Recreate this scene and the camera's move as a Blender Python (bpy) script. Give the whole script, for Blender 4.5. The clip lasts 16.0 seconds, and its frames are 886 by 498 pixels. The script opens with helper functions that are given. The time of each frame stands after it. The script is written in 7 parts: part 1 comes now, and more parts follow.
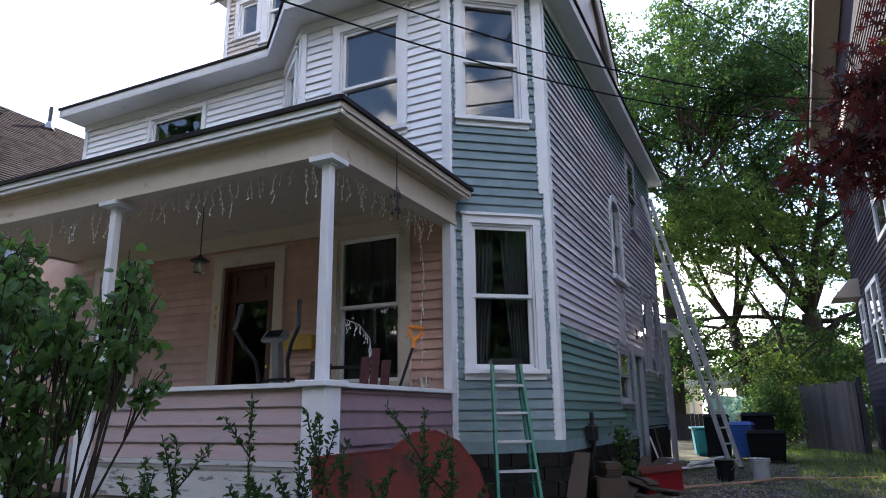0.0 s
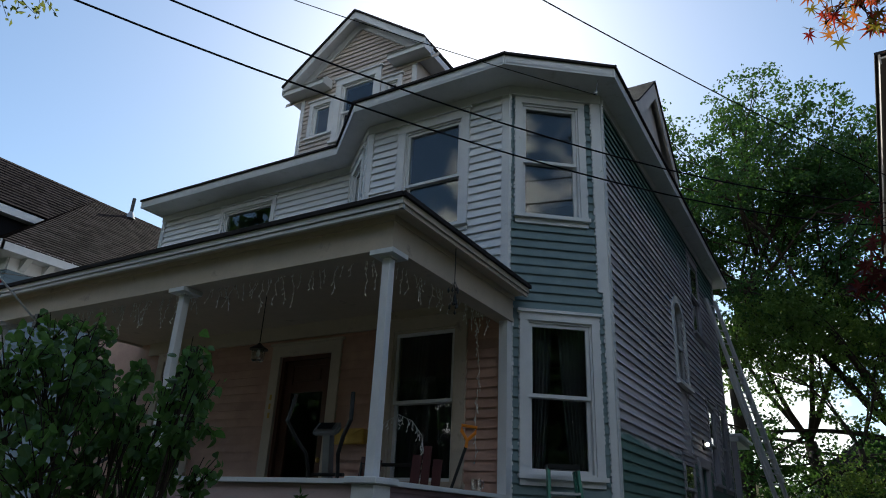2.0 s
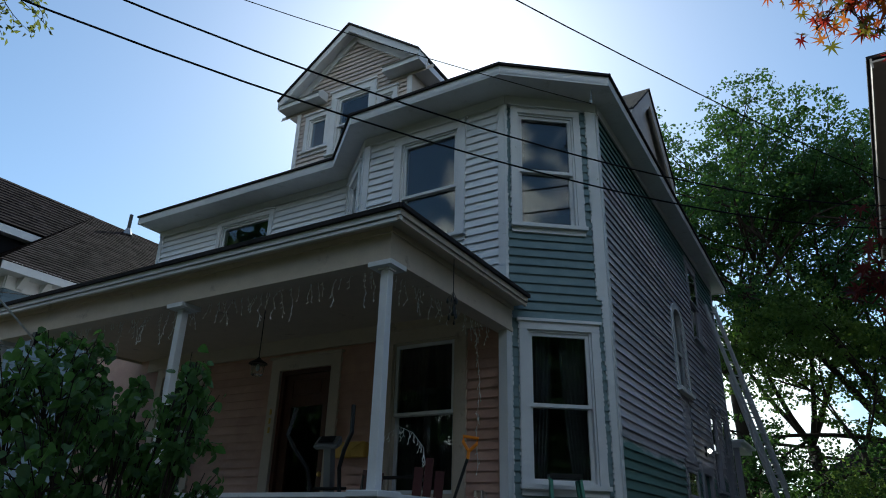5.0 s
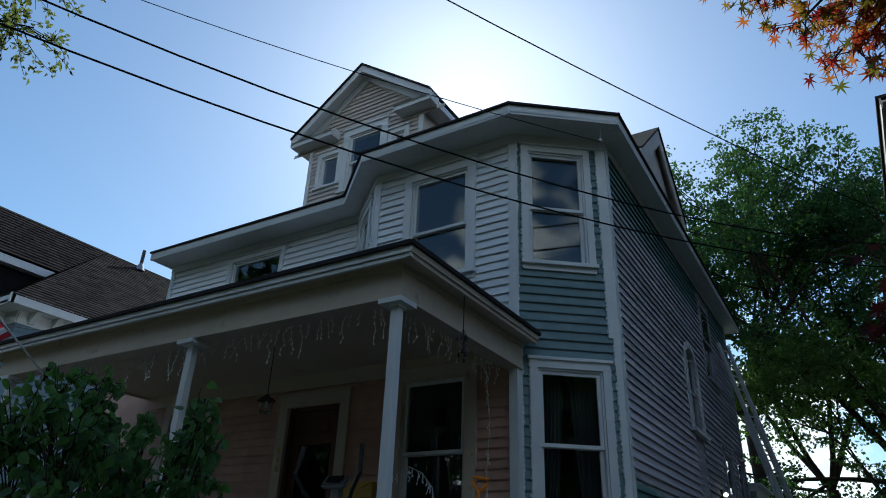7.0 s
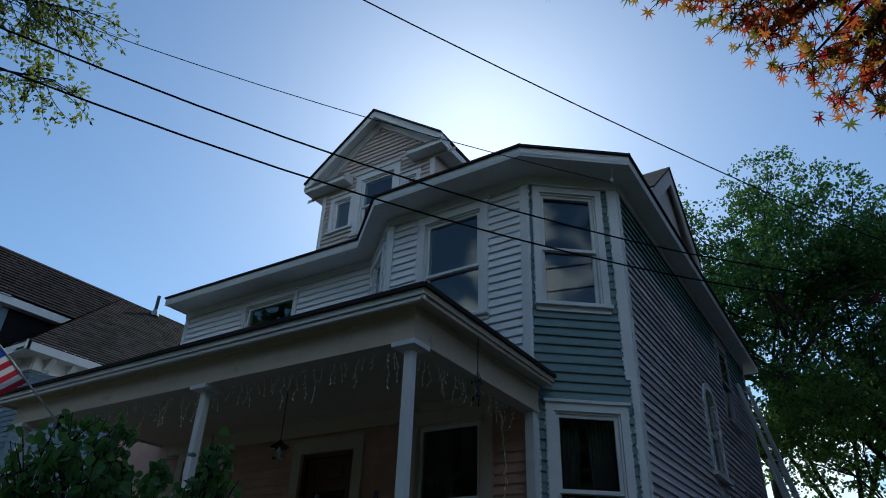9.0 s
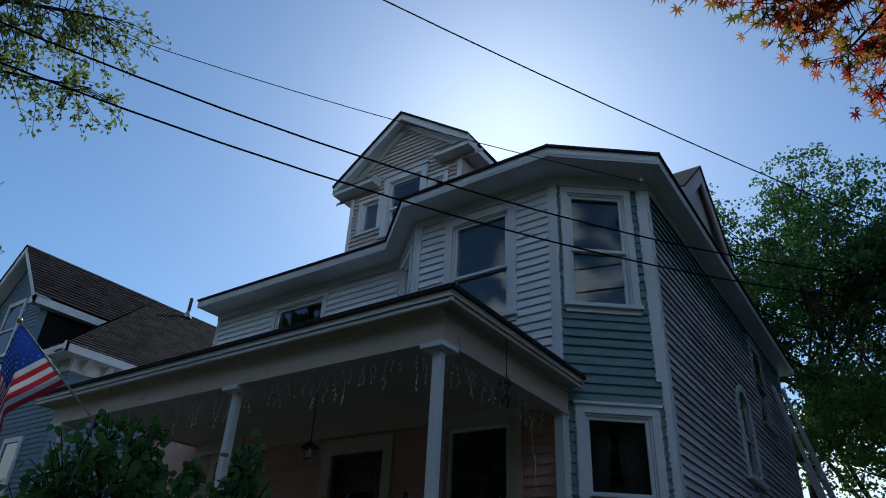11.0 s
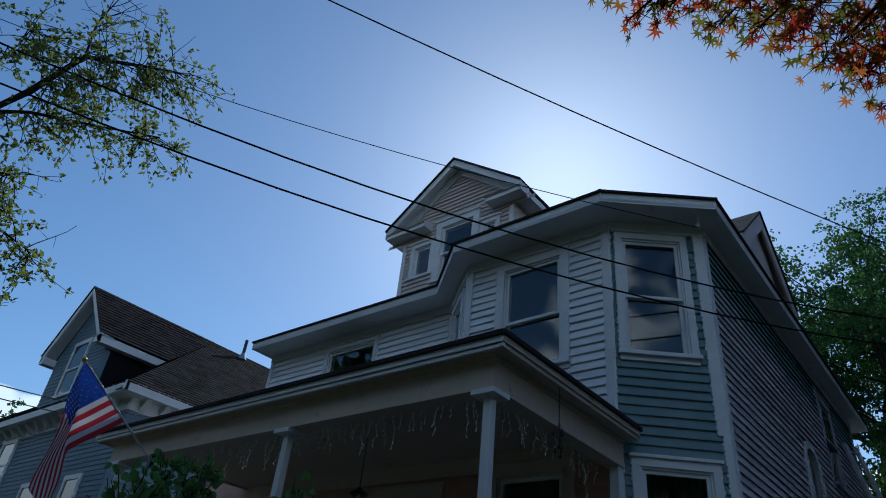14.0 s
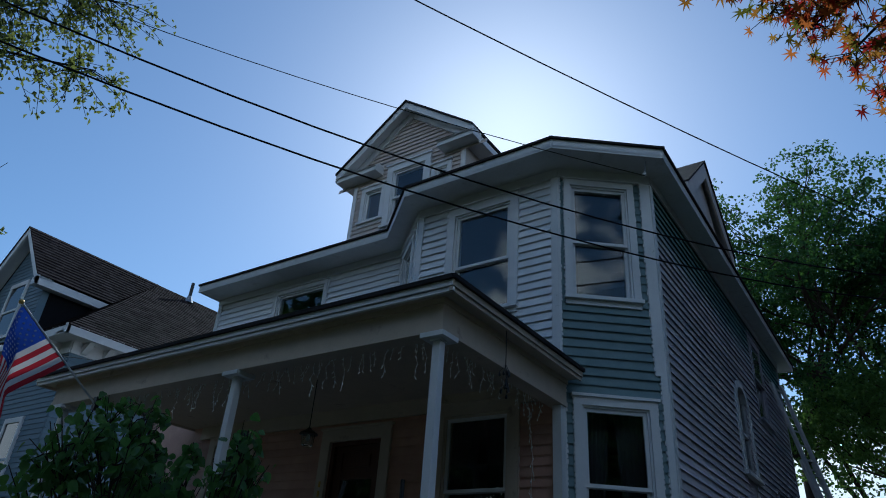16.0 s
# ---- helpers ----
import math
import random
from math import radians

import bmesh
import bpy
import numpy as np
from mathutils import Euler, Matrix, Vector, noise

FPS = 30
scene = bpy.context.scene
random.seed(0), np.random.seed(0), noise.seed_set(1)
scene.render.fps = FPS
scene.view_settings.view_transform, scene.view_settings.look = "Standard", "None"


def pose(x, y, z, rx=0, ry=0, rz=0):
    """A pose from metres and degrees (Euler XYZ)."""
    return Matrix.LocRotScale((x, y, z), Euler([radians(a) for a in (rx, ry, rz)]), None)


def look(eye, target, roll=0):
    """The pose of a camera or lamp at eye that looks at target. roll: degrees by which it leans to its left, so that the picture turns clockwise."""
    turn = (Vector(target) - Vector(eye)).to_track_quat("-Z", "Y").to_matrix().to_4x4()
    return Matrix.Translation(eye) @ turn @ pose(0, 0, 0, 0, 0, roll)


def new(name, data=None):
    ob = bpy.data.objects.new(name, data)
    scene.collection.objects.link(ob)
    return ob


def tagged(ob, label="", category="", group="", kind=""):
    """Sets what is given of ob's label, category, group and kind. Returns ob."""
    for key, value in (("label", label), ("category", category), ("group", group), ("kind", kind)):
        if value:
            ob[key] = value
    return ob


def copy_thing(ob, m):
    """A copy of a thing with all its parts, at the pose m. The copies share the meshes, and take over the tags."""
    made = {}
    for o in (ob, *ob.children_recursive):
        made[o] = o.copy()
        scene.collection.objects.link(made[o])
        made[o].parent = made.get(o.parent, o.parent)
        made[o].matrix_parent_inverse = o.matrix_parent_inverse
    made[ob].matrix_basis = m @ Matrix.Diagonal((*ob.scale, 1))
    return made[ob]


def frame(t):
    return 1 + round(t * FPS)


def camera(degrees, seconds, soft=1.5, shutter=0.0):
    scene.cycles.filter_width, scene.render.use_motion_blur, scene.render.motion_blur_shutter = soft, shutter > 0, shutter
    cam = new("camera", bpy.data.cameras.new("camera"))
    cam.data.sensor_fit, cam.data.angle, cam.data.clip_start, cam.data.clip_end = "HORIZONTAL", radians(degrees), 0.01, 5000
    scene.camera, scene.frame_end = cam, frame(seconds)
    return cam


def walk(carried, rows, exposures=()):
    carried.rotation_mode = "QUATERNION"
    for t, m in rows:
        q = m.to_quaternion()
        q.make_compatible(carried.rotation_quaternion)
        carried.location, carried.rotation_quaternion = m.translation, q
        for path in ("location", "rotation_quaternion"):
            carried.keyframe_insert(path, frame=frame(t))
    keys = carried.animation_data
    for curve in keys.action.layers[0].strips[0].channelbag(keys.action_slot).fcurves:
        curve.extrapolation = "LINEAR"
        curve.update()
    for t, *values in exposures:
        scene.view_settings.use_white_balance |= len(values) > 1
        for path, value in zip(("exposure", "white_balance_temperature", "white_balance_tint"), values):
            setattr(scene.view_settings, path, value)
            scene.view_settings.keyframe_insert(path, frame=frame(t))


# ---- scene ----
cam = camera(67.13, 16.0, soft=1.0)
PATH = [
    (0.0, pose(0, 0, 1.1, 104.00, 0.63, 26.12)),
    (0.5, pose(0, 0, 1.1, 107.37, 0.18, 25.27)),
    (1.0, pose(0, 0, 1.1, 112.59, -1.40, 23.95)),
    (1.5, pose(0, 0, 1.1, 113.30, -2.48, 25.97)),
    (2.0, pose(0, 0, 1.1, 112.10, -2.49, 30.27)),
    (2.5, pose(0, 0, 1.1, 111.40, -2.09, 33.40)),
    (3.0, pose(0, 0, 1.1, 111.88, -1.95, 32.04)),
    (3.5, pose(0, 0, 1.1, 112.43, -1.52, 30.68)),
    (4.0, pose(0, 0, 1.1, 112.43, -1.44, 30.34)),
    (6.5, pose(0, 0, 1.1, 115.45, -1.83, 30.97)),
    (7.0, pose(0, 0, 1.1, 116.15, -2.05, 31.21)),
    (7.5, pose(0, 0, 1.1, 115.97, -1.76, 31.57)),
    (8.0, pose(0, 0, 1.1, 117.26, -1.60, 30.48)),
    (8.5, pose(0, 0, 1.1, 119.38, -1.99, 31.58)),
    (11.0, pose(0, 0, 1.1, 119.75, -2.81, 34.76)),
    (11.5, pose(0, 0, 1.1, 121.65, -5.35, 38.89)),
    (12.0, pose(0, 0, 1.1, 122.36, -6.03, 42.29)),
    (12.5, pose(0, 0, 1.1, 121.96, -6.01, 41.06)),
    (13.0, pose(0, 0, 1.1, 122.48, -6.09, 39.85)),
    (13.5, pose(0, 0, 1.1, 122.84, -6.20, 39.11)),
    (14.0, pose(0, 0, 1.1, 123.34, -5.49, 38.31)),
    (14.5, pose(0, 0, 1.1, 122.97, -5.03, 39.03)),
    (15.0, pose(0, 0, 1.1, 122.48, -4.69, 38.31)),
    (15.5, pose(0, 0, 1.1, 121.12, -3.62, 34.30)),
    (16.0, pose(0, 0, 1.1, 118.91, -3.90, 34.33)),
]
EXPOSURES = [(0.0, 2.1, 6600, 18), (0.6, 1.9, 6600, 17), (1.2, 0.7, 6500, 14), (1.6, 0.48, 6450, 6), (3.0, 0.45, 6350, 2), (6.5, 0.2, 5700, -3), (8.5, -0.05, 5450, -2), (11.0, -0.17, 5250, 0), (12.0, -0.36, 5080, -1), (15.0, -0.34, 5080, 0), (16.0, -0.22, 5150, 0)]
walk(cam, PATH, EXPOSURES)

# ---- light ----
SUN_AZ, SUN_EL = 30.0, 38.5          # degrees left of +y, above the horizon
world = bpy.data.worlds.new("sky")
scene.world = world
world.use_nodes = True
wn, wl = world.node_tree.nodes, world.node_tree.links
wn.clear()
w_out = wn.new("ShaderNodeOutputWorld")
w_bg = wn.new("ShaderNodeBackground")
w_sky = wn.new("ShaderNodeTexSky")
w_sky.sky_type = "NISHITA"
w_sky.sun_disc = False
w_sky.sun_elevation = radians(SUN_EL)
w_sky.sun_rotation = radians(-SUN_AZ)
w_sky.air_density, w_sky.dust_density, w_sky.ozone_density = 1.0, 0.5, 2.2
w_bg.inputs["Strength"].default_value = 0.12
# broken cumulus, thick in the half of the sky away from the sun and along the horizon
w_geo = wn.new("ShaderNodeTexCoord")
w_sep = wn.new("ShaderNodeSeparateXYZ")
w_noise = wn.new("ShaderNodeTexNoise")
w_noise.inputs["Scale"].default_value = 4.2
w_noise.inputs["Detail"].default_value = 7.0
w_noise.inputs["Roughness"].default_value = 0.55
wl.new(w_geo.outputs["Generated"], w_sep.inputs[0])
wl.new(w_geo.outputs["Generated"], w_noise.inputs["Vector"])
w_back = wn.new("ShaderNodeMapRange")
w_dot = wn.new("ShaderNodeVectorMath")
w_dot.operation = "DOT_PRODUCT"
w_dot.inputs[1].default_value = (0.35, -1.0, 0.0)
wl.new(w_geo.outputs["Generated"], w_dot.inputs[0])
w_back.inputs["From Min"].default_value, w_back.inputs["From Max"].default_value = 0.30, 0.62
w_back.inputs["To Min"].default_value, w_back.inputs["To Max"].default_value = -0.30, 0.035
wl.new(w_dot.outputs["Value"], w_back.inputs["Value"])
w_low = wn.new("ShaderNodeMapRange")
w_low.inputs["From Min"].default_value, w_low.inputs["From Max"].default_value = 0.30, 0.255
w_low.inputs["To Min"].default_value, w_low.inputs["To Max"].default_value = 0.0, 0.43
wl.new(w_sep.outputs["Z"], w_low.inputs["Value"])
w_add = wn.new("ShaderNodeMath")
w_add.operation = "ADD"
wl.new(w_back.outputs[0], w_add.inputs[0])
wl.new(w_noise.outputs["Fac"], w_add.inputs[1])
w_add2 = wn.new("ShaderNodeMath")
w_add2.operation = "ADD"
wl.new(w_add.outputs[0], w_add2.inputs[0])
wl.new(w_low.outputs[0], w_add2.inputs[1])
w_cov = wn.new("ShaderNodeMapRange")
w_cov.interpolation_type = "SMOOTHSTEP"
w_cov.inputs["From Min"].default_value, w_cov.inputs["From Max"].default_value = 0.53, 0.60
wl.new(w_add2.outputs[0], w_cov.inputs["Value"])
w_mix = wn.new("ShaderNodeMix")
w_mix.data_type = "RGBA"
wl.new(w_cov.outputs[0], w_mix.inputs["Factor"])
wl.new(w_sky.outputs[0], w_mix.inputs[6])
w_mix.inputs[7].default_value = (9.6, 9.65, 9.7, 1)
wl.new(w_mix.outputs[2], w_bg.inputs["Color"])
wl.new(w_bg.outputs[0], w_out.inputs[0])

sun_data = bpy.data.lights.new("sun", "SUN")
sun_data.energy, sun_data.angle, sun_data.color = 3.6, radians(0.5), (1.0, 0.93, 0.82)
sun = new("sun", sun_data)
sun.matrix_world = look((-math.sin(radians(SUN_AZ)) * 60, math.cos(radians(SUN_AZ)) * 60, 60 * math.tan(radians(SUN_EL))), (0, 0, 0))


# ---- materials ----
def material(name, base, rough=0.6, metal=0.0, vary=0.12, scale=6.0, grain=60.0, bump=0.15, second=None, amount=0.5, edge=0.08,
             patch=2.0, stretch=(1, 1, 1), pieces=0.0, island=0.0, low=None, high=None, transmit=0.0, thin=False, spec=0.5):
    """A painted or natural surface: tint at two scales, an optional second colour in worn patches, bump; pieces varies it object by object."""
    m = bpy.data.materials.new(name)
    m.use_nodes = True
    n, l = m.node_tree.nodes, m.node_tree.links
    b = n["Principled BSDF"]
    b.inputs["Roughness"].default_value = rough
    b.inputs["Metallic"].default_value = metal
    b.inputs["Specular IOR Level"].default_value = spec
    b.inputs["Transmission Weight"].default_value = transmit
    tc = n.new("ShaderNodeTexCoord")
    geo = n.new("ShaderNodeNewGeometry")
    mp = n.new("ShaderNodeMapping")
    mp.inputs["Scale"].default_value = stretch
    l.new(geo.outputs["Position"], mp.inputs["Vector"])
    n1 = n.new("ShaderNodeTexNoise")
    n1.inputs["Scale"].default_value, n1.inputs["Detail"].default_value = scale, 5
    n2 = n.new("ShaderNodeTexNoise")
    n2.inputs["Scale"].default_value, n2.inputs["Detail"].default_value = grain, 4
    l.new(mp.outputs[0], n1.inputs["Vector"])
    l.new(mp.outputs[0], n2.inputs["Vector"])
    mix = n.new("ShaderNodeMath")
    mix.operation = "MULTIPLY_ADD"
    mix.inputs[1].default_value, mix.inputs[2].default_value = 0.6, 0.0
    l.new(n1.outputs["Fac"], mix.inputs[0])
    mix2 = n.new("ShaderNodeMath")
    mix2.operation = "MULTIPLY_ADD"
    mix2.inputs[1].default_value = 0.4
    l.new(n2.outputs["Fac"], mix2.inputs[0])
    l.new(mix.outputs[0], mix2.inputs[2])
    last = mix2.outputs[0]
    if pieces or island:
        info = n.new("ShaderNodeObjectInfo") if pieces else geo
        r = n.new("ShaderNodeMath")
        r.operation = "MULTIPLY_ADD"
        r.inputs[1].default_value = pieces or island
        l.new(info.outputs["Random" if pieces else "Random Per Island"], r.inputs[0])
        l.new(last, r.inputs[2])
        off = n.new("ShaderNodeMath")
        off.operation = "SUBTRACT"
        off.inputs[1].default_value = (pieces or island) / 2
        l.new(r.outputs[0], off.inputs[0])
        last = off.outputs[0]
    ramp = n.new("ShaderNodeMapRange")
    ramp.inputs["From Min"].default_value, ramp.inputs["From Max"].default_value = 0.25, 0.75
    ramp.inputs["To Min"].default_value, ramp.inputs["To Max"].default_value = 1 - vary, 1 + vary
    l.new(last, ramp.inputs["Value"])
    mul = n.new("ShaderNodeVectorMath")
    mul.operation = "SCALE"
    l.new(ramp.outputs[0], mul.inputs["Scale"])
    if second is not None:
        n3 = n.new("ShaderNodeTexNoise")
        n3.inputs["Scale"].default_value, n3.inputs["Detail"].default_value, n3.inputs["Roughness"].default_value = patch, 8, 0.65
        l.new(mp.outputs[0], n3.inputs["Vector"])
        cut = n.new("ShaderNodeMapRange")
        cut.inputs["From Min"].default_value, cut.inputs["From Max"].default_value = amount - edge, amount + edge
        l.new(n3.outputs["Fac"], cut.inputs["Value"])
        fac = cut.outputs[0]
        if low is not None:      # the second coat reaches up to about this height, with a brushed edge
            sp = n.new("ShaderNodeSeparateXYZ")
            l.new(geo.outputs["Position"], sp.inputs[0])
            ad = n.new("ShaderNodeMath")
            ad.operation = "MULTIPLY_ADD"
            ad.inputs[1].default_value = low[1]
            l.new(n3.outputs["Fac"], ad.inputs[0])
            l.new(sp.outputs["Z"], ad.inputs[2])
            cut.inputs["From Min"].default_value, cut.inputs["From Max"].default_value = low[0] + edge, low[0] - edge
            l.new(ad.outputs[0], cut.inputs["Value"])
        if high is not None:     # and the second colour again from this height up
            cut2 = n.new("ShaderNodeMapRange")
            cut2.inputs["From Min"].default_value, cut2.inputs["From Max"].default_value = high, high + 0.5
            l.new(ad.outputs[0], cut2.inputs["Value"])
            mxx = n.new("ShaderNodeMath")
            mxx.operation = "MAXIMUM"
            l.new(cut.outputs[0], mxx.inputs[0])
            l.new(cut2.outputs[0], mxx.inputs[1])
            fac = mxx.outputs[0]
        mc = n.new("ShaderNodeMix")
        mc.data_type = "RGBA"
        mc.inputs[6].default_value, mc.inputs[7].default_value = (*base, 1), (*second, 1)
        l.new(fac, mc.inputs["Factor"])
        l.new(mc.outputs[2], mul.inputs[0])
    else:
        rgb = n.new("ShaderNodeRGB")
        rgb.outputs[0].default_value = (*base, 1)
        l.new(rgb.outputs[0], mul.inputs[0])
    l.new(mul.outputs[0], b.inputs["Base Color"])
    if bump:
        bp = n.new("ShaderNodeBump")
        bp.inputs["Strength"].default_value, bp.inputs["Distance"].default_value = bump, 0.01
        l.new(mix2.outputs[0], bp.inputs["Height"])
        l.new(bp.outputs[0], b.inputs["Normal"])
    return m


def leaf_material(name, base, back, rough=0.6, vary=0.5):
    """Thin leaves: gloss and colour on top, light passing through."""
    m = material(name, base, rough, vary=vary, scale=1.5, grain=20, bump=0, island=0.8, spec=0.2)
    n, l = m.node_tree.nodes, m.node_tree.links
    b = n["Principled BSDF"]
    tr = n.new("ShaderNodeBsdfTranslucent")
    tr.inputs["Color"].default_value = (*back, 1)
    mx = n.new("ShaderNodeMixShader")
    mx.inputs[0].default_value = 0.45
    l.new(b.outputs[0], mx.inputs[1])
    l.new(tr.outputs[0], mx.inputs[2])
    l.new(mx.outputs[0], n["Material Output"].inputs[0])
    return m


def glass_material(name, tint=(0.9, 0.95, 0.95), rough=0.0):
    m = bpy.data.materials.new(name)
    m.use_nodes = True
    b = m.node_tree.nodes["Principled BSDF"]
    b.inputs["Base Color"].default_value = (*tint, 1)
    b.inputs["Roughness"].default_value = rough
    b.inputs["Transmission Weight"].default_value = 1.0
    b.inputs["IOR"].default_value = 1.5
    return m


def glow_material(name, colour, strength):
    m = bpy.data.materials.new(name)
    m.use_nodes = True
    b = m.node_tree.nodes["Principled BSDF"]
    b.inputs["Emission Color"].default_value = (*colour, 1)
    b.inputs["Emission Strength"].default_value = strength
    return m


WHITE = material("white_paint", (0.72, 0.72, 0.74), 0.55, vary=0.10, second=(0.55, 0.54, 0.53), amount=0.66, patch=5)
WHITE_BOARD = material("white_siding_paint", (0.76, 0.77, 0.80), 0.55, vary=0.10, pieces=0.35, stretch=(0.5, 0.5, 3), second=(0.5, 0.5, 0.5), amount=0.70, patch=3)
TRIM = material("trim_paint", (0.70, 0.70, 0.72), 0.5, vary=0.08, second=(0.45, 0.45, 0.43), amount=0.70, patch=9, edge=0.03)
CREAM = material("cream_paint", (0.52, 0.44, 0.36), 0.55, vary=0.12, second=(0.30, 0.24, 0.20), amount=0.66, patch=3, edge=0.05)
PINK = material("pink_siding_paint", (0.56, 0.35, 0.28), 0.6, vary=0.12, pieces=0.3, second=(0.50, 0.305, 0.245), amount=0.5, patch=2)
PINK_WORN = material("worn_pink_siding_paint", (0.42, 0.31, 0.31), 0.65, vary=0.14, pieces=0.3, second=(0.34, 0.29, 0.30), amount=0.60, patch=6, edge=0.03, stretch=(0.6, 0.6, 3))
# the porch pink for the side wall, mixed darker and more mauve
PINK_SIDE = material("darker_mauve_siding", (0.24, 0.155, 0.175), 0.65, vary=0.14, pieces=0.3, second=(0.19, 0.13, 0.15), amount=0.6, patch=5)
GREEN = material("sea_green_siding_paint", (0.145, 0.215, 0.235), 0.55, vary=0.10, pieces=0.25, second=(0.165, 0.235, 0.25), amount=0.55, patch=3)
SIDE = material("bare_and_primed_siding", (0.50, 0.47, 0.52), 0.7, high=6.1, vary=0.22, pieces=0.5, scale=2.0, stretch=(1, 0.35, 2.0), second=(0.10, 0.19, 0.175), low=(2.55, 0.7), edge=0.06, patch=2.5)
GREY_CEIL = material("grey_painted_boards", (0.30, 0.29, 0.28), 0.6, vary=0.12)
SHINGLE = material("asphalt_shingle", (0.04, 0.036, 0.038), 0.95, spec=0.1, vary=0.35, island=0.6, scale=3, grain=150, bump=0.5)
DORMER_PAINT = material("pale_pinkish_cream_siding", (0.56, 0.49, 0.45), 0.6, vary=0.12, pieces=0.3)
SHINGLE_BROWN = material("weathered_brown_shingle", (0.029, 0.022, 0.024), 0.95, spec=0.04, vary=0.35, pieces=0.0, island=0.7, scale=1.2, grain=120, bump=0.5)
DARK_WOOD = material("stained_door_wood", (0.085, 0.032, 0.020), 0.4, vary=0.35, scale=8, grain=90, stretch=(6, 6, 0.6))
GLASS = glass_material("window_glass")
# interior surfaces are coloured dark so that the rooms look unlit
INSIDE = material("dimmed_interior_plaster", (0.10, 0.095, 0.09), 0.9, vary=0.1)
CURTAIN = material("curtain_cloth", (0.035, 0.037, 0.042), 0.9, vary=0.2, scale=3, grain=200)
# stone near black: the darkness of the void below the wall is its colour
STONE = material("void_dark_stone", (0.026, 0.024, 0.023), 0.9, spec=0.08, vary=0.35, scale=5, bump=0.6, pieces=0.6)
BLUE_SIDING = material("pale_blue_siding", (0.15, 0.215, 0.275), 0.65, vary=0.1, pieces=0.2)
BLACK_SIDING = material("dark_stained_siding", (0.04, 0.038, 0.05), 0.95, spec=0.08, vary=0.25, pieces=0.5)
BEIGE = material("beige_soffit_paint", (0.50, 0.42, 0.35), 0.6, vary=0.12)
LADDER_GREEN = material("green_fibreglass", (0.015, 0.17, 0.11), 0.4, vary=0.12)
ALU = material("scuffed_aluminium", (0.55, 0.55, 0.56), 0.5, metal=0.35, vary=0.15, scale=12)
RUBBER = material("black_rubber", (0.02, 0.02, 0.022), 0.7, vary=0.2)
BLACK_METAL = material("black_metal", (0.025, 0.025, 0.028), 0.4, metal=0.5, vary=0.2)
GREY_METAL = material("grey_metal", (0.30, 0.31, 0.33), 0.4, metal=0.8, vary=0.15)
WIRE = material("wire_sheath", (0.015, 0.015, 0.018), 0.9, vary=0.1, spec=0.05)
RED_METAL = material("red_enamel", (0.13, 0.017, 0.011), 0.5, spec=0.2, vary=0.25, second=(0.05, 0.012, 0.010), amount=0.58, patch=3)
ORANGE = material("orange_plastic", (0.85, 0.27, 0.02), 0.4, vary=0.06)
BRASS = material("aged_brass", (0.55, 0.36, 0.10), 0.4, metal=0.7, vary=0.25)
BARK = material("tree_bark", (0.04, 0.032, 0.026), 0.95, spec=0.1, vary=0.35, scale=9, grain=60, bump=0.8, stretch=(1, 1, 0.3))
LEAF = leaf_material("maple_leaf_green", (0.020, 0.050, 0.024), (0.080, 0.170, 0.030))
LEAF_OLIVE = leaf_material("olive_leaf_green", (0.085, 0.10, 0.035), (0.26, 0.30, 0.07))
LEAF_DARK = leaf_material("shade_leaf_green", (0.046, 0.095, 0.036), (0.11, 0.22, 0.04))
LEAF_SHRUB = leaf_material("shrub_leaf_green", (0.060, 0.115, 0.046), (0.15, 0.28, 0.05), rough=0.45)
# two brighter leaf greens, with the backlight of the sun put into their colour
LEAF_LIT = leaf_material("lit_yellow_green_leaf", (0.045, 0.085, 0.028), (0.18, 0.30, 0.05))
LEAF_SUNLIT = leaf_material("sunlit_leaf_green", (0.10, 0.145, 0.04), (0.28, 0.40, 0.08))
# darker copy of the maple leaf, with the lower boughs' shade in its colour
LEAF_SHADED_RED = leaf_material("shaded_red_maple_leaf", (0.05, 0.013, 0.013), (0.19, 0.04, 0.03), vary=0.6)
LEAF_RED = leaf_material("japanese_maple_leaf", (0.17, 0.055, 0.022), (0.95, 0.32, 0.05), vary=0.7)
n, l = LEAF_RED.node_tree.nodes, LEAF_RED.node_tree.links
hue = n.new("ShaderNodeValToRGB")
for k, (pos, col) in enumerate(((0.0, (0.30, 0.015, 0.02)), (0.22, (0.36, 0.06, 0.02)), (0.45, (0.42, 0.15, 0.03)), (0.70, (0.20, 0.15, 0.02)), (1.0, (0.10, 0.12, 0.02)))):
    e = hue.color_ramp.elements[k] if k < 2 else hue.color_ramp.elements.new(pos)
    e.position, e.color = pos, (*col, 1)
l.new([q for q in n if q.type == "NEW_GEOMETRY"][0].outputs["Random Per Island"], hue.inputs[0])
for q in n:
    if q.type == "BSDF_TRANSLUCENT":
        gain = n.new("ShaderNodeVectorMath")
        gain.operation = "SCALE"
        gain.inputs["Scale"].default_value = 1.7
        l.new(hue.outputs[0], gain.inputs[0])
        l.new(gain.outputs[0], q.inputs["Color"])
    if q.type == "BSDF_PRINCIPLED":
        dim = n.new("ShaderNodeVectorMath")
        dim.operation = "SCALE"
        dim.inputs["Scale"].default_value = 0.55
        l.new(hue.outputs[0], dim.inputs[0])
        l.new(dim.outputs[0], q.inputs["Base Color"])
GRASS = leaf_material("grass_blade", (0.07, 0.12, 0.03), (0.22, 0.36, 0.06))
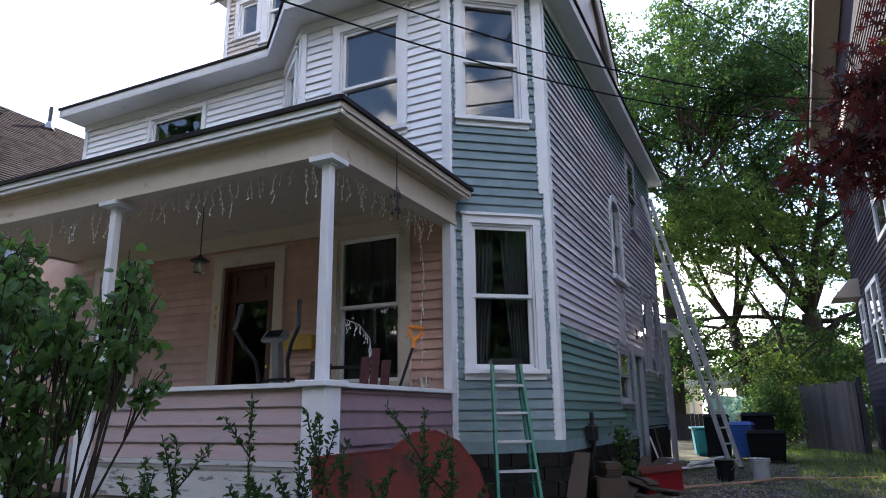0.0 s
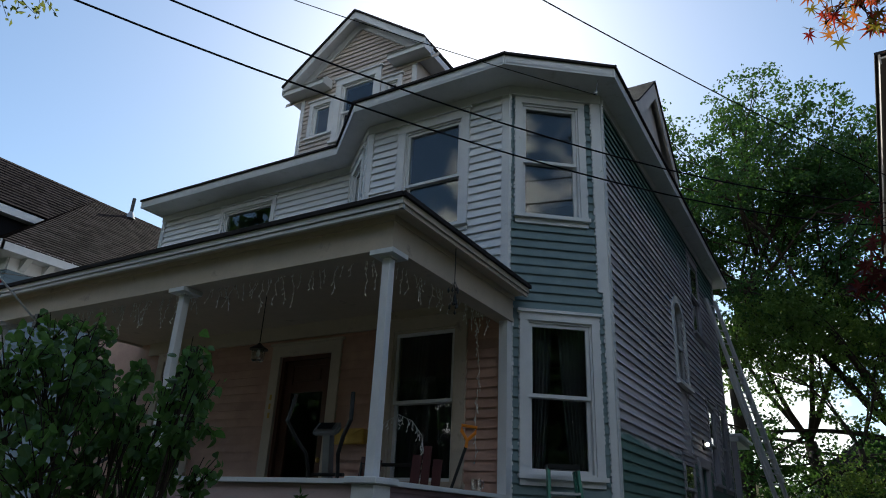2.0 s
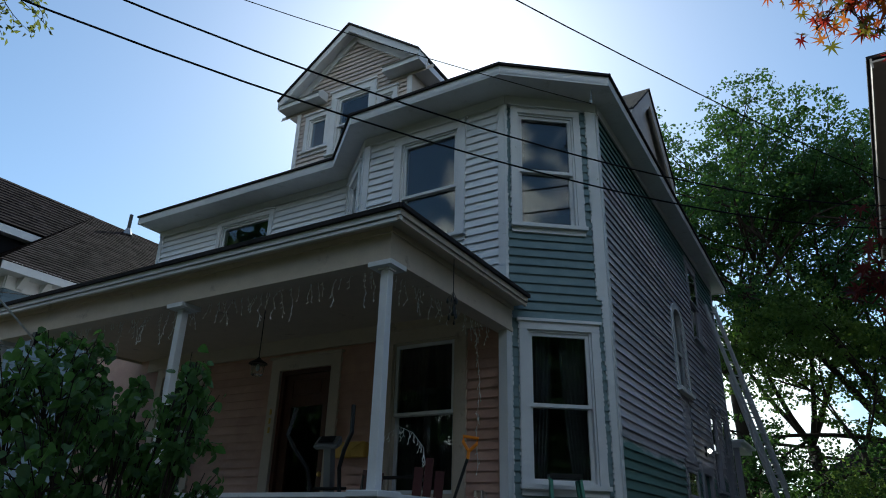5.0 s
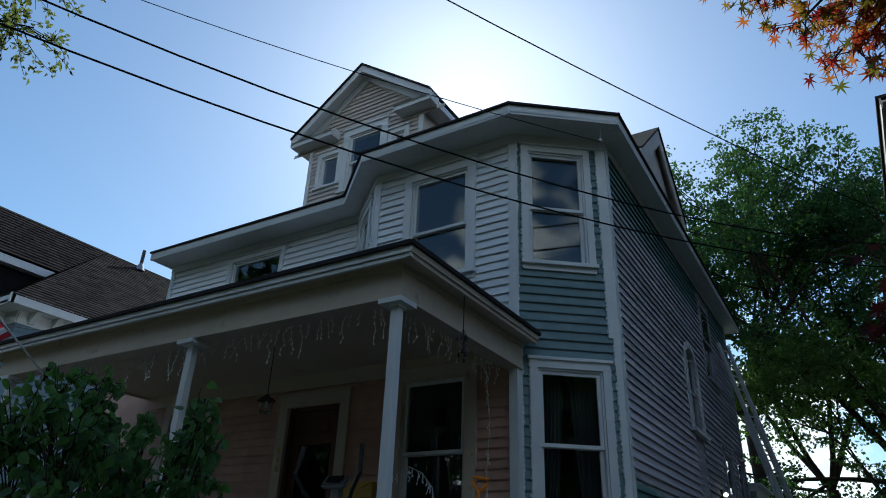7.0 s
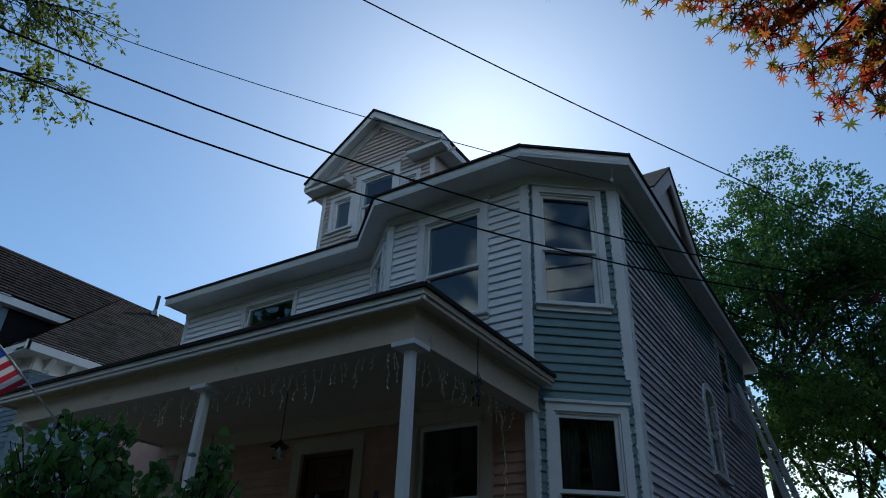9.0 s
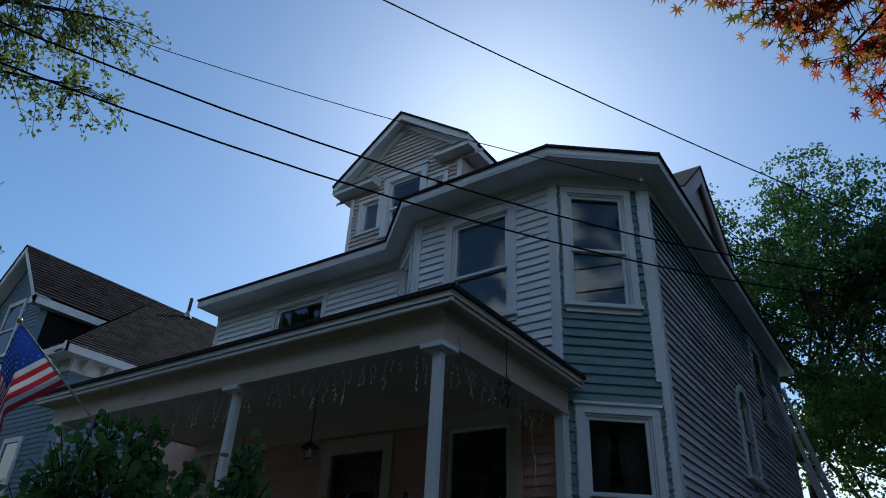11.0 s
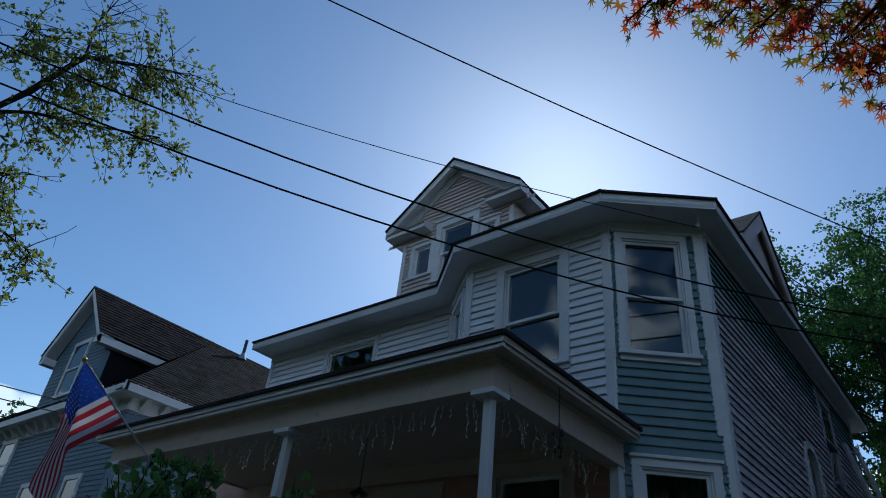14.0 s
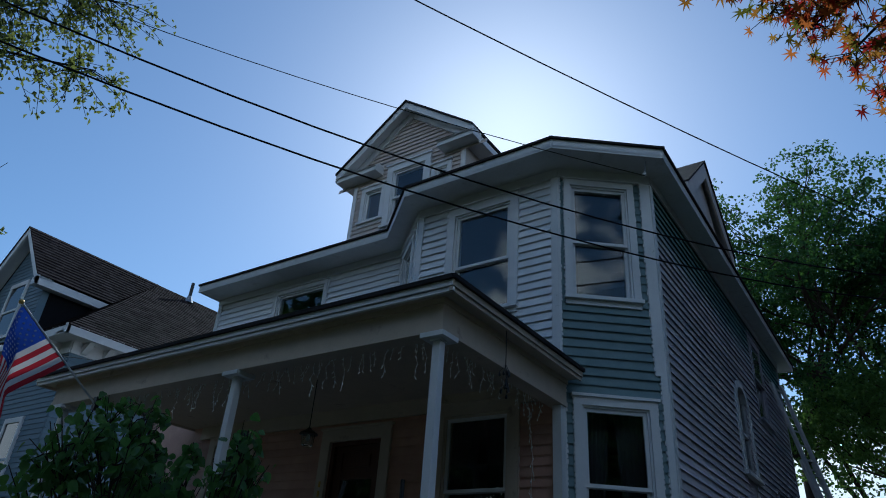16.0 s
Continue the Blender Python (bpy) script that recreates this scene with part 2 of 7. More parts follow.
SOIL = material("gravel_and_soil", (0.055, 0.049, 0.044), 0.95, spec=0.1, vary=0.4, scale=4, grain=80, bump=0.9, second=(0.09, 0.12, 0.045), amount=0.54, patch=0.8)
FENCE_WOOD = material("weathered_fence_wood", (0.05, 0.05, 0.055), 0.85, spec=0.12, vary=0.3, pieces=0.6, stretch=(6, 6, 0.4))
LUMBER = material("old_lumber", (0.065, 0.048, 0.037), 0.85, spec=0.1, vary=0.3, pieces=0.7, stretch=(0.5, 4, 4))
BLUE_PLASTIC = material("blue_plastic", (0.02, 0.09, 0.36), 0.4, vary=0.12)
TEAL_PLASTIC = material("teal_plastic", (0.03, 0.30, 0.36), 0.4, vary=0.12)
DARK_PLASTIC = material("dark_plastic", (0.008, 0.009, 0.011), 0.65, spec=0.12, vary=0.2)
GREY_PLASTIC = material("grey_plastic", (0.36, 0.38, 0.40), 0.45, vary=0.12)
WHITE_PLASTIC = material("white_plastic", (0.72, 0.72, 0.72), 0.4, vary=0.08)
BULB = material("clear_bulb", (0.85, 0.85, 0.82), 0.2, vary=0.05)
GREY_DOOR = material("grey_lilac_paint", (0.33, 0.32, 0.37), 0.6, vary=0.12)
YELLOW_SIDING = material("cream_yellow_siding", (0.50, 0.42, 0.26), 0.7, vary=0.1)
GREEN_TARP = material("green_tarpaulin", (0.22, 0.40, 0.33), 0.5, vary=0.2)
FLAG_RED = material("flag_red_cloth", (0.36, 0.02, 0.035), 0.8, vary=0.12)
FLAG_WHITE = material("flag_white_cloth", (0.58, 0.56, 0.56), 0.8, vary=0.08)
FLAG_BLUE = material("flag_blue_cloth", (0.02, 0.05, 0.30), 0.7, vary=0.2)
for cloth in (FLAG_RED, FLAG_WHITE, FLAG_BLUE, GREEN_TARP):
    cb = cloth.node_tree.nodes["Principled BSDF"]
    tr = cloth.node_tree.nodes.new("ShaderNodeBsdfTranslucent")
    cloth.node_tree.links.new(cb.inputs["Base Color"].links[0].from_socket, tr.inputs["Color"])
    mx = cloth.node_tree.nodes.new("ShaderNodeMixShader")
    mx.inputs[0].default_value = 0.4
    cloth.node_tree.links.new(cb.outputs[0], mx.inputs[1])
    cloth.node_tree.links.new(tr.outputs[0], mx.inputs[2])
    cloth.node_tree.links.new(mx.outputs[0], cloth.node_tree.nodes["Material Output"].inputs[0])


# ---- mesh helpers ----
def part(name, bm, mat, parent=None, label="", smooth=False):
    me = bpy.data.meshes.new(name)
    bmesh.ops.recalc_face_normals(bm, faces=bm.faces[:])
    bm.to_mesh(me)
    bm.free()
    me.materials.append(mat)
    if smooth:
        me.polygons.foreach_set("use_smooth", [True] * len(me.polygons))
    ob = new(name, me)
    if parent is not None:
        ob.parent = parent
    if label:
        ob["label"] = label
    return ob


def raw(name, verts, faces, mat, parent=None, label="", smooth=False):
    """A mesh from computed vertices, for the large repeated masses."""
    me = bpy.data.meshes.new(name)
    me.from_pydata(verts, [], faces)
    me.materials.append(mat)
    if smooth:
        me.polygons.foreach_set("use_smooth", [True] * len(me.polygons))
    ob = new(name, me)
    if parent is not None:
        ob.parent = parent
    if label:
        ob["label"] = label
    return ob


def empty(name, label, category, group="", kind=""):
    return tagged(new(name), label, category, group, kind)


QUADS = ((0, 1, 2, 3), (7, 6, 5, 4), (0, 4, 5, 1), (1, 5, 6, 2), (2, 6, 7, 3), (3, 7, 4, 0))


def hexa(bm, pts):
    """A solid with eight corners: four of one face, then the four opposite."""
    v = [bm.verts.new(p) for p in pts]
    for q in QUADS:
        bm.faces.new([v[i] for i in q])


def box(bm, x0, x1, y0, y1, z0, z1):
    hexa(bm, [(x0, y0, z0), (x1, y0, z0), (x1, y1, z0), (x0, y1, z0), (x0, y0, z1), (x1, y0, z1), (x1, y1, z1), (x0, y1, z1)])


def prism(bm, poly, lo, hi):
    """A flat outline (x, y) made solid between two heights."""
    a = [bm.verts.new((x, y, lo)) for x, y in poly]
    b = [bm.verts.new((x, y, hi)) for x, y in poly]
    bm.faces.new(a[::-1])
    bm.faces.new(b)
    for i in range(len(poly)):
        j = (i + 1) % len(poly)
        bm.faces.new((a[i], a[j], b[j], b[i]))


def beam(bm, p, q, w, h=None, up=(0, 0, 1)):
    """A bar of rectangular section from p to q."""
    p, q = Vector(p), Vector(q)
    h = w if h is None else h
    d = (q - p).normalized()
    s = d.cross(Vector(up))
    if s.length < 1e-4:
        s = d.cross(Vector((0, 1, 0)))
    s = s.normalized() * w / 2
    t = s.cross(d).normalized() * h / 2
    hexa(bm, [p - s - t, p + s - t, p + s + t, p - s + t, q - s - t, q + s - t, q + s + t, q - s + t])


def tube(bm, pts, radius, sides=6, end=None):
    """A round bar through the points, tapering from radius to end."""
    pts = [Vector(p) for p in pts]
    end = radius if end is None else end
    rings = []
    for i, p in enumerate(pts):
        d = (pts[min(i + 1, len(pts) - 1)] - pts[max(i - 1, 0)]).normalized()
        s = d.cross(Vector((0.13, 0.27, 0.95)))
        if s.length < 1e-3:
            s = d.cross(Vector((1, 0, 0)))
        s.normalize()
        t = d.cross(s)
        r = radius + (end - radius) * i / max(1, len(pts) - 1)
        rings.append([bm.verts.new(p + (s * math.cos(a) + t * math.sin(a)) * r) for a in (2 * math.pi * k / sides for k in range(sides))])
    for a, b in zip(rings, rings[1:]):
        for k in range(sides):
            bm.faces.new((a[k], a[(k + 1) % sides], b[(k + 1) % sides], b[k]))
    bm.faces.new(rings[0][::-1])
    bm.faces.new(rings[-1])


def lathe(bm, profile, centre=(0, 0, 0), sides=20):
    """A turned body from (radius, height) pairs."""
    cx, cy, cz = centre
    rings = [[bm.verts.new((cx + r * math.cos(a), cy + r * math.sin(a), cz + z)) for a in (2 * math.pi * k / sides for k in range(sides))] for r, z in profile]
    for a, b in zip(rings, rings[1:]):
        for k in range(sides):
            bm.faces.new((a[k], a[(k + 1) % sides], b[(k + 1) % sides], b[k]))
    bm.faces.new(rings[0][::-1])
    bm.faces.new(rings[-1])


class Face:
    """A wall's own frame: u along it, d out of it, z up."""

    def __init__(self, a, b):
        self.a, self.b = Vector((a[0], a[1], 0)), Vector((b[0], b[1], 0))
        self.u = (self.b - self.a).normalized()
        self.n = Vector((self.u.y, -self.u.x, 0))
        self.length = (self.b - self.a).length

    def at(self, u, d, z):
        return self.a + self.u * u + self.n * d + Vector((0, 0, z))

    def box(self, bm, u0, u1, d0, d1, z0, z1):
        hexa(bm, [self.at(u0, d0, z0), self.at(u1, d0, z0), self.at(u1, d1, z0), self.at(u0, d1, z0),
                  self.at(u0, d0, z1), self.at(u1, d0, z1), self.at(u1, d1, z1), self.at(u0, d1, z1)])


def wall(name, face, z0, z1, holes, mat, label, thick=0.14, u0=0.0, u1=None):
    """A wall of real thickness with openings (u0, u1, z0, z1) through it."""
    u1 = face.length if u1 is None else u1
    bm = bmesh.new()
    us = sorted({u0, u1, *(v for h in holes for v in h[:2])})
    zs = sorted({z0, z1, *(v for h in holes for v in h[2:4])})
    for ua, ub in zip(us, us[1:]):
        for za, zb in zip(zs, zs[1:]):
            um, zm = (ua + ub) / 2, (za + zb) / 2
            if not any(h[0] < um < h[1] and h[2] < zm < h[3] for h in holes):
                face.box(bm, ua, ub, -thick, 0, za, zb)
    bmesh.ops.remove_doubles(bm, verts=bm.verts[:], dist=1e-4)
    return tagged(part(name, bm, mat), label, "wall", kind="structure")


def clapboards(parent, face, z0, z1, pitch, mat, blocks=(), u0=0.0, u1=None, slope=None, mats=None, out=0.0):
    """Lapped boards, each a piece of its own, broken at the blocks; slope(z) gives the stretch under a gable."""
    u1 = face.length if u1 is None else u1
    z = z0
    while z < z1 - 0.02:
        top = min(z + pitch, z1)
        a, b = (u0, u1) if slope is None else slope((z + top) / 2)
        cuts = sorted((max(a, h[0]), min(b, h[1])) for h in blocks if h[2] < (z + top) / 2 < h[3] and h[1] > a and h[0] < b)
        runs, x = [], a
        for c, d in cuts:
            if c > x + 0.01:
                runs.append((x, c))
            x = max(x, d)
        if b > x + 0.01:
            runs.append((x, b))
        for c, d in runs:
            bm = bmesh.new()
            lip = 0.031 + out + random.uniform(-0.002, 0.003)
            sag = random.uniform(-0.003, 0.003)
            under = z + 0.024        # the butt is undercut, so that a dark joint shows
            hexa(bm, [face.at(c, 0.0, under), face.at(d, 0.0, under), face.at(d, lip, z + sag), face.at(c, lip, z - sag),
                      face.at(c, 0.0, top), face.at(d, 0.0, top), face.at(d, 0.005 + out, top), face.at(c, 0.005 + out, top)])
            part("board", bm, mats(z) if mats else mat, parent)
        z = top


WINDOW_COUNT = [0]


def window(face, u0, u1, z0, z1, label, trim=0.12, trim_mat=None, meet=0.5, curtains=True, head=0.06, sill=True, curtain_mat=None, single=False, group="", sash_mat=None, flush=0.0):
    """A double-hung window in an opening u0..u1, z0..z1: casing, sill, two sashes with panes, curtains inside."""
    WINDOW_COUNT[0] += 1
    trim_mat = trim_mat or TRIM
    sash_mat = sash_mat or trim_mat
    w = tagged(new("window_%d" % WINDOW_COUNT[0]), label, "window", group, "structure")
    for a, b in ((u0 - trim, u0), (u1, u1 + trim)):
        bm = bmesh.new()
        face.box(bm, a, b, 0.0, 0.05 - flush * 0.3, z0, z1)
        part("casing", bm, trim_mat, w)
    bm = bmesh.new()
    face.box(bm, u0 - trim, u1 + trim, 0.0, 0.052 - flush * 0.3, z1, z1 + trim)
    face.box(bm, u0 - trim - 0.03, u1 + trim + 0.03, 0.0, 0.085 - flush * 0.6, z1 + trim, z1 + trim + head * 0.6)
    part("head_casing", bm, trim_mat, w)
    if sill:
        bm = bmesh.new()
        face.box(bm, u0 - trim - 0.02, u1 + trim + 0.02, 0.0, 0.10, z0 - 0.05, z0)
        face.box(bm, u0 - trim, u1 + trim, 0.0, 0.045, z0 - 0.12, z0 - 0.05)
        part("window_sill", bm, trim_mat, w)
    # jambs line the opening
    bm = bmesh.new()
    t = 0.025
    face.box(bm, u0, u0 + t, -0.14, 0.02, z0, z1)
    face.box(bm, u1 - t, u1, -0.14, 0.02, z0, z1)
    face.box(bm, u0 + t, u1 - t, -0.14, 0.02, z1 - t, z1)
    face.box(bm, u0 + t, u1 - t, -0.14, 0.02, z0, z0 + t)
    part("window_frame", bm, trim_mat, w)
    zm = z0 + (z1 - z0) * meet
    rails = [(zm - 0.02, z1 - t, -0.04, -0.005), (z0 + t, zm + 0.02, -0.085, -0.05)]
    if single:
        rails = [(z0 + t, z1 - t, -0.05, -0.01)]
    for a, b, d0, d1 in rails:
        d0, d1 = d0 + flush, d1 + flush
        bm = bmesh.new()
        s = 0.045
        face.box(bm, u0 + t, u0 + t + s, d0, d1, a, b)
        face.box(bm, u1 - t - s, u1 - t, d0, d1, a, b)
        face.box(bm, u0 + t + s, u1 - t - s, d0, d1, b - s, b)
        face.box(bm, u0 + t + s, u1 - t - s, d0, d1, a, a + s)
        sash = part("sash", bm, sash_mat, w)
        bm = bmesh.new()
        dm = (d0 + d1) / 2
        face.box(bm, u0 + t + s, u1 - t - s, dm - 0.002, dm + 0.002, a + s, b - s)
        pane = part("pane", bm, GLASS, sash)
        pane.visible_shadow = False
    if curtains:
        for side in (0, 1):
            verts, faces = [], []
            width = (u1 - u0) * 0.46
            for i in range(25):
                k = i / 24
                for zz, spread in ((z1, 1.0), ((z0 + z1) / 2, 0.86), (z0 - 0.1, 0.62)):
                    uu = u0 + width * k * spread if side == 0 else u1 - width * k * spread
                    p = face.at(uu, -0.20 + 0.018 * math.sin(i * 1.9 + side), zz)
                    verts.append(p)
            for i in range(24):
                for j in (0, 1):
                    faces.append((i * 3 + j, i * 3 + 3 + j, i * 3 + 4 + j, i * 3 + 1 + j))
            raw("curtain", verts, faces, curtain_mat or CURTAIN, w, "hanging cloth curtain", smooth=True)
    return w


# ---- ground ----
def ground_height(x, y):
    rise = min(1.0, max(0.0, (y - 0.8) / 3.0))
    return -0.45 + 0.45 * rise * rise * (3 - 2 * rise) + 0.03 * math.sin(x * 1.3 + 0.4) * math.cos(y * 0.9) * (1 if abs(x) < 30 else 0)


gx = [-900, -300, -100, -60] + [-40 + i for i in range(71)] + [50, 90, 300, 900]
gy = [-900, -300, -80, -40] + [-20 + i for i in range(81)] + [70, 100, 300, 900]
gv = [(x, y, ground_height(x, y)) for y in gy for x in gx]
gf = [(j * len(gx) + i, j * len(gx) + i + 1, (j + 1) * len(gx) + i + 1, (j + 1) * len(gx) + i) for j in range(len(gy) - 1) for i in range(len(gx) - 1)]
tagged(raw("ground", gv, gf, SOIL, smooth=True), "trodden gravel and soil with patchy grass", "ground", kind="structure")

# ---- the painted house: walls ----
A, B = (-3.44, 7.31), (-2.40, 8.12)
L, I = (-5.90, 7.31), (-6.95, 8.20)
CORNER, BACK = (-12.05, 8.20), (-2.40, 16.85)
Z_LOW, Z_DECK, Z_TOP = 0.68, 0.75, 6.92
PORCH_Y, PORCH_X = 4.73, -3.46
chamfer = Face(A, B)
side = Face(B, BACK)
front = Face((-12.05, 7.31), A)           # lower front wall, under the porch
bay = Face(L, A)
ret = Face(I, L)
upper = Face(CORNER, I)
back = Face(BACK, (-12.05, 16.85))
left = Face((-12.05, 16.85), (-12.05, 8.20))
left_low = Face((-12.05, 8.20), (-12.05, 7.31))


def fx(x):
    return x + 12.05


W1 = (0.235, 1.058, 1.63, 3.458)
W2 = (0.166, 0.980, 4.905, 6.655)
wall("wall_corner_bay", chamfer, 0.0, Z_TOP, [W1, W2], GREEN, "angled corner wall with sea-green and white lapped siding")
PW = (fx(-5.13), fx(-4.166), 1.50, 3.44)
DOOR = (fx(-7.17), fx(-6.19), Z_DECK, 3.26)
LW = (fx(-9.85), fx(-9.0), 1.60, 3.38)
wall("wall_porch", front, 0.0, 3.98, [PW, DOOR, LW], PINK, "pink lapped-siding wall under the porch")
BW = (0.72, 1.702, 4.905, 6.605)
wall("wall_bay_front", bay, 3.98, Z_TOP, [BW], WHITE, "white lapped-siding front of the upper bay")
RW = (0.35, 1.02, 4.95, 6.55)
wall("wall_bay_return", ret, 3.98, Z_TOP, [RW], WHITE, "white angled return of the upper bay")
UW = (12.05 - 10.13, 12.05 - 8.82, 5.0, 6.63)
wall("wall_upper_front", upper, 3.98, Z_TOP, [UW], WHITE, "white lapped-siding upper front wall")
SIDE_Y0 = 8.12
ARCH = (11.85 - SIDE_Y0, 12.72 - SIDE_Y0, 3.50, 5.02)
SU = (13.85 - SIDE_Y0, 14.75 - SIDE_Y0, 4.85, 6.50)
SL = (11.72 - SIDE_Y0, 12.52 - SIDE_Y0, 1.30, 2.18)
SD = (13.05 - SIDE_Y0, 13.75 - SIDE_Y0, 0.10, 2.18)
SR = (14.45 - SIDE_Y0, 15.10 - SIDE_Y0, 1.98, 3.46)
SR2 = (15.80 - SIDE_Y0, 16.42 - SIDE_Y0, 1.98, 3.58)
wall_side = wall("wall_side", side, 0.0, Z_TOP, [ARCH, SU, SL, SD, SR, SR2], SIDE, "long side wall of scraped, primed and part-green lapped siding")
wall("wall_back", back, 0.0, Z_TOP, [], SIDE, "rear wall of the house")
wall("wall_left_low", left_low, 0.0, 3.98, [], PINK, "short side wall below the porch roof")
wall("wall_left", left, 0.0, Z_TOP, [], WHITE, "far side wall of the house")
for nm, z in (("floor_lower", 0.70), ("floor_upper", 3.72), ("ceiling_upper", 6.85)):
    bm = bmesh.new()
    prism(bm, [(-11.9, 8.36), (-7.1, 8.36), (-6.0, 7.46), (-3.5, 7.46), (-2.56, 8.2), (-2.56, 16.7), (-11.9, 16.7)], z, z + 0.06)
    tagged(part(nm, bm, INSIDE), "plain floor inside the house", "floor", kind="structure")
# an inner partition is added to keep the rooms dim
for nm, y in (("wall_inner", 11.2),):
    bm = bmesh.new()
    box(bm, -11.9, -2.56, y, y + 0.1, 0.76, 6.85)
    tagged(part(nm, bm, INSIDE), "added inner partition that dims the rooms", "wall", kind="structure")

window(chamfer, *W1, "tall white double-hung window with dark curtains", trim=0.10, meet=0.495)
window(chamfer, *W2, "white upper double-hung window that mirrors the sky", trim=0.095, meet=0.479, head=0.04, curtains=False)
window(front, *PW, "wide porch window with cream casing and drawn-back curtains", trim=0.165, meet=0.512, head=0.03, trim_mat=CREAM, sash_mat=TRIM)
window(front, *LW, "porch window with cream casing", trim=0.15, trim_mat=CREAM, sash_mat=TRIM)
window(bay, *BW, "upper bay window with pale frame mirroring clouds", trim=0.135, meet=0.461, head=0.04, curtains=False)
window(ret, *RW, "narrow window in the bay's angled return", trim=0.12, curtains=False)
window(upper, *UW, "dark upper window above the porch roof", trim=0.09, head=0.03, curtains=False, single=True)
window(side, *SU, "tall narrow upper side window", trim=0.09, flush=0.05, curtains=False, trim_mat=GREY_DOOR)
window(side, *SL, "small paned side window", trim=0.08, flush=0.05, curtains=False, trim_mat=GREY_DOOR)
window(side, *SR, "grey-trimmed lower side window", trim=0.10, flush=0.025, curtains=False, trim_mat=GREY_DOOR)
window(side, *SR2, "grey-trimmed lower side window", trim=0.10, flush=0.025, curtains=False, trim_mat=GREY_DOOR)

# arched stair window
arch = tagged(new("window_%d" % (WINDOW_COUNT[0] + 1)), "round-headed stair window with white arched casing", "window", kind="structure")
bm = bmesh.new()
cu, cw, cz = (ARCH[0] + ARCH[1]) / 2, (ARCH[1] - ARCH[0]) / 2, ARCH[3] - (ARCH[1] - ARCH[0]) / 2
for k in range(12):
    a0, a1 = math.pi * k / 12, math.pi * (k + 1) / 12
    pts = []
    for d in (-0.06, 0.05):
        for r, a in ((cw - 0.03, a0), (cw + 0.09, a0), (cw + 0.09, a1), (cw - 0.03, a1)):
            pts.append(side.at(cu + r * math.cos(a), d, cz + r * math.sin(a)))
    hexa(bm, pts)
part("arch_casing", bm, TRIM, arch)
for k in (0, 1):
    bm = bmesh.new()
    u = ARCH[0] - 0.09 if k == 0 else ARCH[1] - 0.03
    side.box(bm, u, u + 0.12, -0.06, 0.05, ARCH[2], cz)
    part("casing", bm, TRIM, arch)
bm = bmesh.new()
side.box(bm, ARCH[0] - 0.12, ARCH[1] + 0.12, 0, 0.10, ARCH[2] - 0.07, ARCH[2])
part("window_sill", bm, TRIM, arch)
for k in (0, 1):        # spandrels close the square corners over the arch
    bm = bmesh.new()
    for j in range(6):
        a0, a1 = (math.pi / 2) * j / 6, (math.pi / 2) * (j + 1) / 6
        s = 1 if k else -1
        pts = []
        for d in (-0.10, 0.0):
            for c, zc in ((cw * math.cos(a0), cw * math.sin(a0)), (cw * math.cos(a0), cw + 0.001), (cw * math.cos(a1), cw + 0.001), (cw * math.cos(a1), cw * math.sin(a1))):
                pts.append(side.at(cu + s * c, d, cz + zc))
        hexa(bm, pts)
    part("spandrel", bm, SIDE, arch)
bm = bmesh.new()
side.box(bm, ARCH[0], ARCH[1], -0.05, -0.046, ARCH[2], ARCH[3])
part("pane", bm, GLASS, arch).visible_shadow = False
bm = bmesh.new()
side.box(bm, ARCH[0], ARCH[1], -0.045, -0.015, 4.18, 4.23)
side.box(bm, cu - 0.015, cu + 0.015, -0.044, -0.016, ARCH[2], ARCH[3])
part("glazing_bar", bm, TRIM, arch)

# corner boards, frieze, skirt
trim = tagged(new("trim_corner_boards"), "white painted corner boards with rough brushed edges", "trim", kind="structure")


def board(face, u0, u1, z0, z1, mat=None, d=0.04, name="corner_board", parent=None, d0=0.0):
    bm = bmesh.new()
    face.box(bm, u0, u1, d0, d, z0, z1)
    return part(name, bm, mat or TRIM, parent or trim)


board(chamfer, -0.02, 0.043, 0.80, 3.74)
board(chamfer, -0.02, 0.010, 3.80, Z_TOP - 0.14)
board(chamfer, 1.235, 1.335, 0.80, 3.9)
board(chamfer, 1.175, 1.335, 3.9, Z_TOP - 0.14)
board(side, -0.035, 0.075, 0.80, Z_TOP - 0.14)
board(bay, 2.36, 2.47, 3.98, Z_TOP - 0.14)
board(bay, 0.0, 0.10, 3.98, Z_TOP - 0.14)
board(ret, 1.28, 1.38, 3.98, Z_TOP - 0.14)
board(ret, 0.0, 0.06, 3.98, Z_TOP - 0.14)
board(upper, 0.0, 0.10, 3.98, Z_TOP - 0.14)
board(side, 8.63, 8.74, 0.72, Z_TOP - 0.14, GREY_DOOR)
frieze = tagged(new("trim_frieze"), "plain white frieze boards below the eaves", "trim", kind="structure")
for fc in (chamfer, bay, ret, upper, side):
    board(fc, -0.01, fc.length + 0.01, Z_TOP - 0.14, Z_TOP - 0.002, d=0.05, name="frieze_board", parent=frieze)
skirt = tagged(new("trim_skirt"), "sea-green skirt board along the foot of the siding", "trim", kind="structure")
board(chamfer, -0.02, 1.35, 0.66, 0.80, GREEN, 0.05, "skirt_board", skirt)
board(side, -0.02, SD[0] - 0.18, 0.66, 0.80, GREEN, 0.05, "skirt_board", skirt)
board(side, SD[1] + 0.16, 8.7, 0.86, 1.02, GREEN, 0.05, "skirt_board", skirt)
board(side, SD[0] - 0.16, SD[0], 0.05, 2.34, GREY_DOOR, 0.06, "door_casing", skirt)
board(side, SD[1], SD[1] + 0.16, 0.05, 2.34, GREY_DOOR, 0.06, "door_casing", skirt)
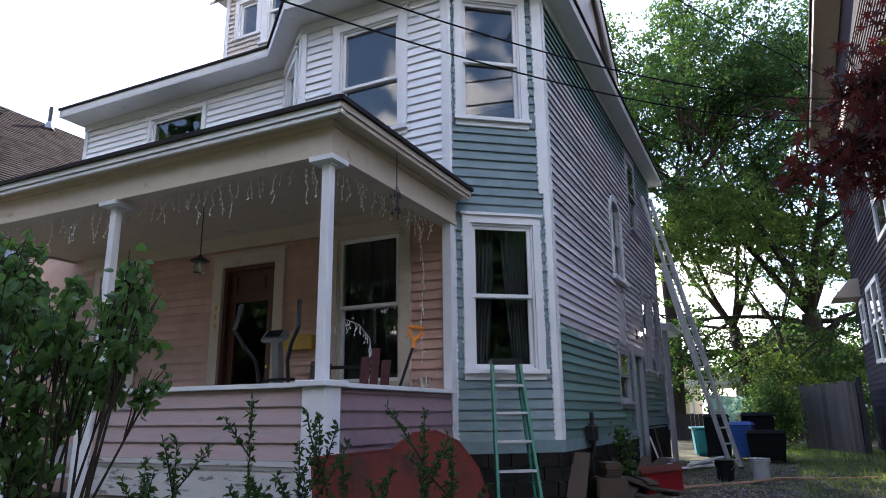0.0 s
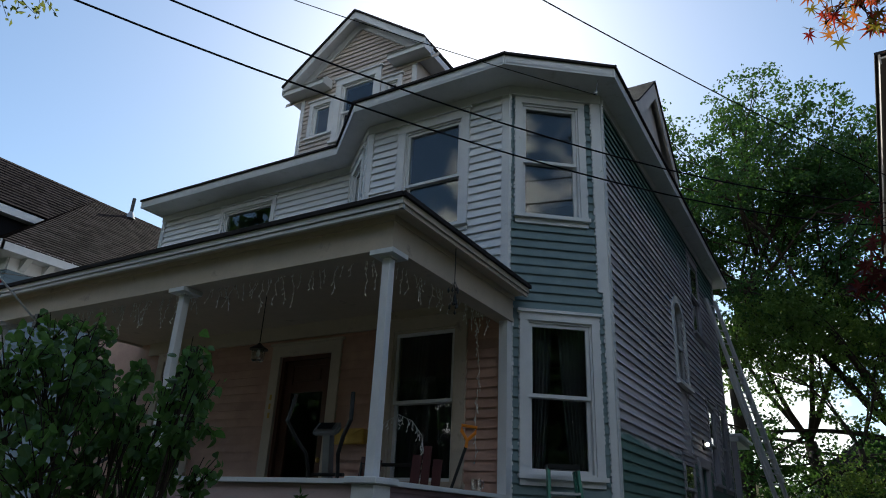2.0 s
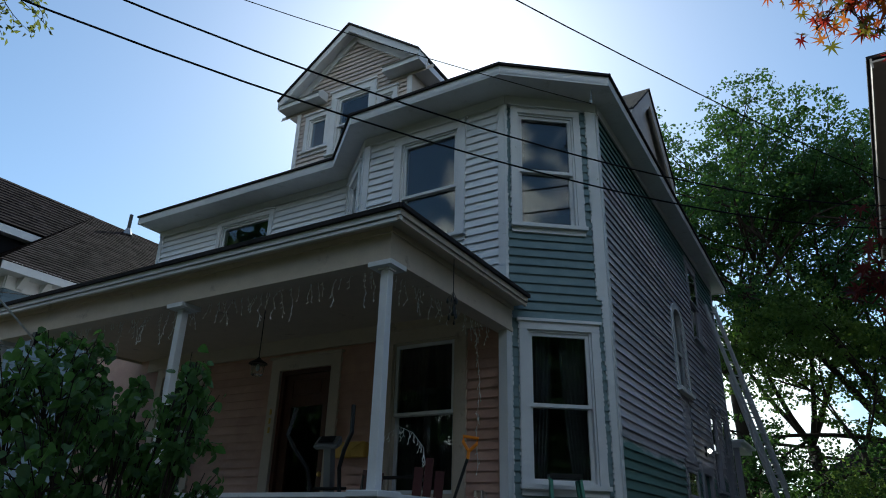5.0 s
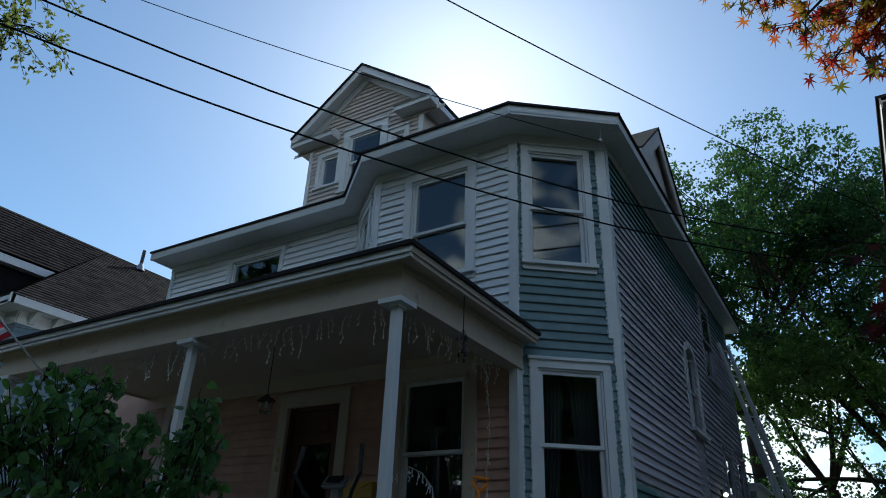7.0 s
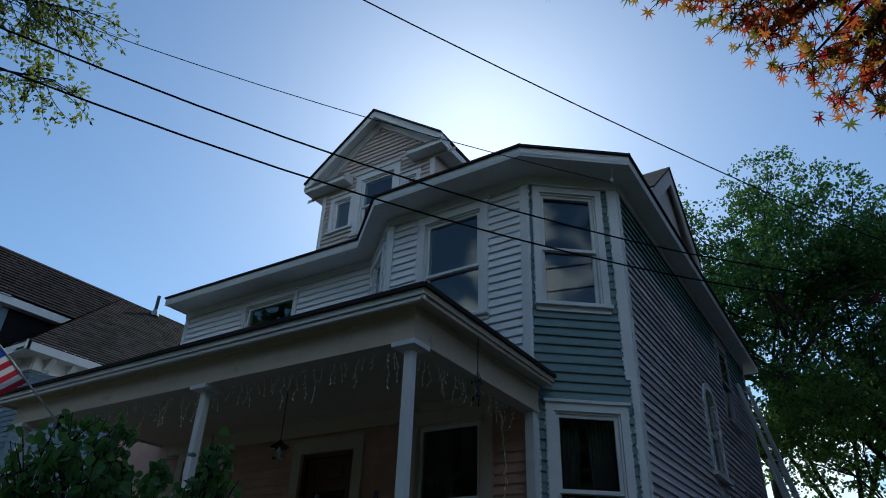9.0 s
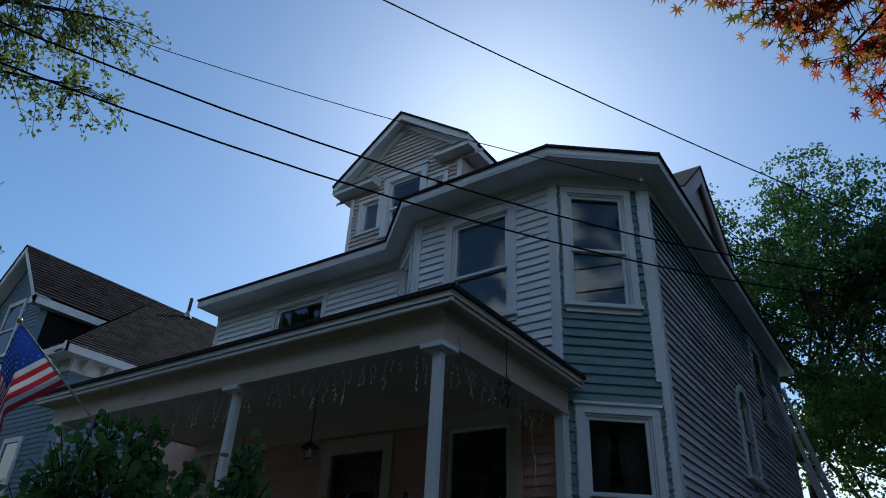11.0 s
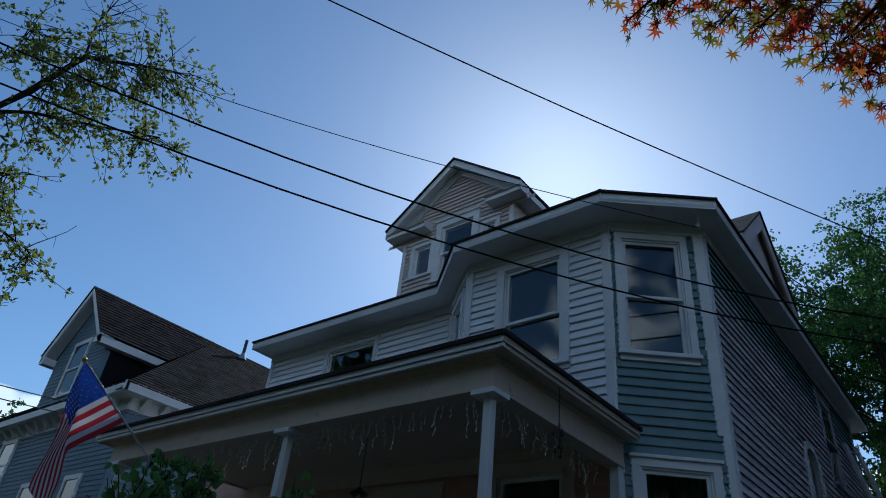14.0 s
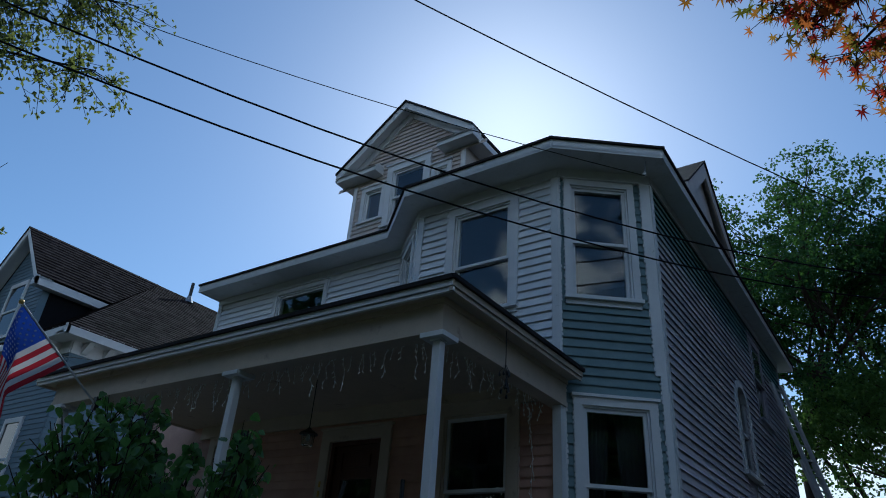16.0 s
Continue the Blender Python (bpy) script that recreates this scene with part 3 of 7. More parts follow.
board(side, SD[0], SD[1], 2.18, 2.34, GREY_DOOR, 0.06, "door_casing", skirt)
d2 = tagged(new("door_2"), "closed grey-lilac side door", "door", kind="structure")
bm = bmesh.new()
side.box(bm, SD[0], SD[1], -0.10, -0.05, SD[2], SD[3])
for z in (0.3, 1.25):
    side.box(bm, SD[0] + 0.1, SD[1] - 0.1, -0.05, -0.035, z, z + 0.75)
part("door_leaf", bm, GREY_DOOR, d2)
bm = bmesh.new()
lathe(bm, [(0.008, 0), (0.03, 0.01), (0.03, 0.04), (0.01, 0.06)], side.at(SD[0] + 0.08, -0.03, 1.05), 10)
part("door_handle", bm, BRASS, d2)

# ---- main roof ----
EAVE = [(-12.12, 7.63), (-6.92, 7.68), (-5.85, 6.775), (-3.275, 6.765), (-2.04, 7.73), (-2.12, 17.5), (-12.12, 17.5)]
roof = tagged(new("roof_main"), "dark shingled hip roof with deep white boxed eaves", "roof", kind="structure")
bm = bmesh.new()
prism(bm, EAVE, Z_TOP, Z_TOP + 0.03)
part("soffit", bm, WHITE, roof)
for (xa, ya), (xb, yb) in zip(EAVE, EAVE[1:] + EAVE[:1]):
    fc = Face((xa, ya), (xb, yb))
    bm = bmesh.new()
    fc.box(bm, -0.012, fc.length + 0.012, -0.03, 0.0, Z_TOP - 0.02, Z_TOP + 0.13)
    part("fascia", bm, TRIM, roof)
    bm = bmesh.new()
    fc.box(bm, -0.03, fc.length + 0.03, -0.06, 0.035, Z_TOP + 0.13, Z_TOP + 0.165)
    part("shingle_edge", bm, SHINGLE, roof)
rv = [(x, y, Z_TOP + 0.16) for x, y in EAVE] + [(-7.3, 12.2, 9.9), (-7.3, 13.3, 9.9), (-5.0, 9.2, 8.0), (-5.0, 8.6, 7.6)]
rf = [(0, 1, 9, 7), (1, 2, 10, 9), (2, 3, 10), (3, 4, 9, 10), (4, 5, 8, 7), (9, 4, 7), (5, 6, 8), (6, 0, 7, 8)]
raw("roof_slope", rv, rf, SHINGLE, roof)

# ---- front gable dormer ----
dormer = tagged(new("dormer_front"), "front gable dormer with white rakes, eave returns and three windows", "dormer", kind="structure")
DX, DY, DW, DE, DA = -7.76, 9.0, 1.50, 9.77, 11.17
dface = Face((DX - DW, DY), (DX + DW, DY))
RISE = (DA - DE) / 1.82
DWIN = (1.12, 1.99, 8.20, 9.56)
DL = (0.38, 0.86, 8.46, 9.24)
DR = (2.28, 2.58, 8.46, 9.24)
bm = bmesh.new()
us = sorted({0.0, 3.0, *DWIN[:2], *DL[:2], *DR[:2]})
zs = sorted({7.2, 9.73, *DWIN[2:], *DL[2:], *DR[2:]})
for ua, ub in zip(us, us[1:]):
    for za, zb in zip(zs, zs[1:]):
        if not any(h[0] < (ua + ub) / 2 < h[1] and h[2] < (za + zb) / 2 < h[3] for h in (DWIN, DL, DR)):
            dface.box(bm, ua, ub, -0.12, 0, za, zb)
hexa(bm, [dface.at(0, -0.12, 9.73), dface.at(3, -0.12, 9.73), dface.at(1.52, -0.12, 10.97), dface.at(1.48, -0.12, 10.97),
          dface.at(0, 0, 9.73), dface.at(3, 0, 9.73), dface.at(1.52, 0, 10.97), dface.at(1.48, 0, 10.97)])
for s in (-1, 1):
    box(bm, DX + s * DW - (0.12 if s > 0 else 0), DX + s * DW + (0 if s > 0 else 0.12), DY + 0.12, 12.3, 7.2, 9.73)
part("dormer_wall", bm, DORMER_PAINT, dormer)
for s in (-1, 1):       # rakes, soffits and roof slopes
    e = (DX + s * 1.85, DE)
    k = (DX, DA)
    for nm, y0, y1, lo, hi, mt in (("rake_board", 8.68, 8.72, -0.17, 0.0, TRIM), ("rake_soffit", 8.72, 9.0, -0.05, -0.02, WHITE), ("rake_trim", 8.945, 8.995, -0.26, -0.05, TRIM), ("roof_slope", 8.64, 12.4, 0.0, 0.045, SHINGLE)):
        bm = bmesh.new()
        hexa(bm, [(e[0], y0, e[1] + lo), (k[0], y0, k[1] + lo), (k[0], y1, k[1] + lo), (e[0], y1, e[1] + lo),
                  (e[0], y0, e[1] + hi), (k[0], y0, k[1] + hi), (k[0], y1, k[1] + hi), (e[0], y1, e[1] + hi)])
        part(nm, bm, mt, dormer)
    bm = bmesh.new()    # boxed eave return and eave
    x0, x1 = sorted((DX + s * 1.84, DX + s * (0.96 if s > 0 else 0.68)))
    box(bm, x0, x1, 8.70, 9.0, DE - 0.20, DE - 0.10)
    hexa(bm, [(x0, 8.66, DE - 0.10), (x1, 8.66, DE - 0.10), (x1, 9.0, DE - 0.10), (x0, 9.0, DE - 0.10),
              (x0, 8.80, DE + 0.02), (x1, 8.80, DE + 0.02), (x1, 9.0, DE + 0.02), (x0, 9.0, DE + 0.02)])
    x0, x1 = sorted((DX + s * 1.84, DX + s * DW))
    box(bm, x0, x1, 9.0, 10.1, DE - 0.20, DE - 0.06)
    part("eave_box", bm, TRIM, dormer)
for u in (0.0, 2.9):
    bm = bmesh.new()
    dface.box(bm, u, u + 0.10, 0.0, 0.03, 7.3, 9.5)
    part("corner_board", bm, TRIM, dormer)
window(dface, *DWIN, "middle dormer window", trim=0.155, curtains=False)
window(dface, *DL, "small square dormer window", trim=0.10, curtains=False, single=True)
window(dface, *DR, "small square dormer window", trim=0.10, curtains=False, single=True)

# ---- side gable dormer, seen from below ----
sdorm = tagged(new("dormer_side"), "side gable dormer with a pinkish soffit above the eave", "dormer", kind="structure")
sdx, sdy, sda, sde, sdh = -2.15, 10.95, 8.95, 7.60, 1.40
sdf = Face((sdx - 0.12, sdy - sdh), (sdx - 0.12, sdy + sdh))
bm = bmesh.new()
hexa(bm, [sdf.at(0.2, -0.12, 7.1), sdf.at(2 * sdh - 0.2, -0.12, 7.1), sdf.at(sdh + 0.02, -0.12, sda - 0.1), sdf.at(sdh - 0.02, -0.12, sda - 0.1),
          sdf.at(0.2, 0, 7.1), sdf.at(2 * sdh - 0.2, 0, 7.1), sdf.at(sdh + 0.02, 0, sda - 0.1), sdf.at(sdh - 0.02, 0, sda - 0.1)])
part("dormer_wall", bm, DORMER_PAINT, sdorm)
for s in (-1, 1):
    for nm, x0, x1, lo, hi, mt in (("rake_board", sdx - 0.04, sdx, -0.36, 0.0, DORMER_PAINT), ("rake_soffit", sdx - 0.36, sdx - 0.04, -0.05, -0.01, WHITE), ("roof_slope", -6.0, sdx + 0.03, 0.0, 0.04, SHINGLE)):
        ya, za = sdy + s * (sdh + 0.1), sde
        bm = bmesh.new()
        hexa(bm, [(x0, ya, za + lo), (x0, sdy, sda + lo), (x1, sdy, sda + lo), (x1, ya, za + lo),
                  (x0, ya, za + hi), (x0, sdy, sda + hi), (x1, sdy, sda + hi), (x1, ya, za + hi)])
        part(nm, bm, mt, sdorm)

# ---- porch ----
PX0, PX1, PY = -10.3, PORCH_X, PORCH_Y
deck = tagged(new("porch_floor"), "grey painted porch deck", "porch", kind="structure")
bm = bmesh.new()
box(bm, PX0, PX1 + 0.1, PY - 0.1, 7.17, 0.66, 0.75)
part("deck", bm, GREY_CEIL, deck)
ceil = tagged(new("porch_ceiling"), "grey boarded porch ceiling", "ceiling", kind="structure")
bm = bmesh.new()
box(bm, PX0, PX1 + 0.05, PY - 0.05, 7.30, 3.76, 3.80)
y = PY + 0.1
while y < 7.2:
    box(bm, PX0, PX1 - 0.08, y, y + 0.075, 3.750, 3.76)
    y += 0.082
part("ceiling_boards", bm, GREY_CEIL, ceil)
proof = tagged(new("porch_roof"), "low dark-edged porch roof with lilac-white fascia", "roof", kind="structure")
EX, EY, EZ = -3.165, 4.47, 3.70
bm = bmesh.new()
prism(bm, [(PX0 - 0.3, EY), (EX, EY), (EX, 7.30), (PX0 - 0.3, 7.30)], EZ + 0.035, EZ + 0.055)
part("soffit", bm, CREAM, proof)
for a, b in (((PX0 - 0.3, EY), (EX, EY)), ((EX, EY), (EX, 7.27)), ((PX0 - 0.3, 7.31), (PX0 - 0.3, EY))):
    fc = Face(a, b)
    bm = bmesh.new()
    fc.box(bm, -0.008, fc.length + 0.008, -0.03, 0.0, EZ, EZ + 0.085)
    fc.box(bm, -0.012, fc.length + 0.012, 0.0, 0.018, EZ + 0.045, EZ + 0.105)
    part("fascia", bm, TRIM if a[0] != b[0] else CREAM, proof)
    bm = bmesh.new()
    fc.box(bm, -0.04, fc.length + 0.02, -0.08, 0.05, EZ + 0.105, EZ + 0.15)
    part("shingle_edge", bm, SHINGLE, proof)
raw("roof_slope", [(PX0 - 0.35, EY - 0.04, EZ + 0.145), (EX + 0.04, EY - 0.04, EZ + 0.145), (EX + 0.04, 7.30, EZ + 0.145), (PX0 - 0.35, 7.30, EZ + 0.145),
                   (-9.0, 7.30, 4.35), (-4.6, 7.30, 4.35)], [(0, 1, 5, 4), (1, 2, 5), (3, 0, 4)], SHINGLE, proof)
bm = bmesh.new()
prism(bm, [(-12.03, 7.30), (-5.7, 7.30), (-5.7, 7.45), (-6.9, 8.32), (-12.03, 8.32)], 3.99, 4.30)
part("roof_back_strip", bm, SHINGLE, proof)
pbeam = tagged(new("porch_beam"), "cream porch beam with moulded edges", "beam", kind="structure")
for (x0, x1, y0, y1) in ((PX0, PX1 + 0.09, PY - 0.09, PY + 0.09), (PX1 - 0.09, PX1 + 0.09, PY + 0.09, 7.29)):
    bm = bmesh.new()
    box(bm, x0, x1, y0, y1, 3.405, 3.74)
    box(bm, x0 - 0.004, x1 + 0.015, y0 - 0.015, y1 - 0.004, 3.401, 3.455)
    box(bm, x0 - 0.004, x1 + 0.025, y0 - 0.025, y1 - 0.004, 3.68, 3.735)
    part("beam", bm, CREAM, pbeam)
frz = tagged(new("trim_porch_frieze"), "cream frieze board at the top of the porch wall", "trim", kind="structure")
board(front, fx(-10.3), fx(-3.58), 3.52, 3.75, CREAM, 0.05, "frieze_board", frz)
pil = tagged(new("trim_porch_pilaster"), "white painted board where the porch meets the corner", "trim", kind="structure")
bm = bmesh.new()
box(bm, PX1 - 0.035, PX1 + 0.075, 7.16, 7.28, 0.66, 3.40)
part("pilaster", bm, TRIM, pil)


def porch_post(x, y):
    p = empty("porch_post", "slim square white porch post with a plain cap", "post", "porch posts")
    bm = bmesh.new()
    r0, r1 = 0.047, 0.044
    hexa(bm, [(-r0, -r0, 1.40), (r0, -r0, 1.40), (r0, r0, 1.40), (-r0, r0, 1.40), (-r1, -r1, 3.335), (r1, -r1, 3.335), (r1, r1, 3.335), (-r1, r1, 3.335)])
    bmesh.ops.bevel(bm, geom=bm.edges[:], offset=0.006, segments=1, affect="EDGES")
    part("shaft", bm, TRIM, p)
    bm = bmesh.new()
    box(bm, -0.13, 0.13, -0.13, 0.13, 3.352, 3.400)
    box(bm, -0.06, 0.06, -0.06, 0.06, 3.335, 3.352)
    part("cap", bm, TRIM, p)
    bm = bmesh.new()
    box(bm, -0.118, 0.118, -0.118, 0.118, 0.30, 1.345)
    bmesh.ops.bevel(bm, geom=bm.edges[:], offset=0.008, segments=1, affect="EDGES")
    part("pedestal", bm, TRIM, p)
    bm = bmesh.new()
    box(bm, -0.165, 0.165, -0.165, 0.165, 1.345, 1.40)
    bmesh.ops.bevel(bm, geom=bm.edges[:], offset=0.008, segments=1, affect="EDGES")
    part("pedestal_cap", bm, TRIM, p)
    p.location = (x, y, 0)
    return p


post = porch_post(PORCH_X, PORCH_Y)
for x in (-6.28, -10.05):
    copy_thing(post, pose(x, PORCH_Y, 0))

# half walls between the posts
half_f = Face((-6.16, PY - 0.06), (PX1 - 0.118, PY - 0.06))
half_s = Face((PX1 + 0.06, PY + 0.118), (PX1 + 0.06, 7.14))
half_l = Face((-9.90, PY - 0.06), (-9.0, PY - 0.06))
wall_hf = wall("wall_porch_front", half_f, 0.0, 1.34, [], PINK_WORN, "low clapboarded porch wall with peeling pink paint", 0.10)
wall_hs = wall("wall_porch_side", half_s, 0.0, 1.34, [], PINK_SIDE, "low clapboarded porch side wall in a darker mauve pink", 0.10)
wall_hl = wall("wall_porch_far", half_l, 0.0, 1.34, [], PINK_WORN, "low clapboarded porch wall beyond the steps", 0.10)
rail = tagged(new("trim_porch_rail"), "white capping rail on the porch walls", "trim", kind="structure")
for fc in (half_f, half_s, half_l):
    bm = bmesh.new()
    fc.box(bm, 0, fc.length, -0.14, 0.07, 1.345, 1.385)
    part("rail_cap", bm, TRIM, rail)
skirt2 = tagged(new("trim_porch_skirt"), "peeling grey-white skirt board at the foot of the porch", "trim", kind="structure")
SKIRT_PAINT = material("flaking_white_paint", (0.52, 0.50, 0.50), 0.7, vary=0.15, second=(0.20, 0.18, 0.17), amount=0.60, patch=7, edge=0.03, stretch=(0.5, 1, 2))
for fc in (half_f, half_l):
    bm = bmesh.new()
    fc.box(bm, 0, fc.length, 0.0, 0.05, 0.70, 0.74)
    fc.box(bm, 0, fc.length, 0.0, 0.03, 0.40, 0.69)
    part("skirt_board", bm, SKIRT_PAINT, skirt2)

# front door
door = tagged(new("door_1"), "dark-stained wooden front door with a tall glass light", "door", kind="structure")
dz0, dz1 = Z_DECK, 3.26
for u in (DOOR[0] - 0.17, DOOR[1]):
    bm = bmesh.new()
    front.box(bm, u, u + 0.17, 0.0, 0.05, dz0, dz1)
    part("casing", bm, CREAM, door)
bm = bmesh.new()
front.box(bm, DOOR[0] - 0.17, DOOR[1] + 0.17, 0.0, 0.052, dz1, dz1 + 0.17)
front.box(bm, DOOR[0] - 0.20, DOOR[1] + 0.20, 0.0, 0.08, dz1 + 0.17, dz1 + 0.20)
part("head_casing", bm, CREAM, door)
bm = bmesh.new()
front.box(bm, DOOR[0], DOOR[0] + 0.06, -0.14, -0.01, dz0, dz1)
front.box(bm, DOOR[1] - 0.06, DOOR[1], -0.14, -0.01, dz0, dz1)
front.box(bm, DOOR[0] + 0.06, DOOR[1] - 0.06, -0.14, -0.01, dz1 - 0.06, dz1)
part("door_frame", bm, DARK_WOOD, door)
bm = bmesh.new()
a, b = DOOR[0] + 0.06, DOOR[1] - 0.06
front.box(bm, a, a + 0.13, -0.12, -0.07, dz0, dz1 - 0.06)
front.box(bm, b - 0.13, b, -0.12, -0.07, dz0, dz1 - 0.06)
for z0, z1 in ((dz0, dz0 + 0.75), (dz0 + 1.98, dz0 + 2.10), (dz1 - 0.14, dz1 - 0.06)):
    front.box(bm, a + 0.13, b - 0.13, -0.12, -0.07, z0, z1)
front.box(bm, a + 0.13, b - 0.13, -0.11, -0.085, dz0 + 2.10, dz1 - 0.14)
front.box(bm, a + 0.2, b - 0.2, -0.085, -0.07, dz0 + 2.15, dz1 - 0.19)
front.box(bm, a + 0.2, b - 0.2, -0.07, -0.055, dz0 + 0.15, dz0 + 0.6)
leaf = part("door_leaf", bm, DARK_WOOD, door)
bm = bmesh.new()
front.box(bm, a + 0.13, b - 0.13, -0.098, -0.092, dz0 + 0.75, dz0 + 1.98)
part("pane", bm, GLASS, leaf).visible_shadow = False
bm = bmesh.new()
lathe(bm, [(0.012, 0), (0.03, 0.02), (0.03, 0.05), (0.012, 0.07)], front.at(b - 0.07, -0.05, 1.75), 12)
part("door_handle", bm, BRASS, leaf)

# foundation under corner bay and side
found = tagged(new("foundation"), "rough stone foundation coloured near black like a shadowed void", "foundation", kind="structure")
bm = bmesh.new()
rnd = random.Random(5)
for fc, u1 in ((chamfer, 1.33), (side, 5.0)):
    z = 0.0
    while z < 0.66:
        u = -0.02
        while u < u1:
            w = rnd.uniform(0.22, 0.42)
            fc.box(bm, u, min(u + w, u1) - 0.012, 0.0, 0.035 + rnd.uniform(-0.012, 0.012), z, min(z + 0.155, 0.675))
            u += w
        z += 0.168
part("stone_course", bm, STONE, found)
bm = bmesh.new()
side.box(bm, SD[1] + 0.16, 8.73, 0.0, 0.03, 0.0, 0.86)
part("rear_footing", bm, STONE, found)

# porch steps with iron handrails
steps = tagged(new("porch_steps"), "white painted wooden porch steps", "steps", kind="structure")
for i in range(4):
    bm = bmesh.new()
    z1 = 0.75 - 0.17 * (i + 1)
    y0 = PY - 0.1 - 0.28 * (i + 1)
    box(bm, -8.95, -6.45, y0, y0 + 0.31, z1 - 0.035, z1)
    box(bm, -8.92, -6.48, y0 + 0.03, y0 + 0.05, z1 - 0.17, z1 - 0.035)
    part("step", bm, TRIM, steps)


def handrail(x):
    h = empty("handrail", "thin black iron handrail beside the porch steps", "handrail", "step handrails")
    bm = bmesh.new()
    tube(bm, [(0, PY - 0.2, 1.62), (0, PY - 1.25, 0.95), (0, PY - 1.32, 0.90)], 0.018, 8)
    part("rail", bm, BLACK_METAL, h)
    for k in range(6):
        bm = bmesh.new()
        y = PY - 0.22 - 0.2 * k
        tube(bm, [(0, y, 0.66 - 0.62 * (k * 0.2)), (0, y, 1.60 - 0.64 * (k * 0.2))], 0.009, 6)
        part("baluster", bm, BLACK_METAL, h)
    h.location = (x, 0, 0)
    return h


hr = handrail(-6.55)
copy_thing(hr, pose(-8.85, 0, 0))

# ---- green stepladder against the corner ----
def stepladder():
    l = empty("stepladder", "green fibreglass stepladder with aluminium steps, folded beside the corner wall", "ladder")
    fl, fr, tl, tr = Vector((-0.25, -0.36, 0)), Vector((0.25, -0.36, 0)), Vector((-0.165, 0.10, 1.80)), Vector((0.165, 0.10, 1.80))
    rl, rr, ul, ur = Vector((-0.22, -0.24, 0)), Vector((0.22, -0.24, 0)), Vector((-0.14, 0.15, 1.76)), Vector((0.14, 0.15, 1.76))
    for a, b in ((fl, tl), (fr, tr)):
        bm = bmesh.new()
        beam(bm, a, b, 0.03, 0.075, (0, 1, 0))
        part("rail", bm, LADDER_GREEN, l)
    for a, b in ((rl, ul), (rr, ur)):
        bm = bmesh.new()
        beam(bm, a, b, 0.022, 0.045, (0, 1, 0))
        part("back_rail", bm, LADDER_GREEN, l)
    for k in range(1, 6):
        f = k * 0.305 / 1.80
        a, b = fl.lerp(tl, f), fr.lerp(tr, f)
        bm = bmesh.new()
        beam(bm, a + Vector((0.01, 0, 0)), b - Vector((0.01, 0, 0)), 0.085, 0.025)
        part("step", bm, ALU, l)
        a, b = rl.lerp(ul, f), rr.lerp(ur, f)
        bm = bmesh.new()
        beam(bm, a, b, 0.02, 0.02)
        part("back_brace", bm, ALU, l)
    bm = bmesh.new()
    box(bm, -0.18, 0.18, 0.03, 0.21, 1.77, 1.83)
    bmesh.ops.bevel(bm, geom=bm.edges[:], offset=0.012, segments=2, affect="EDGES")
    part("top_cap", bm, BLACK_METAL, l, "black moulded top cap")
    for p in (fl, fr, rl, rr):
        bm = bmesh.new()
        box(bm, p.x - 0.025, p.x + 0.025, p.y - 0.045, p.y + 0.045, 0.0, 0.06)
        part("foot", bm, RUBBER, l)
    return l


sl = stepladder()
sl.matrix_world = pose(-2.74, 7.30, ground_height(-2.70, 7.2) - 0.10, 0, 0, 36)

# ---- extension ladder against the side wall ----
ext = empty("extension_ladder", "long aluminium extension ladder leaning on the side wall", "ladder")
foot, top = Vector((-0.90, 15.0, 0.03)), Vector((-2.30, 15.55, 6.0))
across = Vector((0.25, 0.62, 0)).normalized() * 0.21
for k, (f0, f1, w, off) in enumerate(((0.0, 0.72, 1.0, 0.0), (0.34, 1.0, 0.85, 0.05))):
    o = Vector((0.9, -0.2, 0.2)) * off
    a, b = foot.lerp(top, f0) + o, foot.lerp(top, f1) + o
    for s in (-1, 1):
        bm = bmesh.new()
        beam(bm, a + across * s * w, b + across * s * w, 0.05, 0.10, across)
        part("rail", bm, ALU, ext)
    n = int((b - a).length / 0.305)
    for i in range(1, n + 1):
        c = a.lerp(b, (i - 0.5) / n)
        bm = bmesh.new()
        tube(bm, [c - across * w, c + across * w], 0.017, 8)
        part("rung", bm, ALU, ext)
for s in (-1, 1):
    bm = bmesh.new()
    c = foot + across * s
    box(bm, c.x - 0.05, c.x + 0.05, c.y - 0.05, c.y + 0.05, 0.0, 0.04)
    part("foot", bm, RUBBER, ext)


# ---- buckets, bins and clutter by the side wall ----
def bucket(name, mat, label, x, y, r=0.15, h=0.37):
    b = empty(name, label, "bucket", "builders' buckets")
    bm = bmesh.new()
    lathe(bm, [(r * 0.86, 0), (r, h * 0.97), (r - 0.008, h * 0.97), (r * 0.86 - 0.008, 0.012)], sides=28)
    part("body", bm, mat, b, smooth=False)
    for z in (0.97, 0.88, 0.80):
        bm = bmesh.new()
        rr = r * (0.86 + 0.14 * z / 0.97)
        lathe(bm, [(rr, h * z - 0.012), (rr + 0.012, h * z - 0.010), (rr + 0.012, h * z + 0.004), (rr, h * z + 0.006)], sides=28)
        part("rim", bm, mat, b)
    bm = bmesh.new()
    tube(bm, [(r * 1.03 * math.cos(a), -0.02 - 0.10 * math.sin(a), h * 0.86 - 0.14 * math.sin(a)) for a in (math.pi * k / 12 for k in range(13))], 0.004, 6)
    part("bail", bm, GREY_METAL, b)
    b.location = (x, y, ground_height(x, y))
    return b


bucket("bucket", GREY_PLASTIC, "grey plastic builder's bucket standing on the gravel", -0.39, 12.6)
bucket("bucket", DARK_PLASTIC, "black plastic builder's bucket with a wire handle", -0.93, 12.5, 0.15, 0.34)
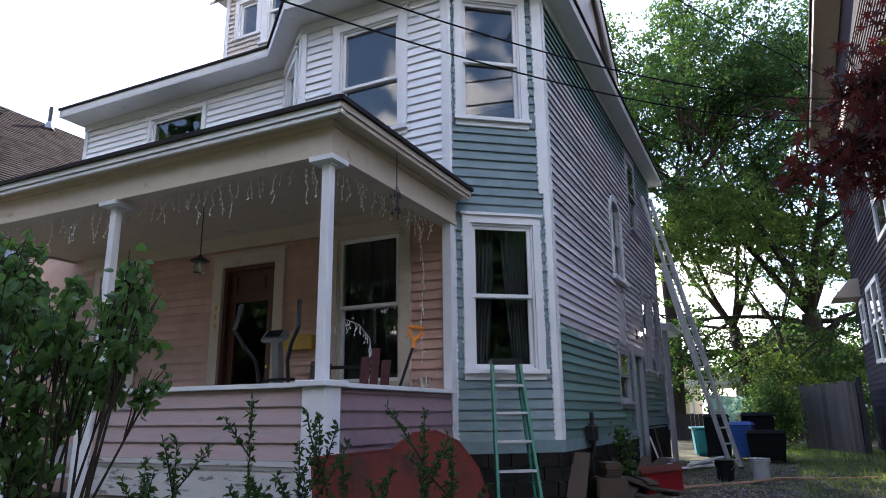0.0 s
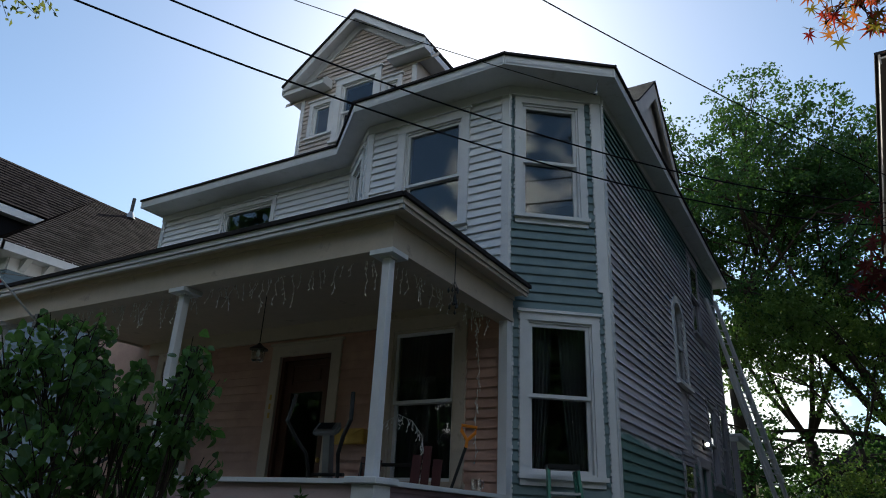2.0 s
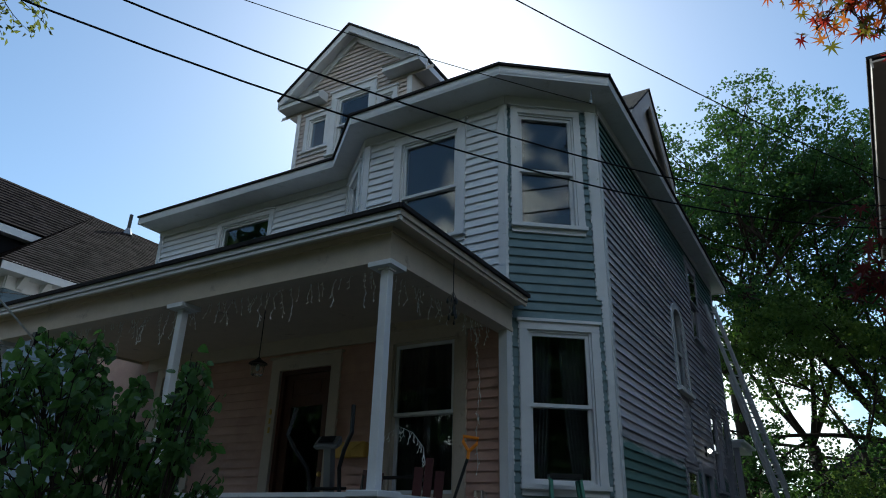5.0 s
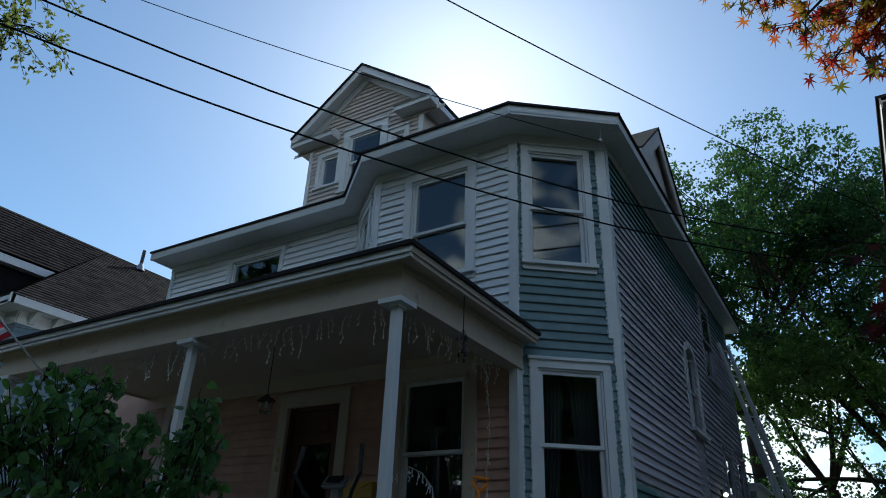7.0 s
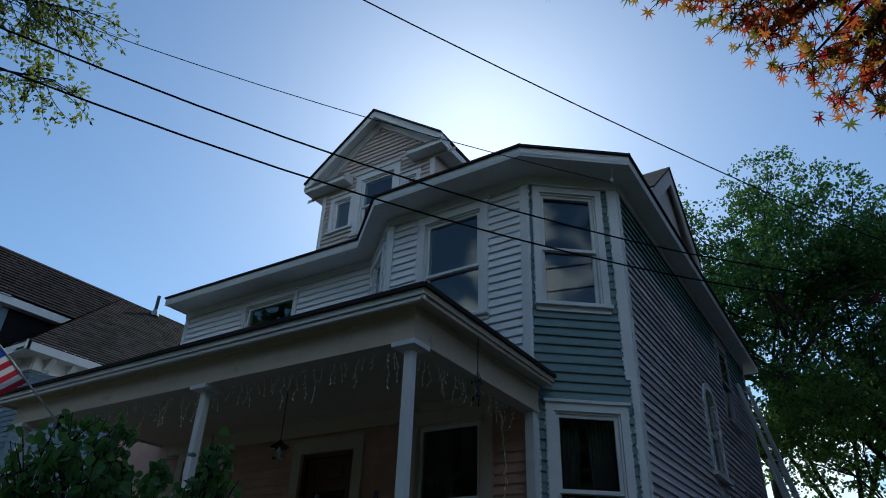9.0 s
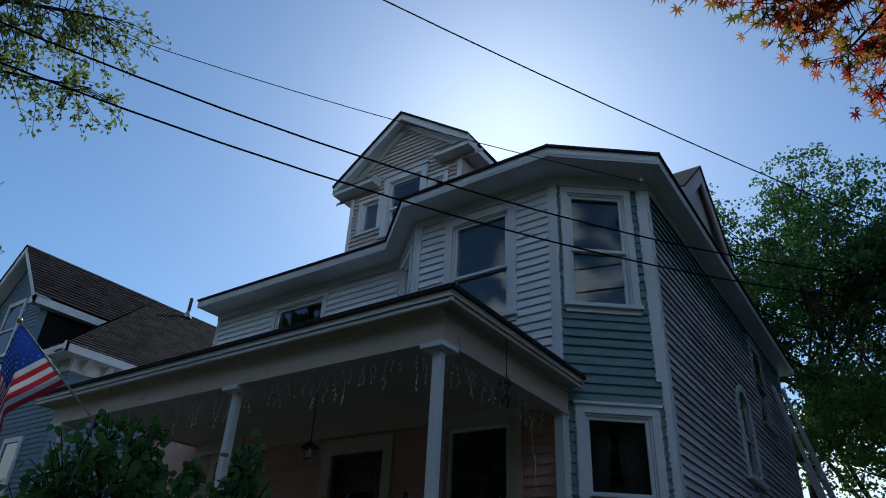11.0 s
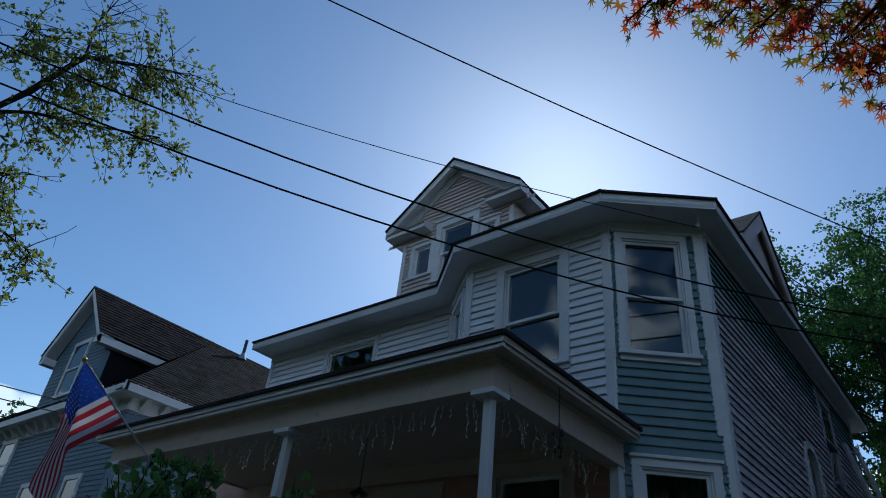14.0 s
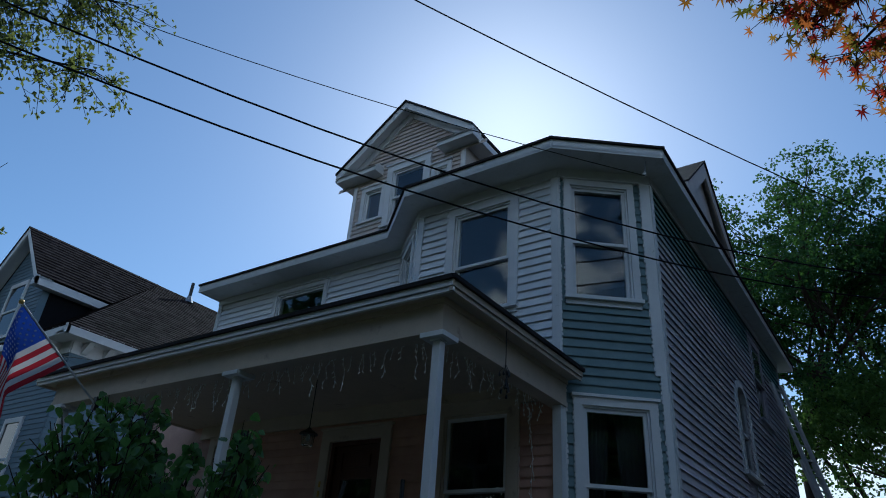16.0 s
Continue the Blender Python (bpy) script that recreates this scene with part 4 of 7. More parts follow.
bucket("bucket", GREY_PLASTIC, "scuffed grey bucket among the clutter", -1.95, 13.2, 0.14, 0.33)


def wheelie_bin(label, mat, x, y, w, d, h, rz):
    b = empty("wheelie_bin", label, "bin", "bins")
    bm = bmesh.new()
    t = 0.86
    hexa(bm, [(-w / 2 * t, -d / 2 * t, 0.06), (w / 2 * t, -d / 2 * t, 0.06), (w / 2 * t, d / 2 * t, 0.06), (-w / 2 * t, d / 2 * t, 0.06),
              (-w / 2, -d / 2, h), (w / 2, -d / 2, h), (w / 2, d / 2, h), (-w / 2, d / 2, h)])
    bmesh.ops.bevel(bm, geom=bm.edges[:], offset=0.025, segments=2, affect="EDGES")
    part("body", bm, mat, b)
    bm = bmesh.new()
    hexa(bm, [(-w / 2 - 0.03, -d / 2 - 0.03, h), (w / 2 + 0.03, -d / 2 - 0.03, h), (w / 2 + 0.03, d / 2 + 0.03, h), (-w / 2 - 0.03, d / 2 + 0.03, h),
              (-w / 2 + 0.03, -d / 2 + 0.06, h + 0.09), (w / 2 - 0.03, -d / 2 + 0.06, h + 0.09), (w / 2 - 0.03, d / 2, h + 0.07), (-w / 2 + 0.03, d / 2, h + 0.07)])
    bmesh.ops.bevel(bm, geom=bm.edges[:], offset=0.015, segments=1, affect="EDGES")
    part("lid", bm, mat, b)
    for s in (-1, 1):
        bm = bmesh.new()
        tube(bm, [(s * w * 0.42 - 0.03, d / 2 - 0.05, 0.10), (s * w * 0.42 + 0.03, d / 2 - 0.05, 0.10)], 0.10, 14)
        part("wheel", bm, RUBBER, b)
    bm = bmesh.new()
    tube(bm, [(-w * 0.35, d / 2 + 0.06, h - 0.04), (w * 0.35, d / 2 + 0.06, h - 0.04)], 0.018, 8)
    part("handle", bm, mat, b)
    b.matrix_world = pose(x, y, ground_height(x, y), 0, 0, rz)
    return b


wheelie_bin("large black wheeled bin with its lid shut", DARK_PLASTIC, -0.55, 18.6, 0.75, 0.7, 1.0, 8)
wheelie_bin("blue wheeled recycling bin", BLUE_PLASTIC, -0.85, 17.7, 0.5, 0.5, 0.78, -4)
wheelie_bin("dark wheeled bin beside the house", DARK_PLASTIC, -1.45, 18.4, 0.6, 0.6, 0.95, 5)
wheelie_bin("dark low bin in front of the others", DARK_PLASTIC, -0.35, 17.2, 0.8, 0.55, 0.62, 3)
tub = empty("storage_tub", "teal plastic storage tub turned on its side", "tub")
bm = bmesh.new()
hexa(bm, [(-0.42, -0.28, 0), (0.42, -0.28, 0), (0.42, 0.28, 0), (-0.42, 0.28, 0), (-0.48, -0.33, 0.72), (0.48, -0.33, 0.72), (0.48, 0.33, 0.72), (-0.48, 0.33, 0.72)])
bmesh.ops.bevel(bm, geom=bm.edges[:], offset=0.05, segments=3, affect="EDGES")
part("body", bm, TEAL_PLASTIC, tub)
bm = bmesh.new()
box(bm, -0.52, 0.52, -0.37, 0.37, 0.70, 0.74)
part("rim", bm, TEAL_PLASTIC, tub)
tub.matrix_world = pose(-1.70, 19.6, ground_height(-1.7, 19.6), 0, 0, 12)

rbox = empty("red_crate", "red plastic crate tipped against the rubble", "crate")
bm = bmesh.new()
hexa(bm, [(-0.24, -0.16, 0), (0.24, -0.16, 0), (0.24, 0.16, 0), (-0.24, 0.16, 0), (-0.26, -0.18, 0.30), (0.26, -0.18, 0.30), (0.26, 0.18, 0.30), (-0.26, 0.18, 0.30)])
bmesh.ops.bevel(bm, geom=bm.edges[:], offset=0.015, segments=2, affect="EDGES")
part("body", bm, material("red_plastic", (0.22, 0.010, 0.016), 0.4, vary=0.12), rbox)
bm = bmesh.new()
box(bm, -0.275, 0.275, -0.195, 0.195, 0.285, 0.315)
part("rim", bm, RED_METAL, rbox)
rbox.matrix_world = pose(-1.56, 10.1, ground_height(-1.6, 10.1) + 0.02, 8, -6, 14)

rp = random.Random(11)
for k in range(20):
    lum = bmesh.new()
    ln = rp.uniform(0.8, 2.2)
    w, h = rp.choice(((0.14, 0.04), (0.09, 0.04), (0.20, 0.025)))
    hexa(lum, [(-ln / 2, -w / 2, 0), (ln / 2, -w / 2, 0), (ln / 2, w / 2, 0), (-ln / 2, w / 2, 0), (-ln / 2, -w / 2, h), (ln / 2, -w / 2, h), (ln / 2, w / 2, h), (-ln / 2, w / 2, h)])
    bmesh.ops.bevel(lum, geom=lum.edges[:], offset=0.004, segments=1, affect="EDGES")
    x, y = -1.95 + rp.uniform(-0.15, 0.40), 8.9 + k * 0.2
    ob = part("scrap_plank", lum, LUMBER)
    tagged(ob, "weathered scrap plank lying in the pile by the wall", "plank", "scrap lumber")
    ob.matrix_world = pose(x, y, ground_height(x, y) + 0.03 + 0.05 * (k % 3) + ln * 0.04, rp.uniform(-6, 6), rp.uniform(-9, 9), rp.uniform(55, 140))
for k in range(5):
    bk = bmesh.new()
    box(bk, -0.10, 0.10, -0.17, 0.17, 0, 0.035)
    ob = tagged(part("wood_block", bk, LUMBER), "short sawn board stacked in a small pile", "wood block", "stacked boards")
    ob.matrix_world = pose(-2.08 + 0.012 * (k % 2), 9.10, ground_height(-2, 9.1) + 0.30 + 0.037 * k, 0, 0, 30 + 4 * (k % 3))
plank = bmesh.new()
beam(plank, (-2.28, 8.55, 0.62), (-2.22, 7.9, 0.02), 0.22, 0.04)
tagged(part("leaning_plank", plank, LUMBER), "grey plank leaning against the foundation", "plank")
crate2 = bmesh.new()
box(crate2, -0.2, 0.2, -0.2, 0.2, 0, 0.30)
bmesh.ops.bevel(crate2, geom=crate2.edges[:], offset=0.02, segments=2, affect="EDGES")
cr = tagged(part("block_support", crate2, LUMBER), "wooden block under the stacked boards", "block")
cr.matrix_world = pose(-2.08, 9.10, ground_height(-2, 9.1), 0, 0, 25)
panel = bmesh.new()
beam(panel, (-2.05, 13.75, 0.02), (-2.28, 14.3, 0.72), 0.34, 0.03, (1, 0, 0))
tagged(part("leaning_board", panel, LUMBER), "tan board leaning by the basement window", "board")
panel = bmesh.new()
beam(panel, (-2.0, 13.2, 0.02), (-2.26, 13.55, 0.62), 0.22, 0.03, (1, 0, 0))
tagged(part("leaning_shutter", panel, GREY_PLASTIC), "pale louvred panel leaning by the wall", "panel")
white_block = bmesh.new()
box(white_block, -0.14, 0.14, -0.12, 0.12, 0, 0.26)
bmesh.ops.bevel(white_block, geom=white_block.edges[:], offset=0.03, segments=2, affect="EDGES")
wb = tagged(part("canister", white_block, WHITE_PLASTIC), "white plastic canister on the gravel", "canister")
wb.matrix_world = pose(-1.86, 12.55, ground_height(-1.86, 12.55), 0, 0, 20)
for i, (p, q) in enumerate((((-1.9, 14.6), (-1.0, 15.6)), ((-1.8, 15.4), (-0.9, 15.2)), ((-1.7, 14.2), (-1.2, 15.9)))):
    pb = bmesh.new()
    z0 = ground_height(*p) + 0.04 + 0.05 * i
    tube(pb, [(p[0], p[1], z0), (q[0], q[1], z0 + 0.06)], 0.035, 10)
    tagged(part("plastic_pipe", pb, WHITE_PLASTIC), "length of white plastic pipe on the ground", "pipe", "loose pipes")
hose = bmesh.new()
tube(hose, [(-1.55, 10.6, 0.03), (-1.2, 11.2, 0.03), (-0.9, 11.7, 0.02), (-0.55, 12.0, 0.03), (-0.1, 12.9, 0.03), (0.8, 13.2, 0.03), (1.6, 13.6, 0.03)], 0.022, 8)
tagged(part("garden_hose", hose, material("faded_hose", (0.36, 0.20, 0.13), 0.6)), "faded orange hose lying over the gravel", "hose")

# gas meter and pipe on the side wall
meter = empty("gas_meter", "small black meter and pipe beside the skirt board", "meter")
bm = bmesh.new()
tube(bm, [side.at(1.15, 0.10, 0.55), side.at(1.15, 0.10, 1.12)], 0.03, 10)
part("pipe", bm, BLACK_METAL, meter)
bm = bmesh.new()
side.box(bm, 0.92, 1.12, 0.05, 0.20, 0.72, 0.98)
bmesh.ops.bevel(bm, geom=bm.edges[:], offset=0.04, segments=3, affect="EDGES")
part("body", bm, BLACK_METAL, meter)
bm = bmesh.new()
tube(bm, [side.at(1.02, 0.10, 0.60), side.at(1.02, 0.10, 0.03)], 0.02, 8)
part("riser", bm, BLACK_METAL, meter)

# lamp over the side door, lit
lamp = empty("wall_lamp", "small lit bulkhead lamp on the side wall", "lamp")
bm = bmesh.new()
side.box(bm, 5.42, 5.56, 0.02, 0.06, 2.52, 2.70)
part("base", bm, BLACK_METAL, lamp)
bm = bmesh.new()
bmesh.ops.create_icosphere(bm, subdivisions=2, radius=0.04, matrix=Matrix.Translation(side.at(5.49, 0.10, 2.62)))
part("globe", bm, glow_material("lamp_glow", (1.0, 0.88, 0.72), 5.0), lamp, smooth=True)

# downpipe at the rear corner with a small roofed rear porch
rear = tagged(new("rear_porch"), "small roofed rear porch with a grey post", "porch", kind="structure")
bm = bmesh.new()
box(bm, -2.90, -2.18, 16.90, 18.7, 3.05, 3.16)
box(bm, -2.90, -2.10, 16.87, 18.8, 3.16, 3.22)
part("roof", bm, TRIM, rear)
bm = bmesh.new()
box(bm, -2.36, -2.24, 16.95, 17.07, 0.0, 3.05)
part("post", bm, GREY_DOOR, rear)

# ---- red sheet-metal tray leaning by the porch ----
tray = empty("metal_tray", "large red enamelled metal tray tipped on edge before the porch", "tray")
verts, faces = [], []
prof = [(-0.72, 0.78), (-0.4, 0.80), (0.0, 0.82), (0.25, 0.95), (0.5, 0.96), (0.75, 0.86), (0.95, 0.62), (1.06, 0.28), (1.08, 0.0)]
for t2 in (0.0, 0.03):
    for i, (u, h) in enumerate(prof):
        bend = 0.32 * max(0, -u - 0.2) ** 2 + t2
        verts += [(u, bend, 0.0), (u, bend + 0.14 * (h / 0.9), h)]
n = len(prof)
for s in (0, 1):
    for i in range(n - 1):
        a = s * 2 * n + 2 * i
        faces.append((a, a + 2, a + 3, a + 1))
for i in range(n - 1):
    a, b = 2 * i, 2 * n + 2 * i
    faces += [(a + 1, a + 3, b + 3, b + 1), (a, a + 2, b + 2, b)]
faces += [(0, 1, 2 * n + 1, 2 * n)]
raw("panel", verts, faces, RED_METAL, tray)
bm = bmesh.new()
tube(bm, [(u, 0.015 + 0.32 * max(0, -u - 0.2) ** 2 + 0.14 * (h / 0.9), h) for u, h in prof], 0.018, 8)
part("rolled_edge", bm, RED_METAL, tray)
tray.matrix_world = pose(-2.86, 5.05, ground_height(-2.9, 5.0), 0, 0, 66)

# ---- things on the porch ----
def elliptical():
    e = empty("exercise_machine", "grey elliptical trainer with black swing arms and a console", "exercise machine")
    bm = bmesh.new()
    beam(bm, (0, -0.6, 0.06), (0, 0.7, 0.06), 0.09, 0.07)
    beam(bm, (-0.28, -0.6, 0.04), (0.28, -0.6, 0.04), 0.07, 0.06)
    beam(bm, (-0.28, 0.7, 0.04), (0.28, 0.7, 0.04), 0.07, 0.06)
    part("base_frame", bm, GREY_METAL, e)
    bm = bmesh.new()
    beam(bm, (0, 0.25, 0.08), (0, 0.12, 1.25), 0.09, 0.10, (0, 1, 0))
    part("mast", bm, GREY_METAL, e)
    bm = bmesh.new()
    tube(bm, [(-0.06, 0.45, 0.32), (0.06, 0.45, 0.32)], 0.24, 20)
    part("flywheel_cover", bm, DARK_PLASTIC, e)
    bm = bmesh.new()
    hexa(bm, [(-0.16, 0.02, 1.20), (0.16, 0.02, 1.20), (0.16, 0.14, 1.26), (-0.16, 0.14, 1.26), (-0.17, 0.0, 1.25), (0.17, 0.0, 1.25), (0.17, 0.13, 1.38), (-0.17, 0.13, 1.38)])
    bmesh.ops.bevel(bm, geom=bm.edges[:], offset=0.02, segments=2, affect="EDGES")
    con = part("console", bm, GREY_METAL, e)
    bm = bmesh.new()
    hexa(bm, [(-0.10, 0.015, 1.285), (0.10, 0.015, 1.285), (0.10, 0.09, 1.358), (-0.10, 0.09, 1.358), (-0.10, 0.01, 1.29), (0.10, 0.01, 1.29), (0.10, 0.085, 1.363), (-0.10, 0.085, 1.363)])
    part("screen", bm, DARK_PLASTIC, con)
    for s in (-1, 1):
        bm = bmesh.new()
        tube(bm, [(s * 0.22, 0.1, 0.25), (s * 0.20, 0.08, 0.80), (s * 0.22, 0.02, 1.00), (s * 0.33, -0.08, 1.18), (s * 0.44, -0.12, 1.36), (s * 0.40, -0.06, 1.68)], 0.022, 8, 0.026)
        part("swing_arm", bm, BLACK_METAL, e)
        bm = bmesh.new()
        box(bm, s * 0.24 - 0.08, s * 0.24 + 0.08, -0.45, -0.08, 0.20, 0.24)
        part("pedal", bm, DARK_PLASTIC, e)
    bm = bmesh.new()
    tube(bm, [(-0.26, 0.12, 0.78), (0.26, 0.12, 0.78)], 0.02, 8)
    part("crossbar", bm, BLACK_METAL, e)
    return e


em = elliptical()
em.matrix_world = pose(-5.30, 6.22, Z_DECK, 0, 0, 6)

shovel = empty("snow_shovel", "shovel with an orange D-grip leaning in the porch corner", "shovel")
bm = bmesh.new()
tube(bm, [(-0.16, 0, 0.25), (0, 0, 1.10)], 0.017, 8)
part("shaft", bm, BLACK_METAL, shovel)
bm = bmesh.new()
tube(bm, [(0, 0, 1.08), (0, 0, 1.16), (-0.075, 0, 1.25), (-0.085, 0, 1.31), (0.085, 0, 1.31), (0.075, 0, 1.25), (0, 0, 1.16)], 0.019, 8)
part("grip", bm, ORANGE, shovel)
bm = bmesh.new()
hexa(bm, [(-0.38, -0.01, 0), (0.02, -0.01, 0), (0.01, 0.05, 0.32), (-0.33, 0.05, 0.32), (-0.38, 0.0, 0), (0.02, 0.0, 0), (0.01, 0.06, 0.32), (-0.33, 0.06, 0.32)])
part("blade", bm, GREY_METAL, shovel)
shovel.matrix_world = pose(-3.76, 6.58, Z_DECK + 0.02, 0, 8, 20)

CHAIR_RED = material("dark_red_paint", (0.06, 0.008, 0.010), 0.6, vary=0.2)
chair = empty("folded_chair", "dark red folded chair standing under the porch window", "chair")
for k, (u, h, w) in enumerate(((0.0, 1.02, 0.10), (0.12, 1.12, 0.09), (0.24, 0.98, 0.10))):
    bm = bmesh.new()
    beam(bm, (u, 0.02 * k, 0.0), (u + 0.06, 0.10, h), w, 0.025, (0, 1, 0))
    part("slat", bm, CHAIR_RED, chair)
bm = bmesh.new()
tube(bm, [(-0.05, 0.03, 0.5), (0.35, 0.03, 0.5)], 0.014, 8)
part("crossbar", bm, BLACK_METAL, chair)
chair.matrix_world = pose(-4.28, 6.55, Z_DECK, 0, 0, 20)
c2 = copy_thing(chair, pose(-5.20, 6.75, Z_DECK, 0, 0, -10))

table = empty("wire_rack", "black wire plant rack below the porch window", "rack")
for x in (-0.45, 0.45):
    for y in (-0.15, 0.15):
        bm = bmesh.new()
        tube(bm, [(x, y, 0), (x, y, 0.95)], 0.011, 6)
        part("leg", bm, BLACK_METAL, table)
for z in (0.5, 0.93):
    bm = bmesh.new()
    for y in (-0.15, -0.05, 0.05, 0.15):
        tube(bm, [(-0.45, y, z), (0.45, y, z)], 0.008, 6)
    part("shelf", bm, BLACK_METAL, table)
table.matrix_world = pose(-4.62, 6.85, Z_DECK)

mug = empty("glass_jug", "small clear glass jug on the porch rail", "jug")
bm = bmesh.new()
lathe(bm, [(0.045, 0), (0.052, 0.06), (0.05, 0.13), (0.046, 0.13), (0.046, 0.01)], sides=20)
part("body", bm, GLASS, mug)
bm = bmesh.new()
tube(bm, [(0.05, 0, 0.11), (0.09, 0, 0.10), (0.09, 0, 0.05), (0.05, 0, 0.03)], 0.007, 6)
part("handle", bm, GLASS, mug)
mug.location = (PX1 + 0.02, 6.55, 1.385)

mail = empty("mailbox", "flat brass wall mailbox with a fold-down front", "mailbox")
bm = bmesh.new()
front.box(bm, fx(-5.95), fx(-5.44), 0.025, 0.13, 1.97, 2.16)
bmesh.ops.bevel(bm, geom=bm.edges[:], offset=0.012, segments=2, affect="EDGES")
part("body", bm, BRASS, mail)
bm = bmesh.new()
v = [front.at(fx(-5.95), 0.135, 2.16), front.at(fx(-5.44), 0.135, 2.16), front.at(fx(-5.695), 0.135, 2.06), front.at(fx(-5.695), 0.135, 2.07),
     front.at(fx(-5.95), 0.142, 2.165), front.at(fx(-5.44), 0.142, 2.165), front.at(fx(-5.695), 0.142, 2.055), front.at(fx(-5.695), 0.142, 2.072)]
hexa(bm, v)
part("flap", bm, BRASS, mail, "folded triangular flap")

for k in range(3):
    bm = bmesh.new()
    front.box(bm, fx(-7.270), fx(-7.235), 0.05, 0.058, 2.62 - k * 0.13, 2.70 - k * 0.13)
    tagged(part("number_plate", bm, BRASS), "small brass bar on the door casing", "plate", "brass bars")

lan = empty("pendant_lantern", "small glass lantern hanging from the porch ceiling", "lantern")
LX, LY = -6.35, 6.03
bm = bmesh.new()
tube(bm, [(LX, LY, 3.75), (LX, LY, 3.10)], 0.007, 6)
part("chain", bm, BLACK_METAL, lan)
bm = bmesh.new()
lathe(bm, [(0.02, 0.24), (0.035, 0.22), (0.115, 0.17), (0.12, 0.155), (0.06, 0.155)], (LX, LY, 2.86), 16)
part("hood", bm, BLACK_METAL, lan)
bm = bmesh.new()
lathe(bm, [(0.05, 0.0), (0.075, 0.02), (0.085, 0.15), (0.08, 0.15), (0.07, 0.025)], (LX, LY, 2.86), 16)
part("globe", bm, GLASS, lan)
bm = bmesh.new()
lathe(bm, [(0.012, 0), (0.028, 0.03), (0.02, 0.06), (0.012, 0.09)], (LX, LY, 2.93), 12)
part("bulb", bm, BULB, lan)

bau = empty("hanging_ornament", "black wire ornament with dangling glass drops", "ornament")
OX, OY = -3.22, 5.56
bm = bmesh.new()
tube(bm, [(OX, OY, 3.74), (OX, OY, 3.36)], 0.005, 6)
part("wire", bm, BLACK_METAL, bau)
ro = random.Random(4)
for k in range(16):
    a, r, z = ro.uniform(0, 6.28), ro.uniform(0.02, 0.075), ro.uniform(3.02, 3.27)
    bm = bmesh.new()
    lathe(bm, [(0.002, 0.05), (0.013, 0.012), (0.011, 0.0), (0.003, -0.008)], (OX + r * math.cos(a), OY + r * math.sin(a), z), 8)
    tube(bm, [(OX + r * math.cos(a), OY + r * math.sin(a), z + 0.04), (OX, OY, 3.36)], 0.0018, 4)
    part("drop", bm, BLACK_METAL, bau)


# icicle lights hung along the porch and the window garland
def light_string(name, label, path, drops, seed, gap=0.05):
    r = random.Random(seed)
    wires, bulbs = bmesh.new(), bmesh.new()
    pts = [Vector(p) for p in path]
    tube(wires, pts, 0.003, 4)
    for a, b in zip(pts, pts[1:]):
        n = max(1, int((b - a).length / gap))
        for i in range(n):
            p = a.lerp(b, (i + r.random()) / n)
            chain = [p]
            for j in range(r.randint(1, drops)):
                p = p + Vector((r.uniform(-0.025, 0.025), r.uniform(-0.025, 0.025), -r.uniform(0.04, 0.085)))
                chain.append(p)
                q = p + Vector((r.uniform(-0.02, 0.02), r.uniform(-0.02, 0.02), -0.022))
                tube(bulbs, [p, q], 0.0075, 5, 0.004)
            tube(wires, chain, 0.003, 4)
    s = empty(name, label, "light string", "string lights")
    part("wire", wires, WHITE_PLASTIC, s)
    tagged(part("bulb_strand", bulbs, BULB, s), kind="stuff")
    return s


light_string("icicle_lights", "unlit icicle light string hanging under the porch ceiling", [(-9.0, PY + 0.16, 3.55), (-7.6, PY + 0.16, 3.52), (-6.3, PY + 0.16, 3.55), (-5.0, PY + 0.16, 3.52), (-3.62, PY + 0.16, 3.56)], 7, 3, gap=0.065)
light_string("icicle_lights", "unlit icicle light string along the porch side", [(-3.62, PY + 0.2, 3.56), (-3.62, 5.8, 3.53), (-3.62, 7.1, 3.55)], 6, 8, gap=0.06)
light_string("icicle_lights", "tangled light string hanging down the pink wall", [(-3.86, 7.25, 3.45), (-3.80, 7.25, 2.8), (-3.84, 7.25, 2.2), (-3.82, 7.25, 1.8)], 2, 21, gap=0.07)
light_string("light_garland", "white light garland looped over the rack below the window", [(-5.02, 6.75, 1.62), (-4.98, 6.75, 2.02), (-4.80, 6.75, 2.16), (-4.62, 6.75, 2.25), (-4.42, 6.75, 2.17), (-4.27, 6.75, 2.00), (-4.20, 6.75, 1.62)], 2, 13, gap=0.035)

# ---- overhead wires ----
def cable(label, a, b, sag, r):
    a, b = Vector(a), Vector(b)
    bm = bmesh.new()
    tube(bm, [a.lerp(b, i / 24) - Vector((0, 0, sag * 4 * (i / 24) * (1 - i / 24))) for i in range(25)], r, 6)
    return tagged(part("overhead_cable", bm, WIRE), label, "cable", "overhead cables", "structure")


cable("black overhead cable crossing before the house", (-10.48, -5.12, 7.99), (1.92, 14.57, 7.16), 1.79, 0.011)
cable("black overhead cable crossing before the house", (-10.46, -5.04, 7.35), (1.86, 14.54, 6.68), 1.63, 0.011)
cable("thin service cable running to the bay's eave", (-16.24, -5.79, 12.38), (-2.24, 7.50, 6.53), 0.96, 0.006)
cable("black overhead cable high above the street", (-10.70, -8.71, 9.33), (4.46, 20.85, 8.77), 1.20, 0.010)
insulator = empty("insulator", "small white insulator with a hook under the eave", "insulator")
bm = bmesh.new()
tube(bm, [(-2.24, 7.50, 6.53), (-2.26, 7.60, 6.72), (-2.28, 7.72, 6.925)], 0.008, 6)
part("hook", bm, GREY_METAL, insulator)
bm = bmesh.new()
